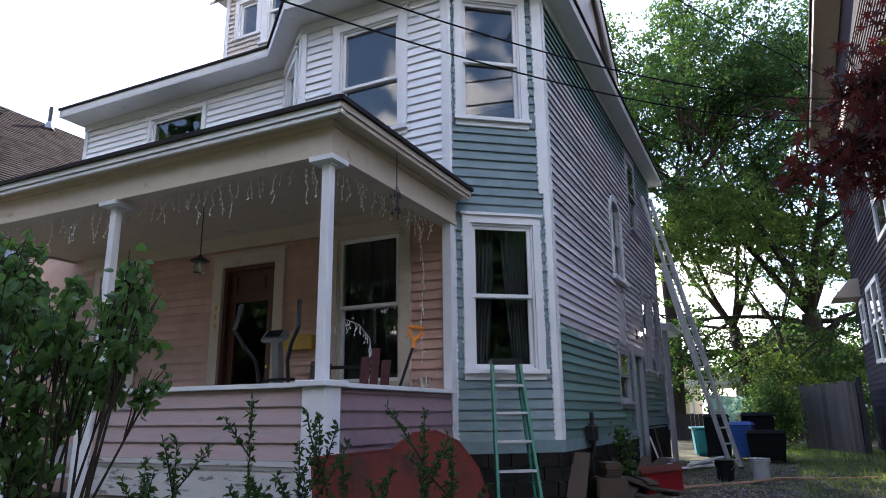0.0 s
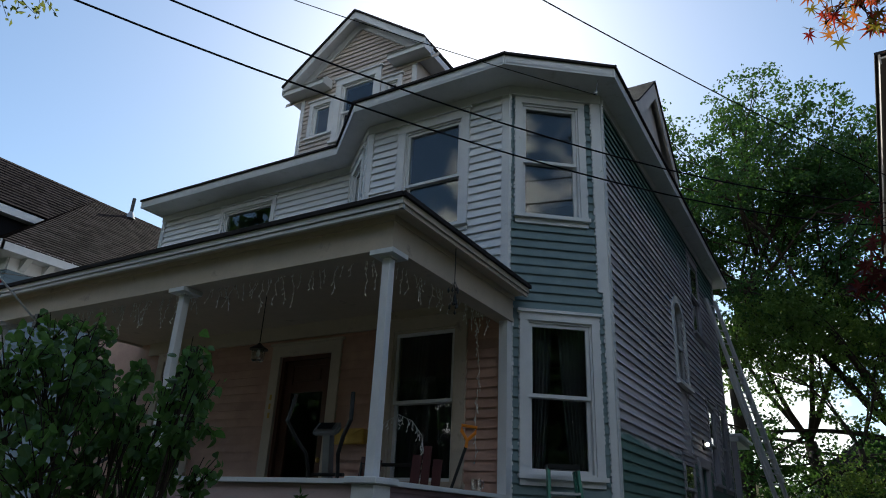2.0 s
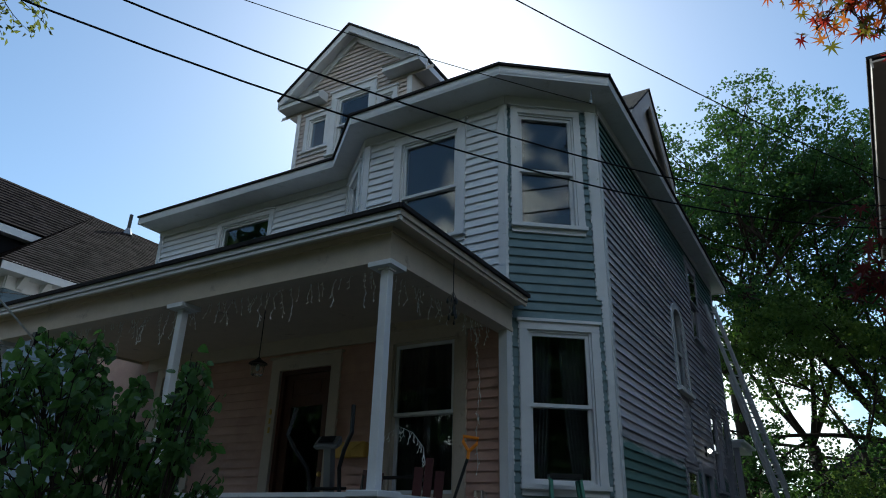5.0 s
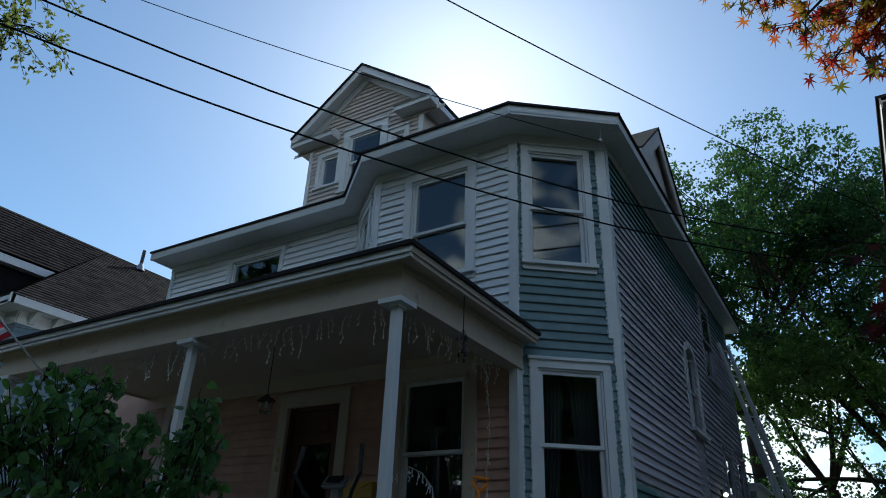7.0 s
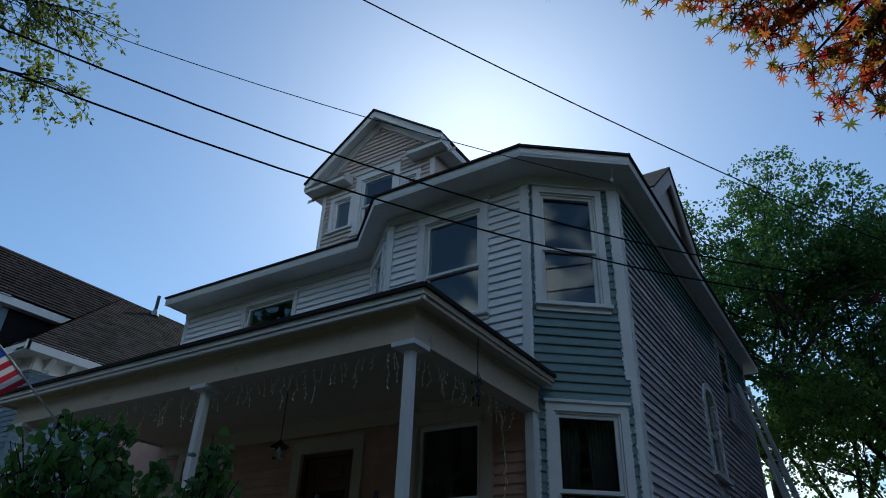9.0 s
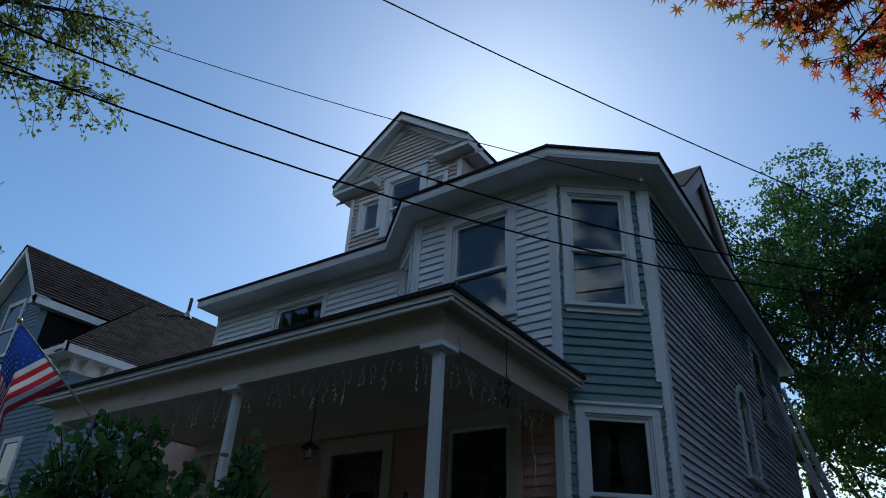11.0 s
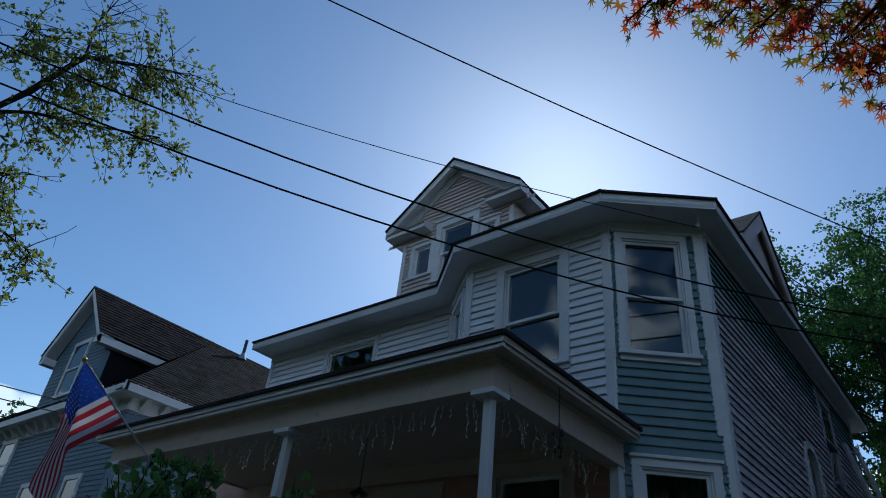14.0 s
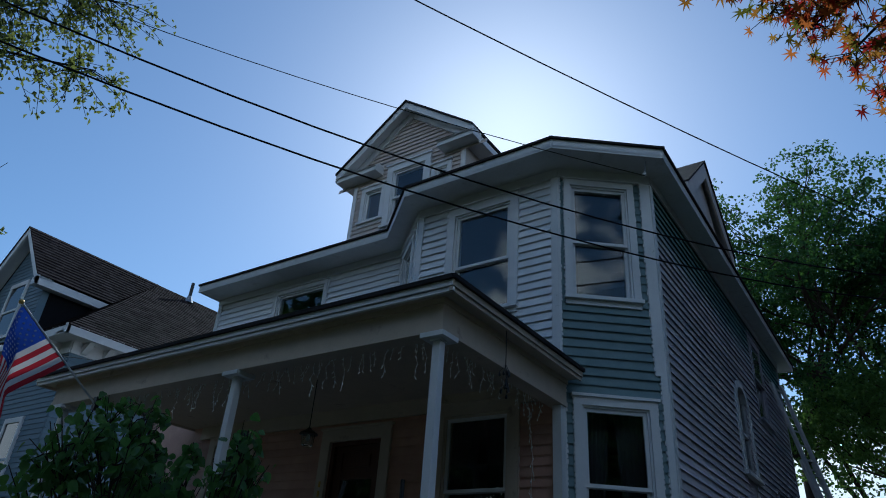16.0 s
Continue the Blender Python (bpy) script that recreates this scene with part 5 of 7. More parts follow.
lathe(bm, [(0.012, 0), (0.03, 0.015), (0.018, 0.03), (0.03, 0.045), (0.012, 0.06)], (-2.25, 7.53, 6.55), 10)
part("knob", bm, WHITE_PLASTIC, insulator)
cable("thin cable running to the blue house", (-8.8, 1.88, 3.50), (-17.5, 9.2, 6.6), 0.1, 0.008)
cable("thin cable running to the blue house", (-8.8, 1.80, 3.35), (-17.5, 9.3, 6.3), 0.1, 0.008)

# ---- flag on the porch ----
flag = empty("flag", "striped red and white flag with blue star field on pole", "flag")
tip, base = Vector((-9.03, 3.27, 4.26)), Vector((-9.05, 4.62, 3.30))
bm = bmesh.new()
tube(bm, [base, tip], 0.014, 8)
part("pole", bm, ALU, flag)
bm = bmesh.new()
bmesh.ops.create_icosphere(bm, subdivisions=2, radius=0.035, matrix=Matrix.Translation(tip))
part("finial", bm, BRASS, flag, smooth=True)
bm = bmesh.new()
box(bm, -9.09, -9.01, 4.60, 4.66, 3.22, 3.40)
part("bracket", bm, BLACK_METAL, flag)
hoist_a, hoist_b = tip.lerp(base, 0.04), tip.lerp(base, 0.60)
NU, NV = 26, 26


def flag_point(u, v):
    """u down the hoist, v out along the fly, which hangs down."""
    p = hoist_a.lerp(hoist_b, u)
    s = 1.55 * v
    reach = 0.74 * (0.08 + 0.92 * u)          # the lower edge stands out further before it falls
    out = min(s, reach) * 0.70
    drop = min(s, reach) * 0.71 + max(0.0, s - reach) * 1.05
    fold = 0.07 * math.sin(v * 8.0 + u * 5.0) * min(1, v * 3)
    return p + Vector((-0.34, -0.94, 0)) * (out + 0.4 * fold) + Vector((-0.94, 0.34, 0)) * fold + Vector((0, 0, -drop))


for s in range(13):
    verts, faces = [], []
    u0, u1 = s / 13, (s + 1) / 13
    start = 0.42 if s < 7 else 0.0
    for j in range(NV + 1):
        vv = start + (1 - start) * j / NV
        for k in range(3):
            verts.append(flag_point(u0 + (u1 - u0) * k / 2, vv))
    for j in range(NV):
        for k in (0, 1):
            faces.append((j * 3 + k, j * 3 + k + 1, j * 3 + k + 4, j * 3 + k + 3))
    raw("stripe", verts, faces, FLAG_RED if s % 2 == 0 else FLAG_WHITE, flag, smooth=True)
verts, faces = [], []
for j in range(15):
    for k in range(15):
        verts.append(flag_point(7 / 13 * k / 14, 0.42 * j / 14))
for j in range(14):
    for k in range(14):
        faces.append((j * 15 + k, j * 15 + k + 1, j * 15 + k + 16, j * 15 + k + 15))
raw("canton", verts, faces, FLAG_BLUE, flag, smooth=True)
for i in range(9):
    for j in range(6 if i % 2 == 0 else 5):
        u = 7 / 13 * (i + 1) / 10
        v = 0.42 * (j + (0.6 if i % 2 == 0 else 1.1)) / 6.2
        c = flag_point(u, v) + Vector((0.008, -0.003, 0))
        e1, e2 = (flag_point(u + 0.01, v) - flag_point(u, v)).normalized(), (flag_point(u, v + 0.01) - flag_point(u, v)).normalized()
        bm = bmesh.new()
        for side_off in (0.0, 0.014):
            ring = [bm.verts.new(c + Vector((-side_off, side_off * 0.4, 0)) + (e1 * math.cos(a) + e2 * math.sin(a)) * (0.020 if k % 2 == 0 else 0.009)) for k, a in ((k, math.pi * k / 5) for k in range(10))]
            bm.faces.new(ring)
        part("star", bm, FLAG_WHITE, flag)


# ---- neighbouring pale blue house ----
def shingle_plane(parent, a, b, c, d, rows, mat, name="shingles"):
    """Lapped shingle courses on the slope a-b (eave) to d-c (ridge)."""
    a, b, c, d = (Vector(p) for p in (a, b, c, d))
    nrm = (b - a).cross(d - a).normalized()
    if nrm.z < 0:
        nrm = -nrm
    verts, faces = [], []
    r = random.Random(rows)
    for i in range(rows):
        f0, f1 = i / rows, (i + 1.15) / rows
        p0, q0, p1, q1 = a.lerp(d, f0), b.lerp(c, f0), a.lerp(d, min(1, f1)), b.lerp(c, min(1, f1))
        wide = (q0 - p0).length
        x = 0.0
        while x < wide - 0.02:
            w = min(r.uniform(0.25, 0.42), wide - x)
            s0, s1 = x / wide, (x + w - 0.012) / wide
            lift = nrm * (0.028 + r.uniform(0, 0.008))
            k = len(verts)
            verts += [p0.lerp(q0, s0) + lift, p0.lerp(q0, s1) + lift, p1.lerp(q1, s1) + nrm * 0.004, p1.lerp(q1, s0) + nrm * 0.004, p0.lerp(q0, s0), p0.lerp(q0, s1)]
            faces += [(k, k + 1, k + 2, k + 3), (k + 4, k + 5, k + 1, k)]
            x += w
    k = len(verts)
    verts += [a, b, c, d]
    faces.append((k, k + 1, k + 2, k + 3))
    return raw(name, verts, faces, mat, parent)


nb = empty("neighbour_house", "pale blue clapboard house with a brown shingled gable roof", "house")
NX0, NX1, NY, NZ = -28.4, -18.75, 8.45, 7.15
RX, RZ = -23.84, 12.05
nf = Face((NX0, NY), (NX1, NY))
ns = Face((NX1, NY), (NX1, 22.0))
NWINS = [(-27.0, -26.0, 5.2, 6.7), (-20.9, -20.1, 3.0, 5.0), (-23.8, -22.6, 3.0, 5.0)]
bm = bmesh.new()
box(bm, NX0, NX1, NY, 22.0, 0, NZ + 0.02)
nwall = part("wall", bm, BLUE_SIDING, nb)
for k in range(48):
    z = 0.2 + k * 0.142
    for fc in (nf, ns):
        bm = bmesh.new()
        hexa(bm, [fc.at(0, 0, z), fc.at(fc.length, 0, z), fc.at(fc.length, 0.025, z), fc.at(0, 0.025, z), fc.at(0, 0, z + 0.142), fc.at(fc.length, 0, z + 0.142), fc.at(fc.length, 0.004, z + 0.142), fc.at(0, 0.004, z + 0.142)])
        part("board", bm, BLUE_SIDING, nwall)
for x0, x1, z0, z1 in NWINS:
    bm = bmesh.new()
    for a, b, c, d in ((x0 - 0.12, x0, z0, z1), (x1, x1 + 0.12, z0, z1), (x0 - 0.12, x1 + 0.12, z1, z1 + 0.14), (x0 - 0.15, x1 + 0.15, z0 - 0.1, z0)):
        nf.box(bm, a - NX0, b - NX0, 0.0, 0.07, c, d)
    wn2 = part("window", bm, TRIM, nb)
    bm = bmesh.new()
    nf.box(bm, x0 - NX0, x1 - NX0, 0.026, 0.035, z0, z1)
    part("pane", bm, material("dark_pane", (0.02, 0.025, 0.03), 0.05, vary=0.05, bump=0), wn2)
    bm = bmesh.new()
    nf.box(bm, x0 - NX0, x1 - NX0, 0.035, 0.055, (z0 + z1) / 2 - 0.03, (z0 + z1) / 2 + 0.03)
    part("sash_bar", bm, TRIM, wn2)
# cornice with brackets
for fc in (nf, ns):
    bm = bmesh.new()
    fc.box(bm, -0.55, fc.length + 0.0, 0.0, 0.5, NZ, NZ + 0.07)
    fc.box(bm, -0.58, fc.length + 0.55, 0.47, 0.55, NZ - 0.02, NZ + 0.24)
    fc.box(bm, -0.02, fc.length, 0.0, 0.05, NZ - 0.35, NZ)
    part("cornice", bm, TRIM, nb)
    n = int(fc.length / 0.62)
    for i in range(n):
        u = 0.25 + i * 0.62
        bm = bmesh.new()
        hexa(bm, [fc.at(u, 0.04, NZ - 0.32), fc.at(u + 0.16, 0.04, NZ - 0.32), fc.at(u + 0.16, 0.12, NZ - 0.30), fc.at(u, 0.12, NZ - 0.30),
                  fc.at(u, 0.04, NZ - 0.01), fc.at(u + 0.16, 0.04, NZ - 0.01), fc.at(u + 0.16, 0.40, NZ - 0.01), fc.at(u, 0.40, NZ - 0.01)])
        part("bracket", bm, TRIM, nb)
ex0, ex1, ey = NX0 - 0.55, NX1 + 0.55, NY - 0.55
SL_R = (RZ - NZ - 0.2) / (ex1 - RX)
hy = 13.2
shingle_plane(nb, (ex1, ey, NZ + 0.2), (ex1, 22.5, NZ + 0.2), (RX, 22.5, RZ), (RX, hy, RZ), 40, SHINGLE_BROWN, "roof")
shingle_plane(nb, (ex0, ey, NZ + 0.2), (ex1, ey, NZ + 0.2), (RX + 0.02, hy, RZ), (RX - 0.02, hy, RZ), 36, SHINGLE_BROWN, "roof")
shingle_plane(nb, (ex0, 22.5, NZ + 0.2), (ex0, ey, NZ + 0.2), (RX, hy, RZ), (RX, 22.5, RZ), 20, SHINGLE_BROWN, "roof")
# front gable on the roof
GH, GE = 1.85, 9.80
gfc = Face((RX - GH, NY), (RX + GH, NY))
bm = bmesh.new()
box(bm, RX - GH, RX + GH, NY, NY + 0.2, NZ, GE)
hexa(bm, [gfc.at(0, -0.2, GE), gfc.at(2 * GH, -0.2, GE), gfc.at(GH + 0.02, -0.2, RZ - 0.15), gfc.at(GH - 0.02, -0.2, RZ - 0.15), gfc.at(0, 0, GE), gfc.at(2 * GH, 0, GE), gfc.at(GH + 0.02, 0, RZ - 0.15), gfc.at(GH - 0.02, 0, RZ - 0.15)])
gw = part("gable_wall", bm, BLUE_SIDING, nb)
for k in range(33):
    z = NZ + 0.1 + k * 0.142
    hw = GH if z < GE else max(0.08, GH * (RZ - 0.2 - z) / (RZ - GE))
    bm = bmesh.new()
    hexa(bm, [gfc.at(GH - hw, 0, z), gfc.at(GH + hw, 0, z), gfc.at(GH + hw, 0.025, z), gfc.at(GH - hw, 0.025, z), gfc.at(GH - hw, 0, z + 0.142), gfc.at(GH + hw, 0, z + 0.142), gfc.at(GH + hw, 0.004, z + 0.142), gfc.at(GH - hw, 0.004, z + 0.142)])
    part("board", bm, BLUE_SIDING, gw)
# near-black cheeks: the shade under the gable eave is put into the colour
SHADED_CHEEK = material("shade_black_cheek", (0.012, 0.012, 0.015), 0.9, vary=0.2, spec=0.1)
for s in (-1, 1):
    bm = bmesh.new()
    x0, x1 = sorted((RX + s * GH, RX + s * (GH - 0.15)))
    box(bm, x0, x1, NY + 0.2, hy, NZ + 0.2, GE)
    part("gable_cheek", bm, SHADED_CHEEK, nb)
for s in (-1, 1):
    e, k = RX + s * (GH + 0.32), RX
    ez = GE - 0.10
    bm = bmesh.new()
    for lo, hi, y0, y1 in ((-0.30, 0.0, NY - 0.46, NY - 0.38), (-0.08, -0.03, NY - 0.38, NY)):
        hexa(bm, [(e, y0, ez + lo), (k, y0, RZ + lo), (k, y1, RZ + lo), (e, y1, ez + lo), (e, y0, ez + hi), (k, y0, RZ + hi), (k, y1, RZ + hi), (e, y1, ez + hi)])
    x0, x1 = sorted((e, RX + s * GH))
    box(bm, x0, x1, NY - 0.46, 12.2, ez - 0.30, ez - 0.05)
    part("rake", bm, TRIM, nb)
    shingle_plane(nb, (e, NY - 0.5, ez + 0.01), (e, hy, ez + 0.01), (k, hy, RZ + 0.01), (k, NY - 0.5, RZ + 0.01), 16, SHINGLE_BROWN, "roof")
bm = bmesh.new()
for a, b, c, d in ((-0.62, -0.5, 8.1, 9.9), (0.5, 0.62, 8.1, 9.9), (-0.62, 0.62, 9.9, 10.05), (-0.7, 0.7, 8.0, 8.1), (-0.5, 0.5, 8.95, 9.02)):
    gfc.box(bm, GH + a, GH + b, 0.0, 0.07, c, d)
gwn = part("window", bm, TRIM, nb)
bm = bmesh.new()
gfc.box(bm, GH - 0.5, GH + 0.5, 0.026, 0.035, 8.1, 9.9)
part("pane", bm, bpy.data.materials["dark_pane"], gwn)
bm = bmesh.new()
tube(bm, [(-23.5, 14.44, 11.4), (-23.5, 14.44, 12.62)], 0.07, 10)
vp = part("vent_pipe", bm, BLACK_METAL, nb)
bm = bmesh.new()
lathe(bm, [(0.20, 0), (0.08, 0.30)], (-23.5, 14.44, 11.72), 12)
part("flashing", bm, GREY_METAL, vp)

# a further house down the street
fh = empty("street_house", "pale house with brown roof further down the street", "house")
bm = bmesh.new()
box(bm, -46, -33.2, 9.5, 20, 0, 8.3)
part("wall", bm, GREY_DOOR, fh)
shingle_plane(fh, (-46.6, 8.9, 8.3), (-32.7, 8.9, 8.3), (-36, 14.5, 12.8), (-44, 14.5, 12.8), 22, SHINGLE_BROWN, "roof")
shingle_plane(fh, (-32.7, 8.9, 8.3), (-32.7, 20.5, 8.3), (-36, 16, 12.8), (-36, 14.5, 12.8), 22, SHINGLE_BROWN, "roof")
bm = bmesh.new()
box(bm, -46.7, -32.6, 8.8, 9.0, 8.05, 8.35)
box(bm, -32.75, -32.6, 9.0, 20.6, 8.05, 8.35)
part("cornice", bm, TRIM, fh)
shingle_plane(fh, (-44, 4.5, 4.9), (-32, 4.5, 4.9), (-33.5, 9.5, 6.5), (-44, 9.5, 6.5), 14, SHINGLE_BROWN, "porch_roof")
bm = bmesh.new()
box(bm, -44, -32, 4.4, 4.6, 4.55, 4.92)
box(bm, -43.9, -43.6, 4.6, 4.9, 0, 4.6)
box(bm, -32.4, -32.1, 4.6, 4.9, 0, 4.6)
box(bm, -44, -32, 4.6, 9.5, 0, 0.8)
part("porch", bm, TRIM, fh)

# ---- dark house on the other side of the drive ----
dh = empty("dark_house", "dark-stained clapboard house with beige soffits and pale windows", "house")
df = Face((2.45, 23.5), (2.45, 9.5))
bm = bmesh.new()
df.box(bm, 0, df.length, -6.0, 0, 0, 9.4)
hexa(bm, [(2.45, 9.5, 9.4), (2.45, 23.5, 9.4), (2.45, 15.3, 10.8), (2.45, 14.9, 10.8), (8.4, 9.5, 9.4), (8.4, 23.5, 9.4), (8.4, 15.3, 10.8), (8.4, 14.9, 10.8)])
dwl = part("wall", bm, BLACK_SIDING, dh)
for k in range(66):
    z = 0.1 + k * 0.14
    bm = bmesh.new()
    hexa(bm, [df.at(0, 0, z), df.at(df.length, 0, z), df.at(df.length, 0.025, z), df.at(0, 0.025, z), df.at(0, 0, z + 0.14), df.at(df.length, 0, z + 0.14), df.at(df.length, 0.004, z + 0.14), df.at(0, 0.004, z + 0.14)])
    part("board", bm, BLACK_SIDING, dwl)
for (ya, za), (yb, zb), back_set in (((23.9, 9.50), (15.1, 11.05), 0.0), ((15.1, 11.05), (9.0, 9.65), 0.50)):   # the nearer slope overhangs less
    for nm, x0, x1, lo, hi, mt in (("rake_board", 1.86, 1.90, -0.24, 0.02, BEIGE), ("soffit", 1.90, 2.45, -0.10, -0.05, BEIGE), ("roof", 1.80, 8.6, 0.02, 0.10, SHINGLE)):
        bm = bmesh.new()
        x0, x1 = x0 + back_set, x1 + (back_set if x1 < 2.0 else 0.0)
        hexa(bm, [(x0, ya, za + lo), (x1, ya, za + lo), (x1, yb, zb + lo), (x0, yb, zb + lo), (x0, ya, za + hi), (x1, ya, za + hi), (x1, yb, zb + hi), (x0, yb, zb + hi)])
        part(nm, bm, mt, dh)
bm = bmesh.new()
df.box(bm, 5.0, 8.8, 0.0, 0.35, 7.6, 7.9)
df.box(bm, 5.2, 5.5, 0.0, 0.3, 6.9, 7.6)
part("belt_hood", bm, BEIGE, dh)
for y0, y1, z0, z1 in ((19.5, 20.4, 2.35, 4.1), (18.4, 19.3, 2.3, 4.1), (15.6, 17.0, 4.8, 6.3), (21.6, 22.2, 3.0, 4.0)):
    u0, u1 = 23.5 - y1, 23.5 - y0
    bm = bmesh.new()
    for a, b, c, d in ((u0 - 0.1, u0, z0, z1), (u1, u1 + 0.1, z0, z1), (u0 - 0.1, u1 + 0.1, z1, z1 + 0.12), (u0 - 0.14, u1 + 0.14, z0 - 0.09, z0), (u0, u1, (z0 + z1) / 2 - 0.03, (z0 + z1) / 2 + 0.03)):
        df.box(bm, a, b, 0.0, 0.07, c, d)
    dwn = part("window", bm, TRIM, dh)
    bm = bmesh.new()
    df.box(bm, u0, u1, 0.026, 0.035, z0, z1)
    part("pane", bm, bpy.data.materials["dark_pane"], dwn)
bm = bmesh.new()
hexa(bm, [(1.75, 22.0, 4.25), (2.45, 22.0, 4.25), (2.45, 23.2, 4.25), (1.75, 23.2, 4.25), (2.2, 21.9, 4.75), (2.45, 21.9, 4.75), (2.45, 23.3, 4.75), (2.2, 23.3, 4.75)])
part("hood", bm, BEIGE, dh)

# ---- fence ----
fence = empty("fence", "weathered grey vertical-board fence gate", "fence")
fa, fb = Vector((0.62, 23.6, 0)), Vector((1.85, 20.6, 0))
n = 22
for i in range(n):
    p, q = fa.lerp(fb, i / n), fa.lerp(fb, (i + 0.93) / n)
    h = 1.85 + random.uniform(-0.04, 0.05)
    g = 0.03
    bm = bmesh.new()
    t3 = Vector((0.9, 0.38, 0)) * 0.011
    hexa(bm, [p - t3 + Vector((0, 0, g)), q - t3 + Vector((0, 0, g)), q + t3 + Vector((0, 0, g)), p + t3 + Vector((0, 0, g)),
              p - t3 + Vector((0, 0, h)), q - t3 + Vector((0, 0, h - 0.02)), q + t3 + Vector((0, 0, h - 0.02)), p + t3 + Vector((0, 0, h))])
    part("board", bm, FENCE_WOOD, fence)
for z in (0.45, 1.5):
    bm = bmesh.new()
    beam(bm, fa + Vector((0.06, 0.03, z)), fb + Vector((0.06, 0.03, z)), 0.05, 0.09)
    part("rail", bm, FENCE_WOOD, fence)
for p in (fa, fb):
    bm = bmesh.new()
    box(bm, p.x + 0.02, p.x + 0.14, p.y + 0.0, p.y + 0.12, 0, 1.95)
    part("post", bm, FENCE_WOOD, fence)

# ---- garage, tarpaulin and far houses behind ----
gar = empty("carport", "pale low carport with a white gable roof", "carport")
bm = bmesh.new()
hexa(bm, [(-4.6, 36, 2.4), (-0.6, 36, 2.4), (-0.6, 42, 2.4), (-4.6, 42, 2.4), (-2.7, 36, 3.3), (-2.5, 36, 3.3), (-2.5, 42, 3.3), (-2.7, 42, 3.3)])
part("roof", bm, WHITE, gar)
bm = bmesh.new()
for x in (-4.4, -0.8):
    box(bm, x - 0.06, x + 0.06, 36.1, 36.22, 0, 2.4)
    box(bm, x - 0.06, x + 0.06, 41.7, 41.82, 0, 2.4)
part("posts", bm, TRIM, gar)
tarp = bmesh.new()
tv = [[(-2.5 + 2.4 * i / 14, 29.0 + 0.10 * math.sin(i * 1.1 + k * 0.8), 0.55 + 1.25 * k / 6 - (0.10 * math.sin(math.pi * i / 14) if k == 6 else 0)) for i in range(15)] for k in range(7)]
tvv = [[tarp.verts.new(p) for p in row] for row in tv]
for k in range(6):
    for i in range(14):
        tarp.faces.new((tvv[k][i], tvv[k][i + 1], tvv[k + 1][i + 1], tvv[k + 1][i]))
tp = empty("tarpaulin_screen", "green tarpaulin strung between two posts", "tarpaulin")
part("sheet", tarp, GREEN_TARP, tp, smooth=True)
for x in (-2.52, -0.08):
    bm = bmesh.new()
    tube(bm, [(x, 29.05, 0), (x, 29.05, 1.9)], 0.035, 8)
    part("post", bm, FENCE_WOOD, tp)


def far_house(label, x0, x1, y0, y1, h, peak, mat, wins, roof_mat=None):
    o = empty("far_house", label, "house", "houses behind")
    bm = bmesh.new()
    box(bm, x0, x1, y0, y1, 0, h)
    part("wall", bm, mat, o)
    bm = bmesh.new()
    hexa(bm, [(x0 - 0.4, y0 - 0.4, h), (x1 + 0.4, y0 - 0.4, h), (x1 + 0.4, y1 + 0.4, h), (x0 - 0.4, y1 + 0.4, h),
              ((x0 + x1) / 2 - 0.5, y0 + 2, peak), ((x0 + x1) / 2 + 0.5, y0 + 2, peak), ((x0 + x1) / 2 + 0.5, y1 - 2, peak), ((x0 + x1) / 2 - 0.5, y1 - 2, peak)])
    part("roof", bm, roof_mat or SHINGLE_BROWN, o)
    for x, z, w, hh in wins:
        bm = bmesh.new()
        box(bm, x - w / 2 - 0.1, x + w / 2 + 0.1, y0 - 0.06, y0 - 0.001, z - 0.1, z + hh + 0.12)
        wi = part("window", bm, TRIM, o)
        bm = bmesh.new()
        box(bm, x - w / 2, x + w / 2, y0 - 0.075, y0 - 0.06, z, z + hh)
        part("pane", bm, bpy.data.materials["dark_pane"], wi)
    return o


far_house("cream-yellow house behind the back yard", -10.5, -5.1, 46, 54, 4.6, 6.6, YELLOW_SIDING, [(-5.9, 2.4, 0.7, 1.5), (-7.2, 2.4, 0.7, 1.5), (-5.9, 0.6, 0.7, 0.9)])
# unseen houses, added to block bright horizon gaps in the window reflections
STREET_BROWN = material("brown_stained_siding", (0.07, 0.055, 0.045), 0.9, vary=0.25, spec=0.1, scale=2)
far_house("unseen brown house added to darken window reflections", -22, -9, -38, -27, 6.4, 9.6, STREET_BROWN, [])
far_house("unseen brown house added to darken window reflections", -4, 9, -38, -27, 6.0, 9.2, STREET_BROWN, [])
far_house("unseen brown house added to darken window reflections", 14, 27, -37, -26, 6.2, 9.4, STREET_BROWN, [])
far_house("unseen brown house added to darken window reflections", -42, -26, -38, -27, 6.2, 9.6, STREET_BROWN, [])
far_house("unseen brown house added to darken the corner window's reflection", 40, 52, -38, -12, 6.4, 9.8, STREET_BROWN, [])
far_house("grey house with a brown roof behind the trees", -2.6, 5.5, 52, 60, 4.4, 7.6, GREY_DOOR, [(-0.5, 2.2, 1.0, 1.4), (2.2, 2.2, 1.0, 1.4)])
bm = bmesh.new()
for i in range(60):
    x = -5.0 + i * 0.16
    box(bm, x, x + 0.15, 30.6, 30.63, 0.0, 1.05 + 0.02 * math.sin(i * 2.1))
tagged(part("back_fence", bm, FENCE_WOOD), "low dark board fence across the back yard", "fence", kind="structure")


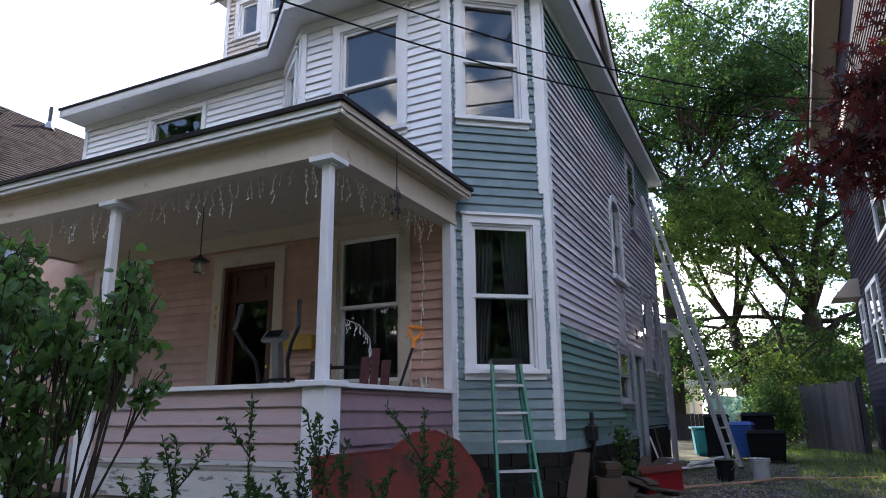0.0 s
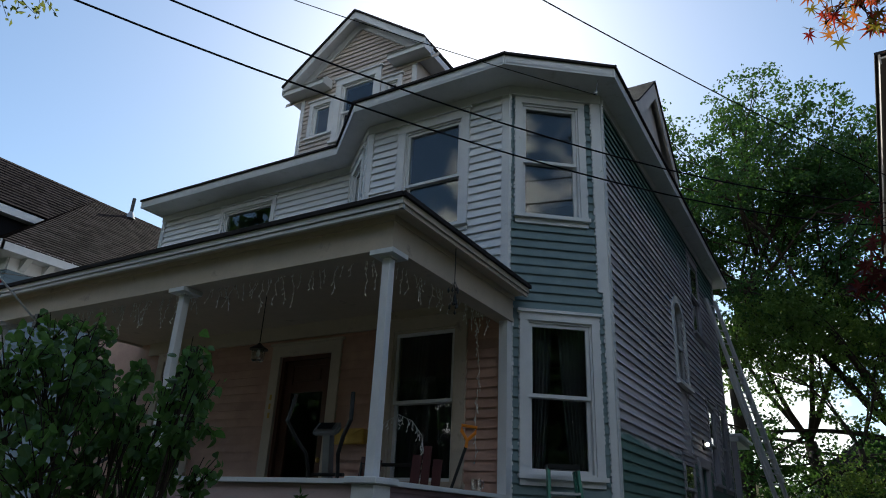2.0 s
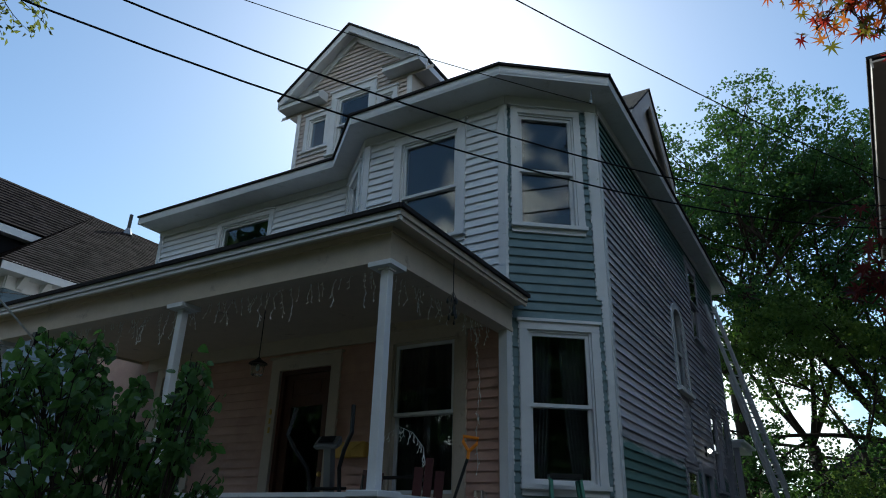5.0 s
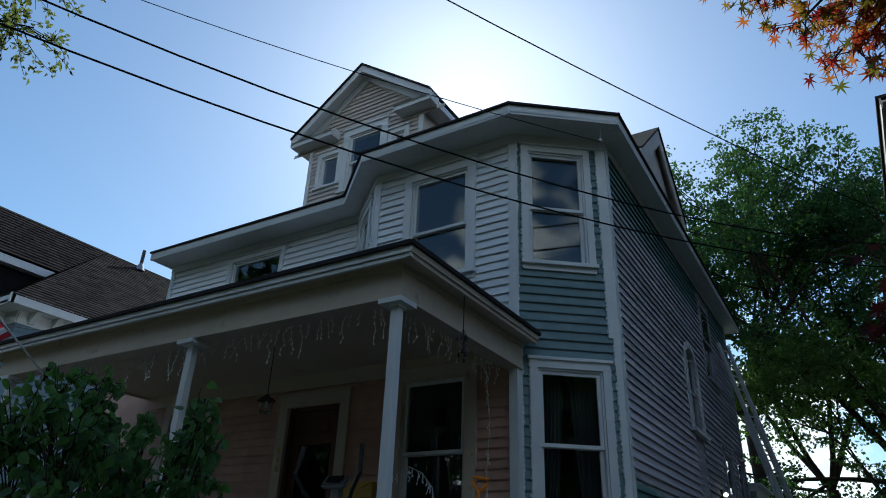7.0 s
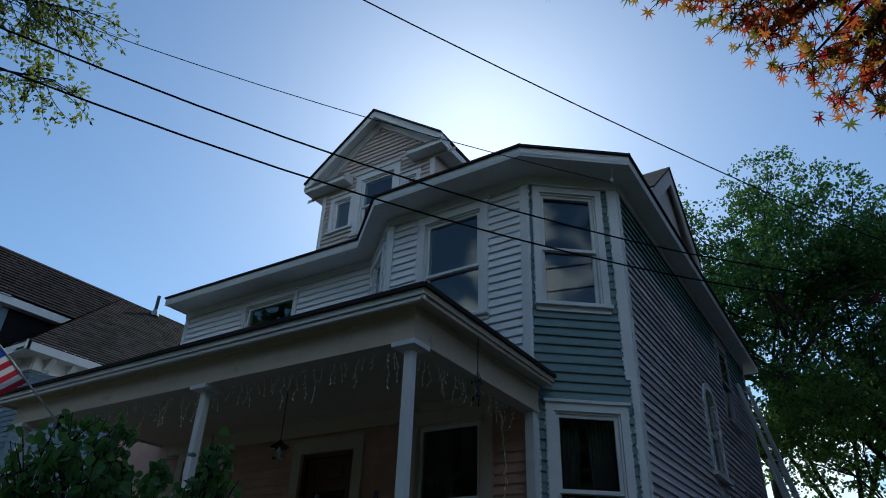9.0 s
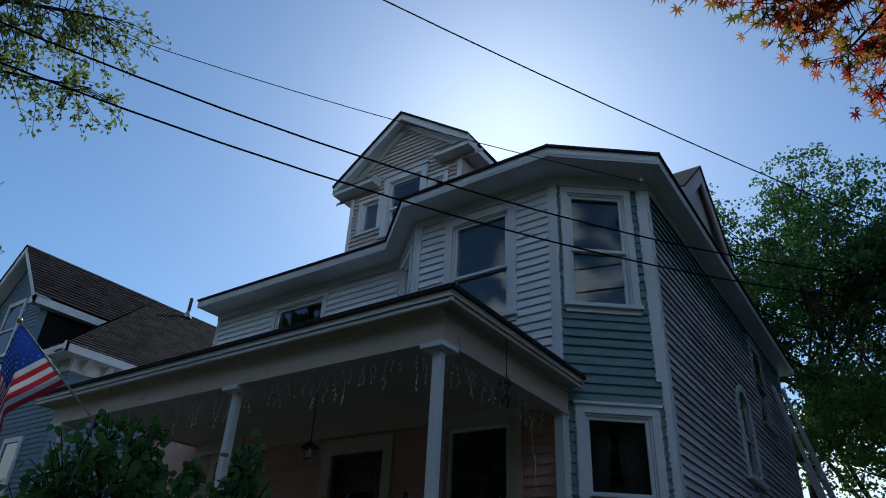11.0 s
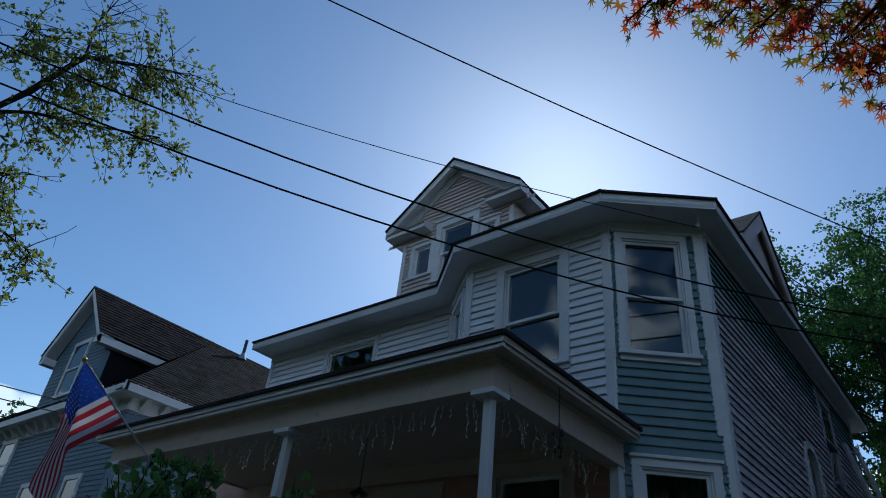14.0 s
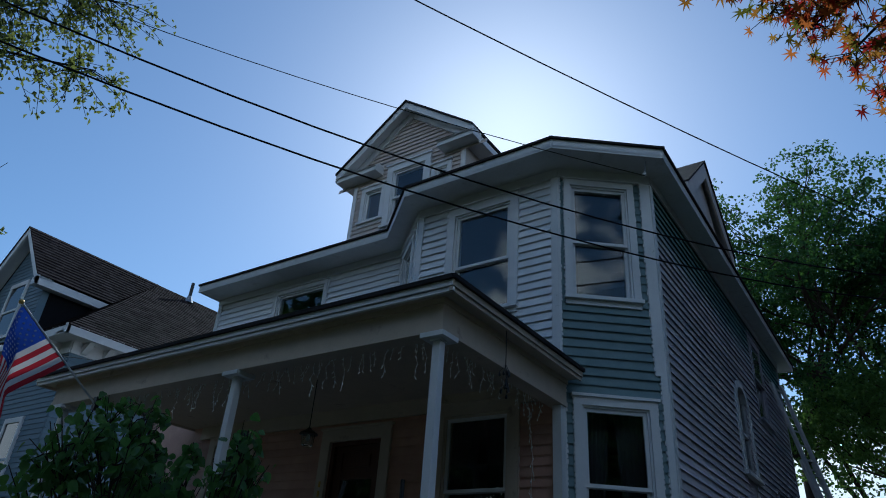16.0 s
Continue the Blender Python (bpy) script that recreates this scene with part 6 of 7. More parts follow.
# ---- plants ----
def blade_leaf(verts, faces, p, along, out, length, width, fold=0.25):
    """One leaf: four faces folded along the midrib."""
    nrm = along.cross(out)
    k = len(verts)
    verts += [p, p + along * length * 0.45 + out * width / 2 + nrm * fold * width, p + along * length * 0.5 - nrm * 0.02 * length,
              p + along * length * 0.45 - out * width / 2 + nrm * fold * width, p + along * length]
    faces += [(k, k + 2, k + 1), (k, k + 3, k + 2), (k + 1, k + 2, k + 4), (k + 2, k + 3, k + 4)]


def ovate_leaf(verts, faces, p, along, out, length, width):
    """A heart-shaped leaf, cupped along the midrib and bent at the tip."""
    nrm = along.cross(out)
    k = len(verts)
    rows = ((0.0, 0.0), (0.06, 0.62), (0.28, 1.0), (0.55, 0.82), (0.80, 0.42))
    for f, w in rows:
        m = p + along * length * f - nrm * length * 0.16 * f * f
        verts.extend((m + out * width * w / 2 + nrm * 0.10 * width * w, m, m - out * width * w / 2 + nrm * 0.10 * width * w))
    verts.append(p + along * length - nrm * length * 0.2)
    for i in range(4):
        a = k + 3 * i
        faces.extend(((a, a + 1, a + 4, a + 3), (a + 1, a + 2, a + 5, a + 4)))
    faces.extend(((k + 12, k + 13, k + 15), (k + 13, k + 14, k + 15)))


def star_leaf(verts, faces, p, along, out, size, lobes=7):
    nrm = along.cross(out)
    k = len(verts)
    verts.append(p)
    n = 0
    for i in range(lobes):
        a = (i - (lobes - 1) / 2) * 0.72
        r = size * (1.0 - 0.34 * abs(i - (lobes - 1) / 2) / ((lobes - 1) / 2))
        for da, rr in ((-0.36, 0.28 * size), (-0.10, r * 0.62), (0.0, r)):
            verts.append(p + (along * math.cos(a + da) + out * math.sin(a + da)) * rr + nrm * (-0.10 * rr))
            n += 1
    verts.append(p + (along * math.cos(2.16 + 0.36) + out * math.sin(2.16 + 0.36)) * 0.28 * size)
    n += 1
    for i in range(1, n):
        faces.append((k, k + i, k + i + 1))


def rand_dir(r):
    z = r.uniform(-1, 1)
    a = r.uniform(0, 2 * math.pi)
    s = math.sqrt(1 - z * z)
    return Vector((s * math.cos(a), s * math.sin(a), z))


def limb(bm, r, p, d, length, radius, depth, tips, spread=0.55, droop=0.0, kids=(2, 4), keep=0.72):
    pts = [p]
    for i in range(4):
        d = (d + rand_dir(r) * 0.13 + Vector((0, 0, -droop))).normalized()
        p = p + d * length / 4
        pts.append(p)
    tube(bm, pts, radius, 6 if depth < 3 else 8, radius * 0.62)
    if depth == 3:
        tips.append((pts[2], d))
        tips.append((pts[4], d))
    if depth == 2:
        tips.append((pts[3], d))
    if depth == 1:
        tips.append((pts[3], d))
    if depth == 0:
        tips.append((p, d))
        tips.append((pts[2], d))
        return
    for i in range(r.randint(*kids)):
        nd = (d + rand_dir(r) * spread).normalized()
        limb(bm, r, pts[r.choice((3, 4, 4))], nd, length * r.uniform(keep - 0.1, keep + 0.08), radius * 0.60, depth - 1, tips, spread, droop, kids, keep)


def yard_tree(x, y, h, seed, label, leaf_size=0.15, per=140, sigma=0.66, mat=None, trunk_r=0.30, lean=(0, 0, 0), fork=0.24, skirts=0, limbs=5, thin=0.6):
    r = random.Random(seed)
    t = empty("tree", label, "tree", "trees behind the houses")
    bm = bmesh.new()
    tips = []
    base = Vector((x, y, -0.1))
    top = base + Vector((lean[0], lean[1], h * fork))
    tube(bm, [base, base.lerp(top, 0.12), base.lerp(top, 0.5) + Vector((0.1, 0, 0)), top], trunk_r, 10, trunk_r * 0.75)
    for i in range(limbs):
        a = 2 * math.pi * i / limbs + r.uniform(-0.4, 0.4)
        d = Vector((math.cos(a) * 0.5, math.sin(a) * 0.5, r.uniform(0.7, 1.2))).normalized()
        limb(bm, r, top, d, h * 0.26, trunk_r * 0.36, 3, tips, 0.75, 0.0, (2, 3), 0.74)
    for i in range(skirts):
        a = 2 * math.pi * i / max(1, skirts) + r.uniform(-0.4, 0.4)
        limb(bm, r, base.lerp(top, r.uniform(0.7, 1.0)), Vector((math.cos(a), math.sin(a), r.uniform(0.0, 0.35))).normalized(), h * 0.15, trunk_r * 0.25, 2, tips, 0.7, 0.06, (2, 3), 0.74)
    part("trunk", bm, BARK, t, smooth=True)
    verts, faces = [], []
    for p, d in tips:
        # each twig end carries a few layered sprays of leaves
        level = (p.z - base.z) / h
        fill = int(per * (thin + (1.0 - thin) * min(1.0, max(0.0, (level - 0.3) / 0.45))))
        sprays = max(2, fill // 24)
        for j in range(sprays):
            c = p + rand_dir(r) * Vector((1, 1, 1)).length * 0.9 * sigma * r.random() ** 0.5
            size = sigma * r.uniform(0.45, 0.8)
            for i in range(fill // sprays):
                v = rand_dir(r) * size * r.random() ** 0.4
                q = c + Vector((v.x, v.y, v.z * 0.5 - 0.25 * v.length))
                a = (rand_dir(r) + Vector((0, 0, -0.3))).normalized()
                o = a.cross(rand_dir(r) + Vector((0, 0, 0.6))).normalized()
                blade_leaf(verts, faces, q, a, o, leaf_size * r.uniform(0.7, 1.3), leaf_size * r.uniform(0.7, 1.1))
    raw("crown", verts, faces, mat or LEAF, t)
    return t


yard_tree(1.6, 31.0, 19.5, 3, "tall leafy maple with a forked dark trunk behind the fence", skirts=5, trunk_r=0.48, fork=0.26, thin=0.85, per=112, leaf_size=0.14, sigma=0.70)
yard_tree(-0.9, 34.0, 21.0, 8, "tall leafy maple with a leaning dark trunk", skirts=5, trunk_r=0.34, lean=(-0.6, 0, 0), thin=0.8, per=108, leaf_size=0.14, sigma=0.70)
yard_tree(-3.9, 31.0, 20.5, 15, "tall leafy tree behind the painted house", trunk_r=0.32, per=155, leaf_size=0.14, sigma=0.82, limbs=9, fork=0.36, thin=0.6)
yard_tree(0.3, 28.8, 10.0, 52, "smaller sunlit tree with yellow-green leaves", trunk_r=0.14, per=72, leaf_size=0.13, sigma=0.60, fork=0.42, skirts=1, thin=1.0, mat=LEAF_LIT)
yard_tree(5.0, 35.0, 17.0, 23, "leafy tree beyond the dark house", skirts=8, trunk_r=0.30)
yard_tree(-57.0, 17.5, 18.0, 31, "distant rounded tree behind the street houses", leaf_size=0.3, per=40, trunk_r=0.3)
STREET = []
for k, (x, y) in enumerate(((-16, -19), (0, -20), (16, -18))):
    STREET.append(((x, y), yard_tree(x, y, 15.4 + 0.8 * (k % 3), 41 + k, "leafy street tree on the far side of the road", leaf_size=0.5, per=50, sigma=1.05, trunk_r=0.28, skirts=6, thin=1.0)))


# unseen copies fill the window reflections; the scaled one is added to darken an upper pane
for k, (x, y) in enumerate(((-8, -22), (8, -21), (-25, -18), (-33, -21), (-42, -18), (-52, -20), (-63, -16), (24, -15), (31, -9), (28, -20), (36, -14), (38, -3), (30, 2), (-31, -12))):
    (ox, oy), src = STREET[k % 3]
    turn = 40 + 67 * k
    copy_thing(src, Matrix.Translation((x, y, 0)) @ Matrix.Scale(1.25 if x == -31 else 1.0, 4) @ pose(0, 0, 0, 0, 0, turn) @ Matrix.Translation((-ox, -oy, 0)))


def bush(name, label, x, y, rx, ry, h, n, size, mat, seed, category="bush"):
    r = random.Random(seed)
    b = empty(name, label, category)
    bm = bmesh.new()
    for i in range(9):
        a = r.uniform(0, 6.28)
        tube(bm, [(x, y, 0), (x + rx * 0.3 * math.cos(a), y + ry * 0.3 * math.sin(a), h * 0.5), (x + rx * 0.6 * math.cos(a), y + ry * 0.6 * math.sin(a), h * 0.85)], 0.025, 5, 0.008)
    part("stems", bm, BARK, b)
    verts, faces = [], []
    lumps = [(r.uniform(-0.7, 0.7) * rx, r.uniform(-0.7, 0.7) * ry, r.uniform(0.25, 0.95) * h) for i in range(22)]
    for i in range(n):
        c = r.choice(lumps)
        q = Vector((x + c[0] + r.gauss(0, rx * 0.22), y + c[1] + r.gauss(0, ry * 0.22), max(0.05, c[2] + r.gauss(0, h * 0.14))))
        a = rand_dir(r)
        blade_leaf(verts, faces, q, a, a.cross(rand_dir(r)).normalized(), size * r.uniform(0.7, 1.3), size * r.uniform(0.5, 0.8))
    raw("leaves", verts, faces, mat, b)
    return b


bush("bush", "dense dark green bush beside the fence", -0.1, 23.2, 0.9, 0.8, 1.9, 2600, 0.11, LEAF_DARK, 71)
bush("bush", "sunlit yellow-green bush behind the yard", 0.2, 27.5, 1.6, 1.0, 3.2, 3400, 0.14, LEAF_SUNLIT, 72)
bush("bush", "overgrown bush below the dark house", 2.2, 25.0, 0.9, 0.8, 1.6, 1500, 0.11, LEAF, 73)
bush("potted_plant", "straggly plant by the foundation", -2.05, 9.9, 0.20, 0.22, 0.85, 240, 0.09, LEAF_DARK, 74, "plant")

# broad-leaved shrub before the porch: clumps of hanging heart-shaped leaves on thin stems
shrub = empty("shrub", "broad-leaved dark green shrub in front of the porch steps", "shrub")
rs = random.Random(19)
bm = bmesh.new()
CLUMPS = ((-3.13, 1.67, 1.80, 0.20), (-3.05, 1.81, 1.86, 0.14), (-3.19, 1.56, 1.67, 0.22), (-3.09, 1.75, 1.62, 0.23), (-3.20, 1.52, 1.40, 0.25), (-3.09, 1.74, 1.34, 0.25),
          (-3.01, 1.88, 1.58, 0.16), (-3.00, 1.90, 1.73, 0.09), (-2.97, 1.95, 1.36, 0.17), (-2.86, 2.10, 1.32, 0.17), (-2.93, 2.00, 1.55, 0.13), (-2.90, 2.03, 1.72, 0.06), (-2.88, 2.06, 1.45, 0.12), (-2.81, 2.16, 1.66, 0.11), (-2.77, 2.22, 1.86, 0.085),
          (-2.74, 2.26, 1.70, 0.11), (-2.76, 2.23, 1.50, 0.12), (-2.79, 2.20, 1.36, 0.13), (-2.68, 2.33, 1.27, 0.07), (-3.01, 1.89, 1.13, 0.17), (-2.91, 2.03, 1.14, 0.12), (-2.96, 1.96, 0.90, 0.16))
leaf_points = []
for cx, cy, cz, cr in CLUMPS:
    back_off = rs.uniform(-0.12, 0.12)
    c = Vector((cx * (1 + back_off), cy * (1 + back_off), 1.1 + (cz - 1.1) * (1 + back_off)))
    root = Vector((-3.0 + rs.uniform(-0.12, 0.16), 1.95 + rs.uniform(-0.12, 0.12), 0))
    root.z = ground_height(root.x, root.y) - 0.03
    mid = root.lerp(c, 0.55) + rand_dir(rs) * 0.07
    tube(bm, [root, mid, c], 0.012, 6, 0.004)
    for k in range(int(112 * cr)):
        e = c + rand_dir(rs) * cr * rs.random() ** 0.35
        j = mid.lerp(c, rs.uniform(0.5, 1.0))
        tube(bm, [j, j.lerp(e, 0.55) + Vector((0, 0, 0.02)), e], 0.004, 5, 0.002)
        for q in range(rs.randint(6, 10)):
            leaf_points.append(j.lerp(e, rs.uniform(0.45, 1.05)) + rand_dir(rs) * 0.03)
part("branching", bm, BARK, shrub)
verts, faces = [], []
for p in leaf_points:
    a = (rand_dir(rs) * 0.75 + Vector((0, 0, -0.75))).normalized()
    o = a.cross(rand_dir(rs)).normalized()
    sz = rs.uniform(0.034, 0.064)
    ovate_leaf(verts, faces, p, a, o, sz, sz * 0.78)
raw("leaves", verts, faces, LEAF_SHRUB, shrub)


def sapling(x, y, h, seed, label):
    r = random.Random(seed)
    s = empty("sapling", label, "plant", "weeds before the porch")
    g = ground_height(x, y)
    bm = bmesh.new()
    verts, faces = [], []
    tall = Vector((x + r.uniform(-0.04, 0.04), y, g + h))
    shoots = [(Vector((x, y, g - 0.02)), tall)]
    for k in range(8):
        f = r.uniform(0.2, 0.8)
        b = Vector((x, y, g)).lerp(tall, f)
        shoots.append((b, b + Vector((r.uniform(-0.24, 0.24), r.uniform(-0.1, 0.1), r.uniform(0.15, 0.32)))))
    for a, b in shoots:
        tube(bm, [a, a.lerp(b, 0.5) + rand_dir(r) * 0.012, b], 0.006, 5, 0.002)
        n = int((b - a).length / 0.010)
        for i in range(n):
            p = a.lerp(b, 0.25 + 0.75 * i / n)
            d = (rand_dir(r) + Vector((0, 0, 0.5))).normalized()
            blade_leaf(verts, faces, p, d, d.cross(rand_dir(r)).normalized(), r.uniform(0.03, 0.06), r.uniform(0.014, 0.026))
    part("stem", bm, BARK, s)
    raw("leaves", verts, faces, LEAF, s)
    return s


for k, (x, y, z) in enumerate(((-2.65, 3.0, 1.20), (-2.23, 3.08, 1.12), (-2.32, 3.0, 0.98), (-1.79, 3.35, 1.14), (-1.64, 3.43, 0.86), (-1.95, 3.2, 0.78), (-2.95, 2.75, 1.0), (-2.55, 2.9, 0.8), (-3.0, 2.6, 0.9), (-2.1, 3.1, 0.85))):
    sapling(x, y, z - ground_height(x, y), 90 + k, "thin upright weed with small green leaves")

# grass and weeds on the drive
rg = random.Random(33)
verts, faces = [], []
for i in range(9000):
    x, y = rg.uniform(-1.2, 2.4), rg.uniform(9.5, 26)
    if x < 0.2 and y < 17 and rg.random() < 0.85:
        continue
    g = ground_height(x, y)
    h = rg.uniform(0.03, 0.12)
    a = rg.uniform(0, 6.28)
    p = Vector((x, y, g - 0.005))
    w = Vector((math.cos(a), math.sin(a), 0)) * 0.008
    k = len(verts)
    verts += [p - w, p + w, p + Vector((math.sin(a) * h * 0.5, math.cos(a) * h * 0.5, h))]
    faces.append((k, k + 1, k + 2))
tagged(raw("grass", verts, faces, GRASS), "sparse grass and weeds on the drive", "grass", kind="stuff")
verts, faces = [], []
for i in range(5000):
    x, y = rg.uniform(-2.2, 1.2), rg.uniform(8.5, 17)
    g = ground_height(x, y)
    s = rg.uniform(0.008, 0.03)
    k = len(verts)
    for dx, dy, dz in ((-1, -0.6, 0), (1, -0.8, 0), (0.7, 1, 0), (-0.8, 0.7, 0), (rg.uniform(-0.4, 0.4), rg.uniform(-0.4, 0.4), 0.8)):
        verts.append((x + dx * s, y + dy * s, g + dz * s))
    faces += [(k, k + 1, k + 4), (k + 1, k + 2, k + 4), (k + 2, k + 3, k + 4), (k + 3, k, k + 4)]
tagged(raw("gravel", verts, faces, material("gravel_stone", (0.13, 0.12, 0.11), 0.9, vary=0.4, island=0.9)), "loose gravel and chips on the drive", "gravel", kind="stuff")

# Japanese maple, its boughs hanging into view from beside the camera
jm = empty("japanese_maple", "Japanese maple with red, orange and green star leaves", "tree")
rj = random.Random(27)
bm = bmesh.new()
trunk_at = Vector((2.3, 0.9, ground_height(2.3, 0.9) - 0.05))
crotch = Vector((2.1, 1.3, 1.9))
tube(bm, [trunk_at, Vector((2.25, 1.0, 0.7)), crotch], 0.10, 10, 0.07)
verts, faces = [], []
verts2, faces2 = [], []
BOUGHS = [((0.50, 2.45, 2.30), 1.0), ((0.42, 2.5, 2.00), 1.0), ((0.36, 2.45, 1.80), 0.8), ((0.26, 2.45, 2.10), 0.8), ((0.16, 2.4, 1.85), 0.5), ((0.75, 2.2, 2.4), 1.0),
          ((0.62, 2.3, 2.2), 1.2), ((0.55, 2.4, 2.15), 1.2), ((0.48, 2.4, 1.75), 0.8), ((0.38, 2.4, 2.12), 1.3), ((0.30, 2.45, 1.95), 1.0), ((0.50, 2.35, 1.95), 1.2), ((0.22, 2.45, 1.9), 0.6), ((0.10, 2.42, 1.83), 0.35)]
# the underside of the bright upper boughs: bearing left of +y, elevation, fullness
for bearing, rise, full in ((30, 54.5, 0.15), (26, 53.3, 0.2), (22.5, 51.8, 0.5), (19.5, 52.0, 0.6), (16.5, 52.6, 0.5), (13.5, 51.2, 0.8), (10.5, 49.6, 1.0), (7.5, 48.3, 1.0),
                            (4.8, 46.8, 1.0), (2.5, 44.6, 1.0), (0.4, 42.4, 1.0), (-1.5, 39.6, 0.9), (-3.6, 36.6, 0.5), (-6.0, 37.2, 1.0), (-8.5, 36.0, 1.1), (-11.0, 33.5, 1.2), (-13.5, 32.5, 1.2)):
    for layer in range(5):
        az, el = radians(bearing - 0.9 * layer + rj.uniform(-1.0, 1.0)), radians(rise + 3.3 * layer + rj.uniform(-0.6, 0.6))
        d = rj.uniform(2.55, 3.0)
        BOUGHS.append(((-d * math.sin(az) * math.cos(el), d * math.cos(az) * math.cos(el), 1.1 + d * math.sin(el)), full * (0.75 if layer == 0 else 1.0)))
for (bx, by, bz), dens in BOUGHS:
    tipp = Vector((bx, by, bz))
    start = crotch + Vector((0, 0, max(0.0, min(1.7, bz - 2.0))))
    mid = start.lerp(tipp, 0.55) + Vector((0, 0, 0.22 if bz < 2.45 else 0.42))
    tube(bm, [start, mid, tipp.lerp(mid, 0.25) + Vector((0, 0, 0.03)), tipp], 0.018, 6, 0.003)
    for k in range(int((74 if bz < 2.45 else 62) * dens)):
        f = min(1.0, abs(rj.gauss(0, 0.28 if bz < 2.45 else 0.12)))
        c = tipp.lerp(mid, f * 0.5)
        spread = (0.03 + 0.085 * min(1.0, dens)) if bz < 2.45 else 0.03 + 0.05 * min(1.0, dens)
        p = c + rand_dir(rj) * spread * 1.9 * rj.random() ** 0.6
        a = (rand_dir(rj) * 0.8 + Vector((-0.4, 0.1, -0.7))).normalized()
        o = a.cross(rand_dir(rj)).normalized()
        # leaves below about 2.45 m take the shade-coloured set
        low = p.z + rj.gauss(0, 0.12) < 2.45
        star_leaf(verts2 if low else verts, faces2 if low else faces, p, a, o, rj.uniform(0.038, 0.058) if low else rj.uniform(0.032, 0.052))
        if k % 2 == 0:
            tube(bm, [c, p], 0.0022, 4, 0.001)
tube(bm, [crotch, Vector((2.2, 1.2, 2.8)), Vector((2.0, 1.3, 3.8))], 0.06, 8, 0.03)
part("trunk", bm, BARK, jm, smooth=True)
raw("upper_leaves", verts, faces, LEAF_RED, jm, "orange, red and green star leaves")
raw("lower_leaves", verts2, faces2, LEAF_SHADED_RED, jm, "red star leaves coloured dark maroon as if in shade")

# street tree whose limb reaches over the wires
st = empty("street_tree", "street tree with sparse young leaves and bare twigs", "tree")
rt = random.Random(61)
bm = bmesh.new()
tr0 = Vector((-9.4, -2.2, ground_height(-9.4, -2.2) - 0.05))
tr1 = Vector((-8.9, -1.6, 3.6))
tube(bm, [tr0, tr0.lerp(tr1, 0.5), tr1, Vector((-8.8, -1.4, 7.5))], 0.26, 10, 0.12)
twigs = []
main = [tr1 + Vector((0, 0, 0.6)), Vector((-6.98, 0.56, 5.22)), Vector((-6.94, 0.9, 5.95)), Vector((-6.90, 1.18, 6.75)), Vector((-6.80, 1.68, 7.02)), Vector((-6.66, 2.10, 7.20))]
tube(bm, main, 0.055, 8, 0.012)
second = [Vector((-6.96, 0.70, 5.50)), Vector((-6.92, 1.0, 5.72)), Vector((-6.80, 1.7, 6.0)), Vector((-6.6, 2.2, 6.15))]
tube(bm, second, 0.025, 6, 0.006)
third = [Vector((-6.90, 1.18, 6.75)), Vector((-6.93, 1.12, 7.3)), Vector((-6.9, 1.2, 7.9))]
tube(bm, third, 0.016, 6, 0.005)
low1 = [tr1 + Vector((0, 0, 0.2)), Vector((-7.3, 0.3, 4.6)), Vector((-6.95, 1.1, 4.45)), Vector((-6.8, 1.6, 4.25))]
tube(bm, low1, 0.03, 6, 0.006)
low2 = [tr1, Vector((-7.4, 0.5, 4.0)), Vector((-6.95, 1.05, 3.75)), Vector((-6.88, 1.35, 3.5))]
tube(bm, low2, 0.022, 6, 0.005)
low0 = [tr1 + Vector((0, 0, 0.4)), Vector((-7.25, 0.4, 5.0)), Vector((-7.0, 0.8, 4.9)), Vector((-6.9, 1.15, 4.95))]
tube(bm, low0, 0.03, 6, 0.006)
verts, faces = [], []


def twig_run(path, n, leafy, length, droop):
    for i in range(n):
        j = rt.randrange(max(1, len(path) - 3), len(path)) if len(path) > 3 else rt.randrange(1, len(path))
        s = path[j - 1].lerp(path[j], rt.random())
        d = (rand_dir(rt) + Vector((0.25, 0.5, -droop))).normalized()
        pts = [s]
        for k in range(5):
            d = (d + rand_dir(rt) * 0.28 + Vector((0, 0, -droop * 0.12))).normalized()
            pts.append(pts[-1] + d * length / 5 * rt.uniform(0.7, 1.2))
        tube(bm, pts, 0.006, 5, 0.0025)
        for q in (pts[2], pts[3]):
            e = q + rand_dir(rt) * length * 0.25
            tube(bm, [q, e], 0.003, 4, 0.0015)
            pts.append(e)
        if rt.random() < leafy:
            for q in pts[2:]:
                for k in range(rt.randint(2, 6)):
                    p = q + rand_dir(rt) * rt.uniform(0.01, 0.07)
                    a = rand_dir(rt)
                    blade_leaf(verts, faces, p, a, a.cross(rand_dir(rt)).normalized(), rt.uniform(0.045, 0.085), rt.uniform(0.03, 0.055))


twig_run(main, 84, 0.85, 0.75, 0.35)
twig_run(second, 46, 0.85, 0.65, 0.5)
twig_run(third, 20, 0.1, 0.6, -0.3)
twig_run([Vector((-7.6, -0.2, 5.6)), Vector((-7.1, 0.5, 6.3)), Vector((-7.0, 0.7, 6.9))], 40, 0.9, 0.6, 0.2)
twig_run(low0, 50, 0.85, 0.6, 0.4)
twig_run(low1, 50, 0.7, 0.55, 0.4)
twig_run(low2, 26, 0.5, 0.5, 0.3)
part("branchwork", bm, BARK, st)
raw("leaves", verts, faces, LEAF_OLIVE, st)

# ---- lapped siding, board by board ----
PITCH = 0.1215
blk = lambda w, t: (w[0] - t, w[1] + t, w[2] - 0.12, w[3] + t)
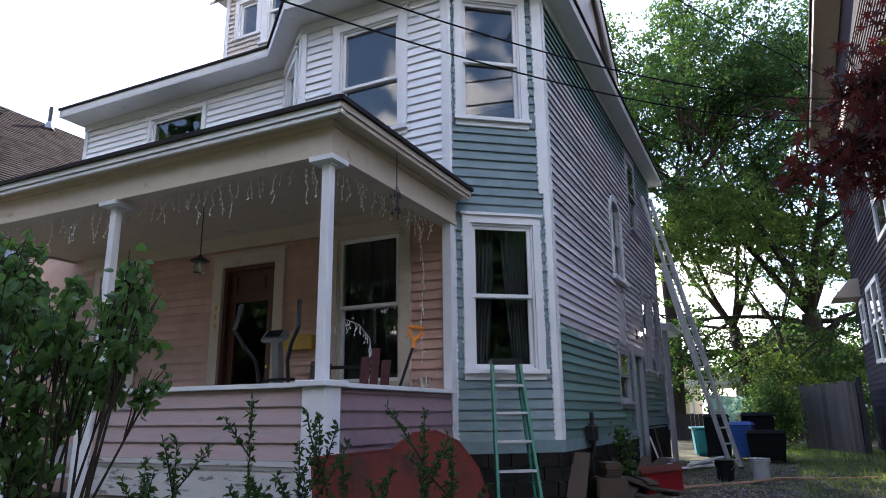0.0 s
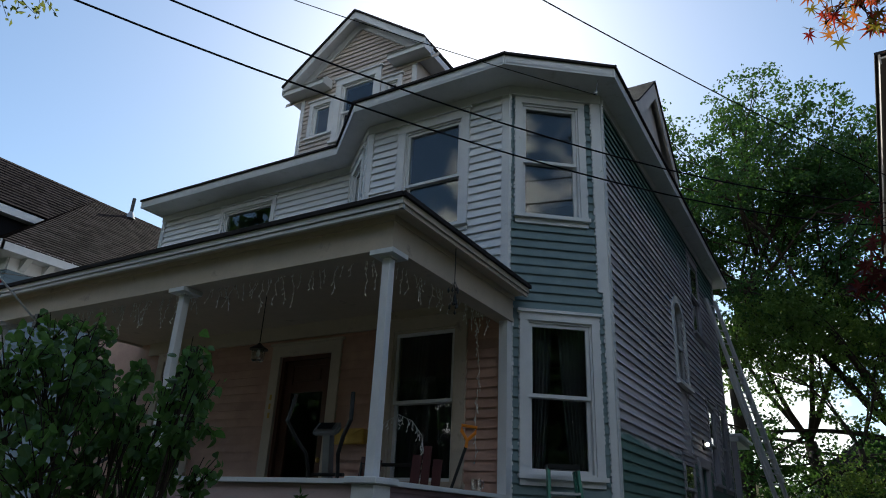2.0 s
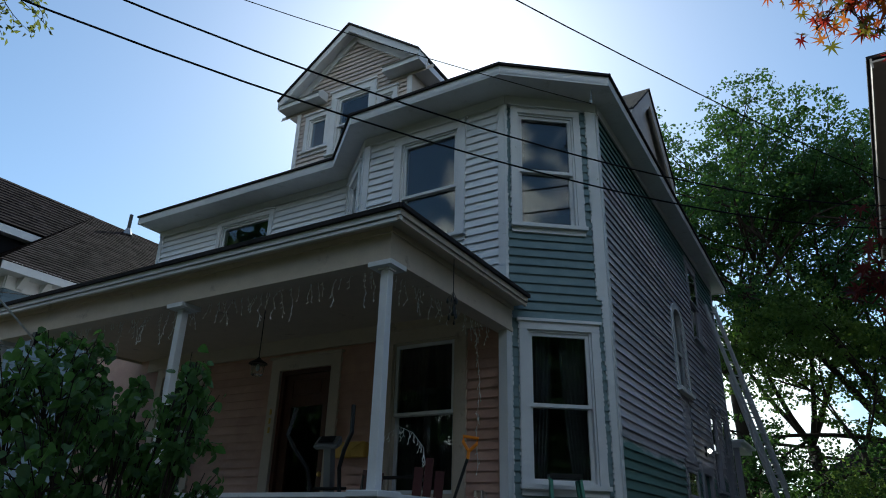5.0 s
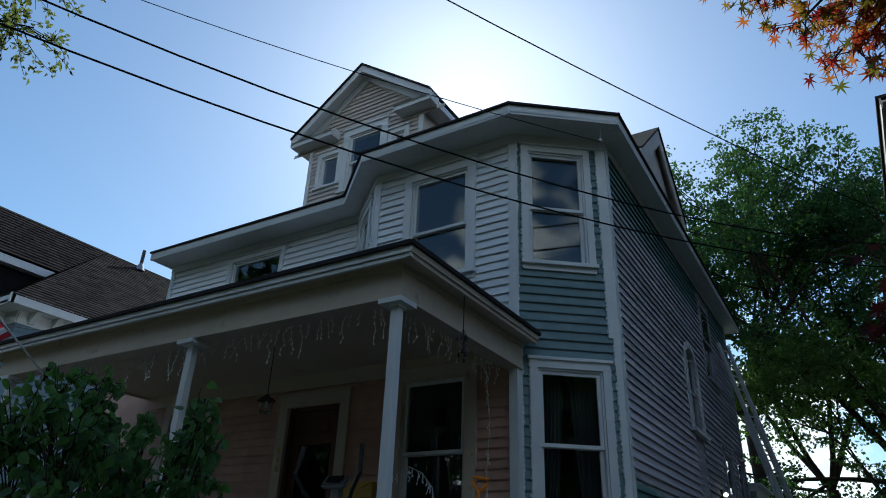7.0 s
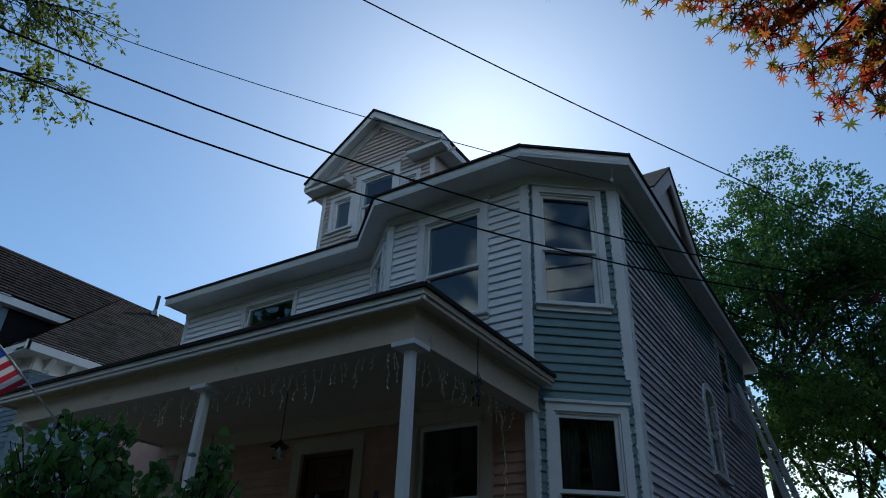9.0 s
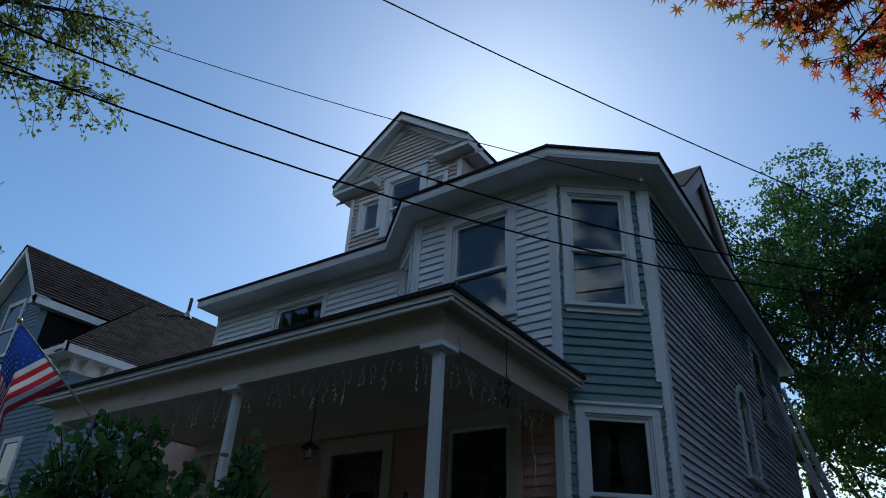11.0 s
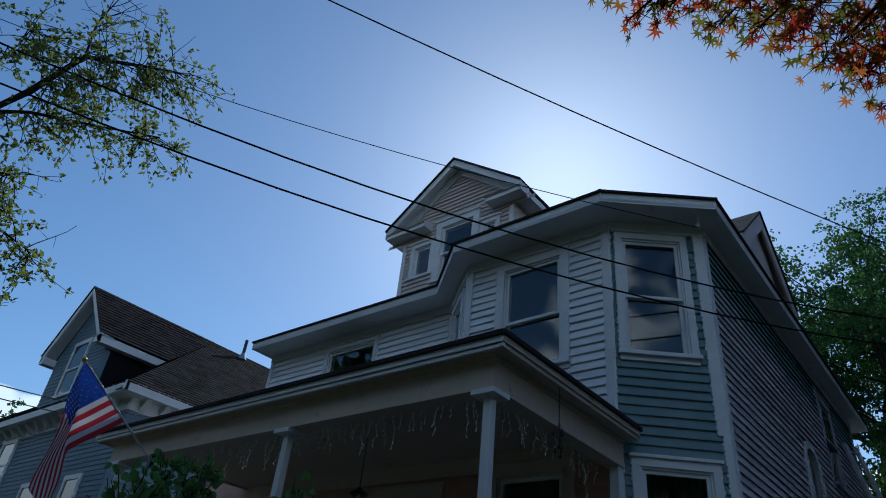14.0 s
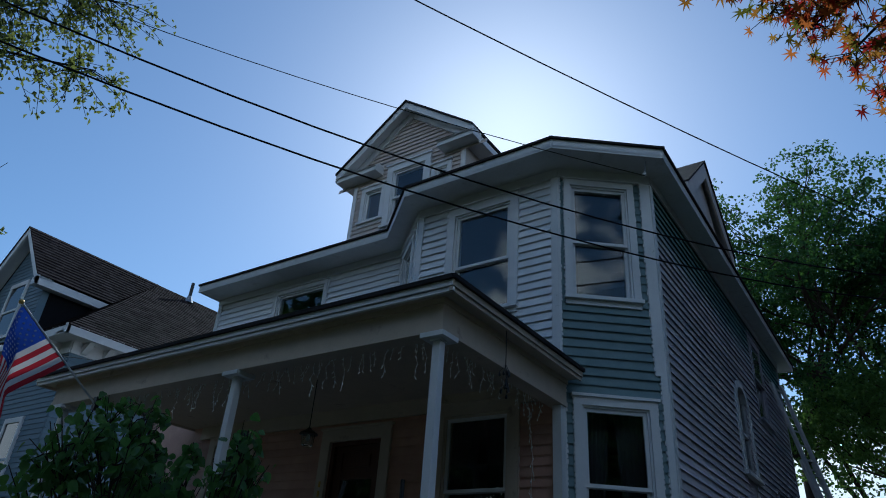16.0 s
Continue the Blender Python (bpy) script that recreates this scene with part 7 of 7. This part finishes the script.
clapboards(bpy.data.objects["wall_corner_bay"], chamfer, 0.80, Z_TOP - 0.14, PITCH, GREEN, [blk(W1, 0.10), blk(W2, 0.095), (1.17, 1.24, 3.9, 7.0)], 0.010, 1.235)
clapboards(bpy.data.objects["wall_porch"], front, 0.80, 3.515, PITCH, PINK, [blk(PW, 0.165), (DOOR[0] - 0.17, DOOR[1] + 0.17, 0, 3.42), blk(LW, 0.15)], fx(-10.4), fx(-3.53))
clapboards(bpy.data.objects["wall_bay_front"], bay, 4.1, Z_TOP - 0.14, PITCH, WHITE_BOARD, [blk(BW, 0.135)], 0.10, 2.36)
clapboards(bpy.data.objects["wall_bay_return"], ret, 4.1, Z_TOP - 0.14, PITCH, WHITE_BOARD, [blk(RW, 0.12)], 0.06, 1.28)
clapboards(bpy.data.objects["wall_upper_front"], upper, 4.1, Z_TOP - 0.14, PITCH, WHITE_BOARD, [blk(UW, 0.09)], 0.10)
clapboards(wall_side, side, 0.80, Z_TOP - 0.14, 0.119, SIDE,
           [(ARCH[0] - 0.09, ARCH[1] + 0.09, ARCH[2] - 0.07, cz), (cu - cw * 0.8, cu + cw * 0.8, cz, ARCH[3] + 0.08), blk(SU, 0.09), blk(SL, 0.08),
            (SD[0] - 0.16, SD[1] + 0.16, 0, 2.34), blk(SR, 0.10), blk(SR2, 0.10)], 0.075, 8.63, out=0.006)
clapboards(wall_hf, half_f, 0.74, 1.34, 0.15, PINK_WORN)
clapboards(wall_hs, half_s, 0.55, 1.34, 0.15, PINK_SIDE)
clapboards(wall_hl, half_l, 0.74, 1.34, 0.15, PINK_WORN)
clapboards(dormer, dface, 7.6, 10.8, 0.105, DORMER_PAINT, [blk(DWIN, 0.155), blk(DL, 0.10), blk(DR, 0.10)],
           slope=lambda z: (0.10, 2.90) if z < 9.5 else (1.5 - (DA - z) / RISE + 0.12, 1.5 + (DA - z) / RISE - 0.12))

# ragged brushed paint along the corner boards and casings of the angled wall
re_ = random.Random(77)
verts, faces = [], []


def ragged(face, u, sgn, z0, z1, pitch, depth=0.033):
    z = z0
    while z < z1 - 0.02:
        for k in range(2):
            w = sgn * re_.uniform(0.003, 0.020)
            a, b = z + pitch * (0.5 * k + re_.uniform(0.0, 0.10)), z + pitch * (0.5 * k + re_.uniform(0.34, 0.52))
            i = len(verts)
            for d in (0.006, depth + re_.uniform(0, 0.003)):
                for uu, zz in ((u - sgn * 0.004, a), (u + w, a + 0.006), (u + w * re_.uniform(0.5, 1.0), b), (u - sgn * 0.004, b + 0.004)):
                    verts.append(Vector(face.at(uu, d, zz)))
            faces.extend([(i + 4, i + 5, i + 6, i + 7), (i, i + 1, i + 5, i + 4), (i + 1, i + 2, i + 6, i + 5), (i + 2, i + 3, i + 7, i + 6)])
        z += pitch


for u, sgn, lo, hi in ((0.043, 1, 0.80, 3.74), (1.235, -1, 0.80, 3.9), (0.010, 1, 3.9, Z_TOP - 0.16), (1.175, -1, 3.9, Z_TOP - 0.16)):
    ragged(chamfer, u, sgn, lo, hi, PITCH)
for win, cas in ((W1, 0.10), (W2, 0.095)):
    ragged(chamfer, win[0] - cas, -1, win[2], win[3] + cas, PITCH, 0.036)
    ragged(chamfer, win[1] + cas, 1, win[2], win[3] + cas, PITCH, 0.036)
raw("brushed_edge", verts, faces, TRIM, trim, "ragged white brush marks lapping onto the siding")
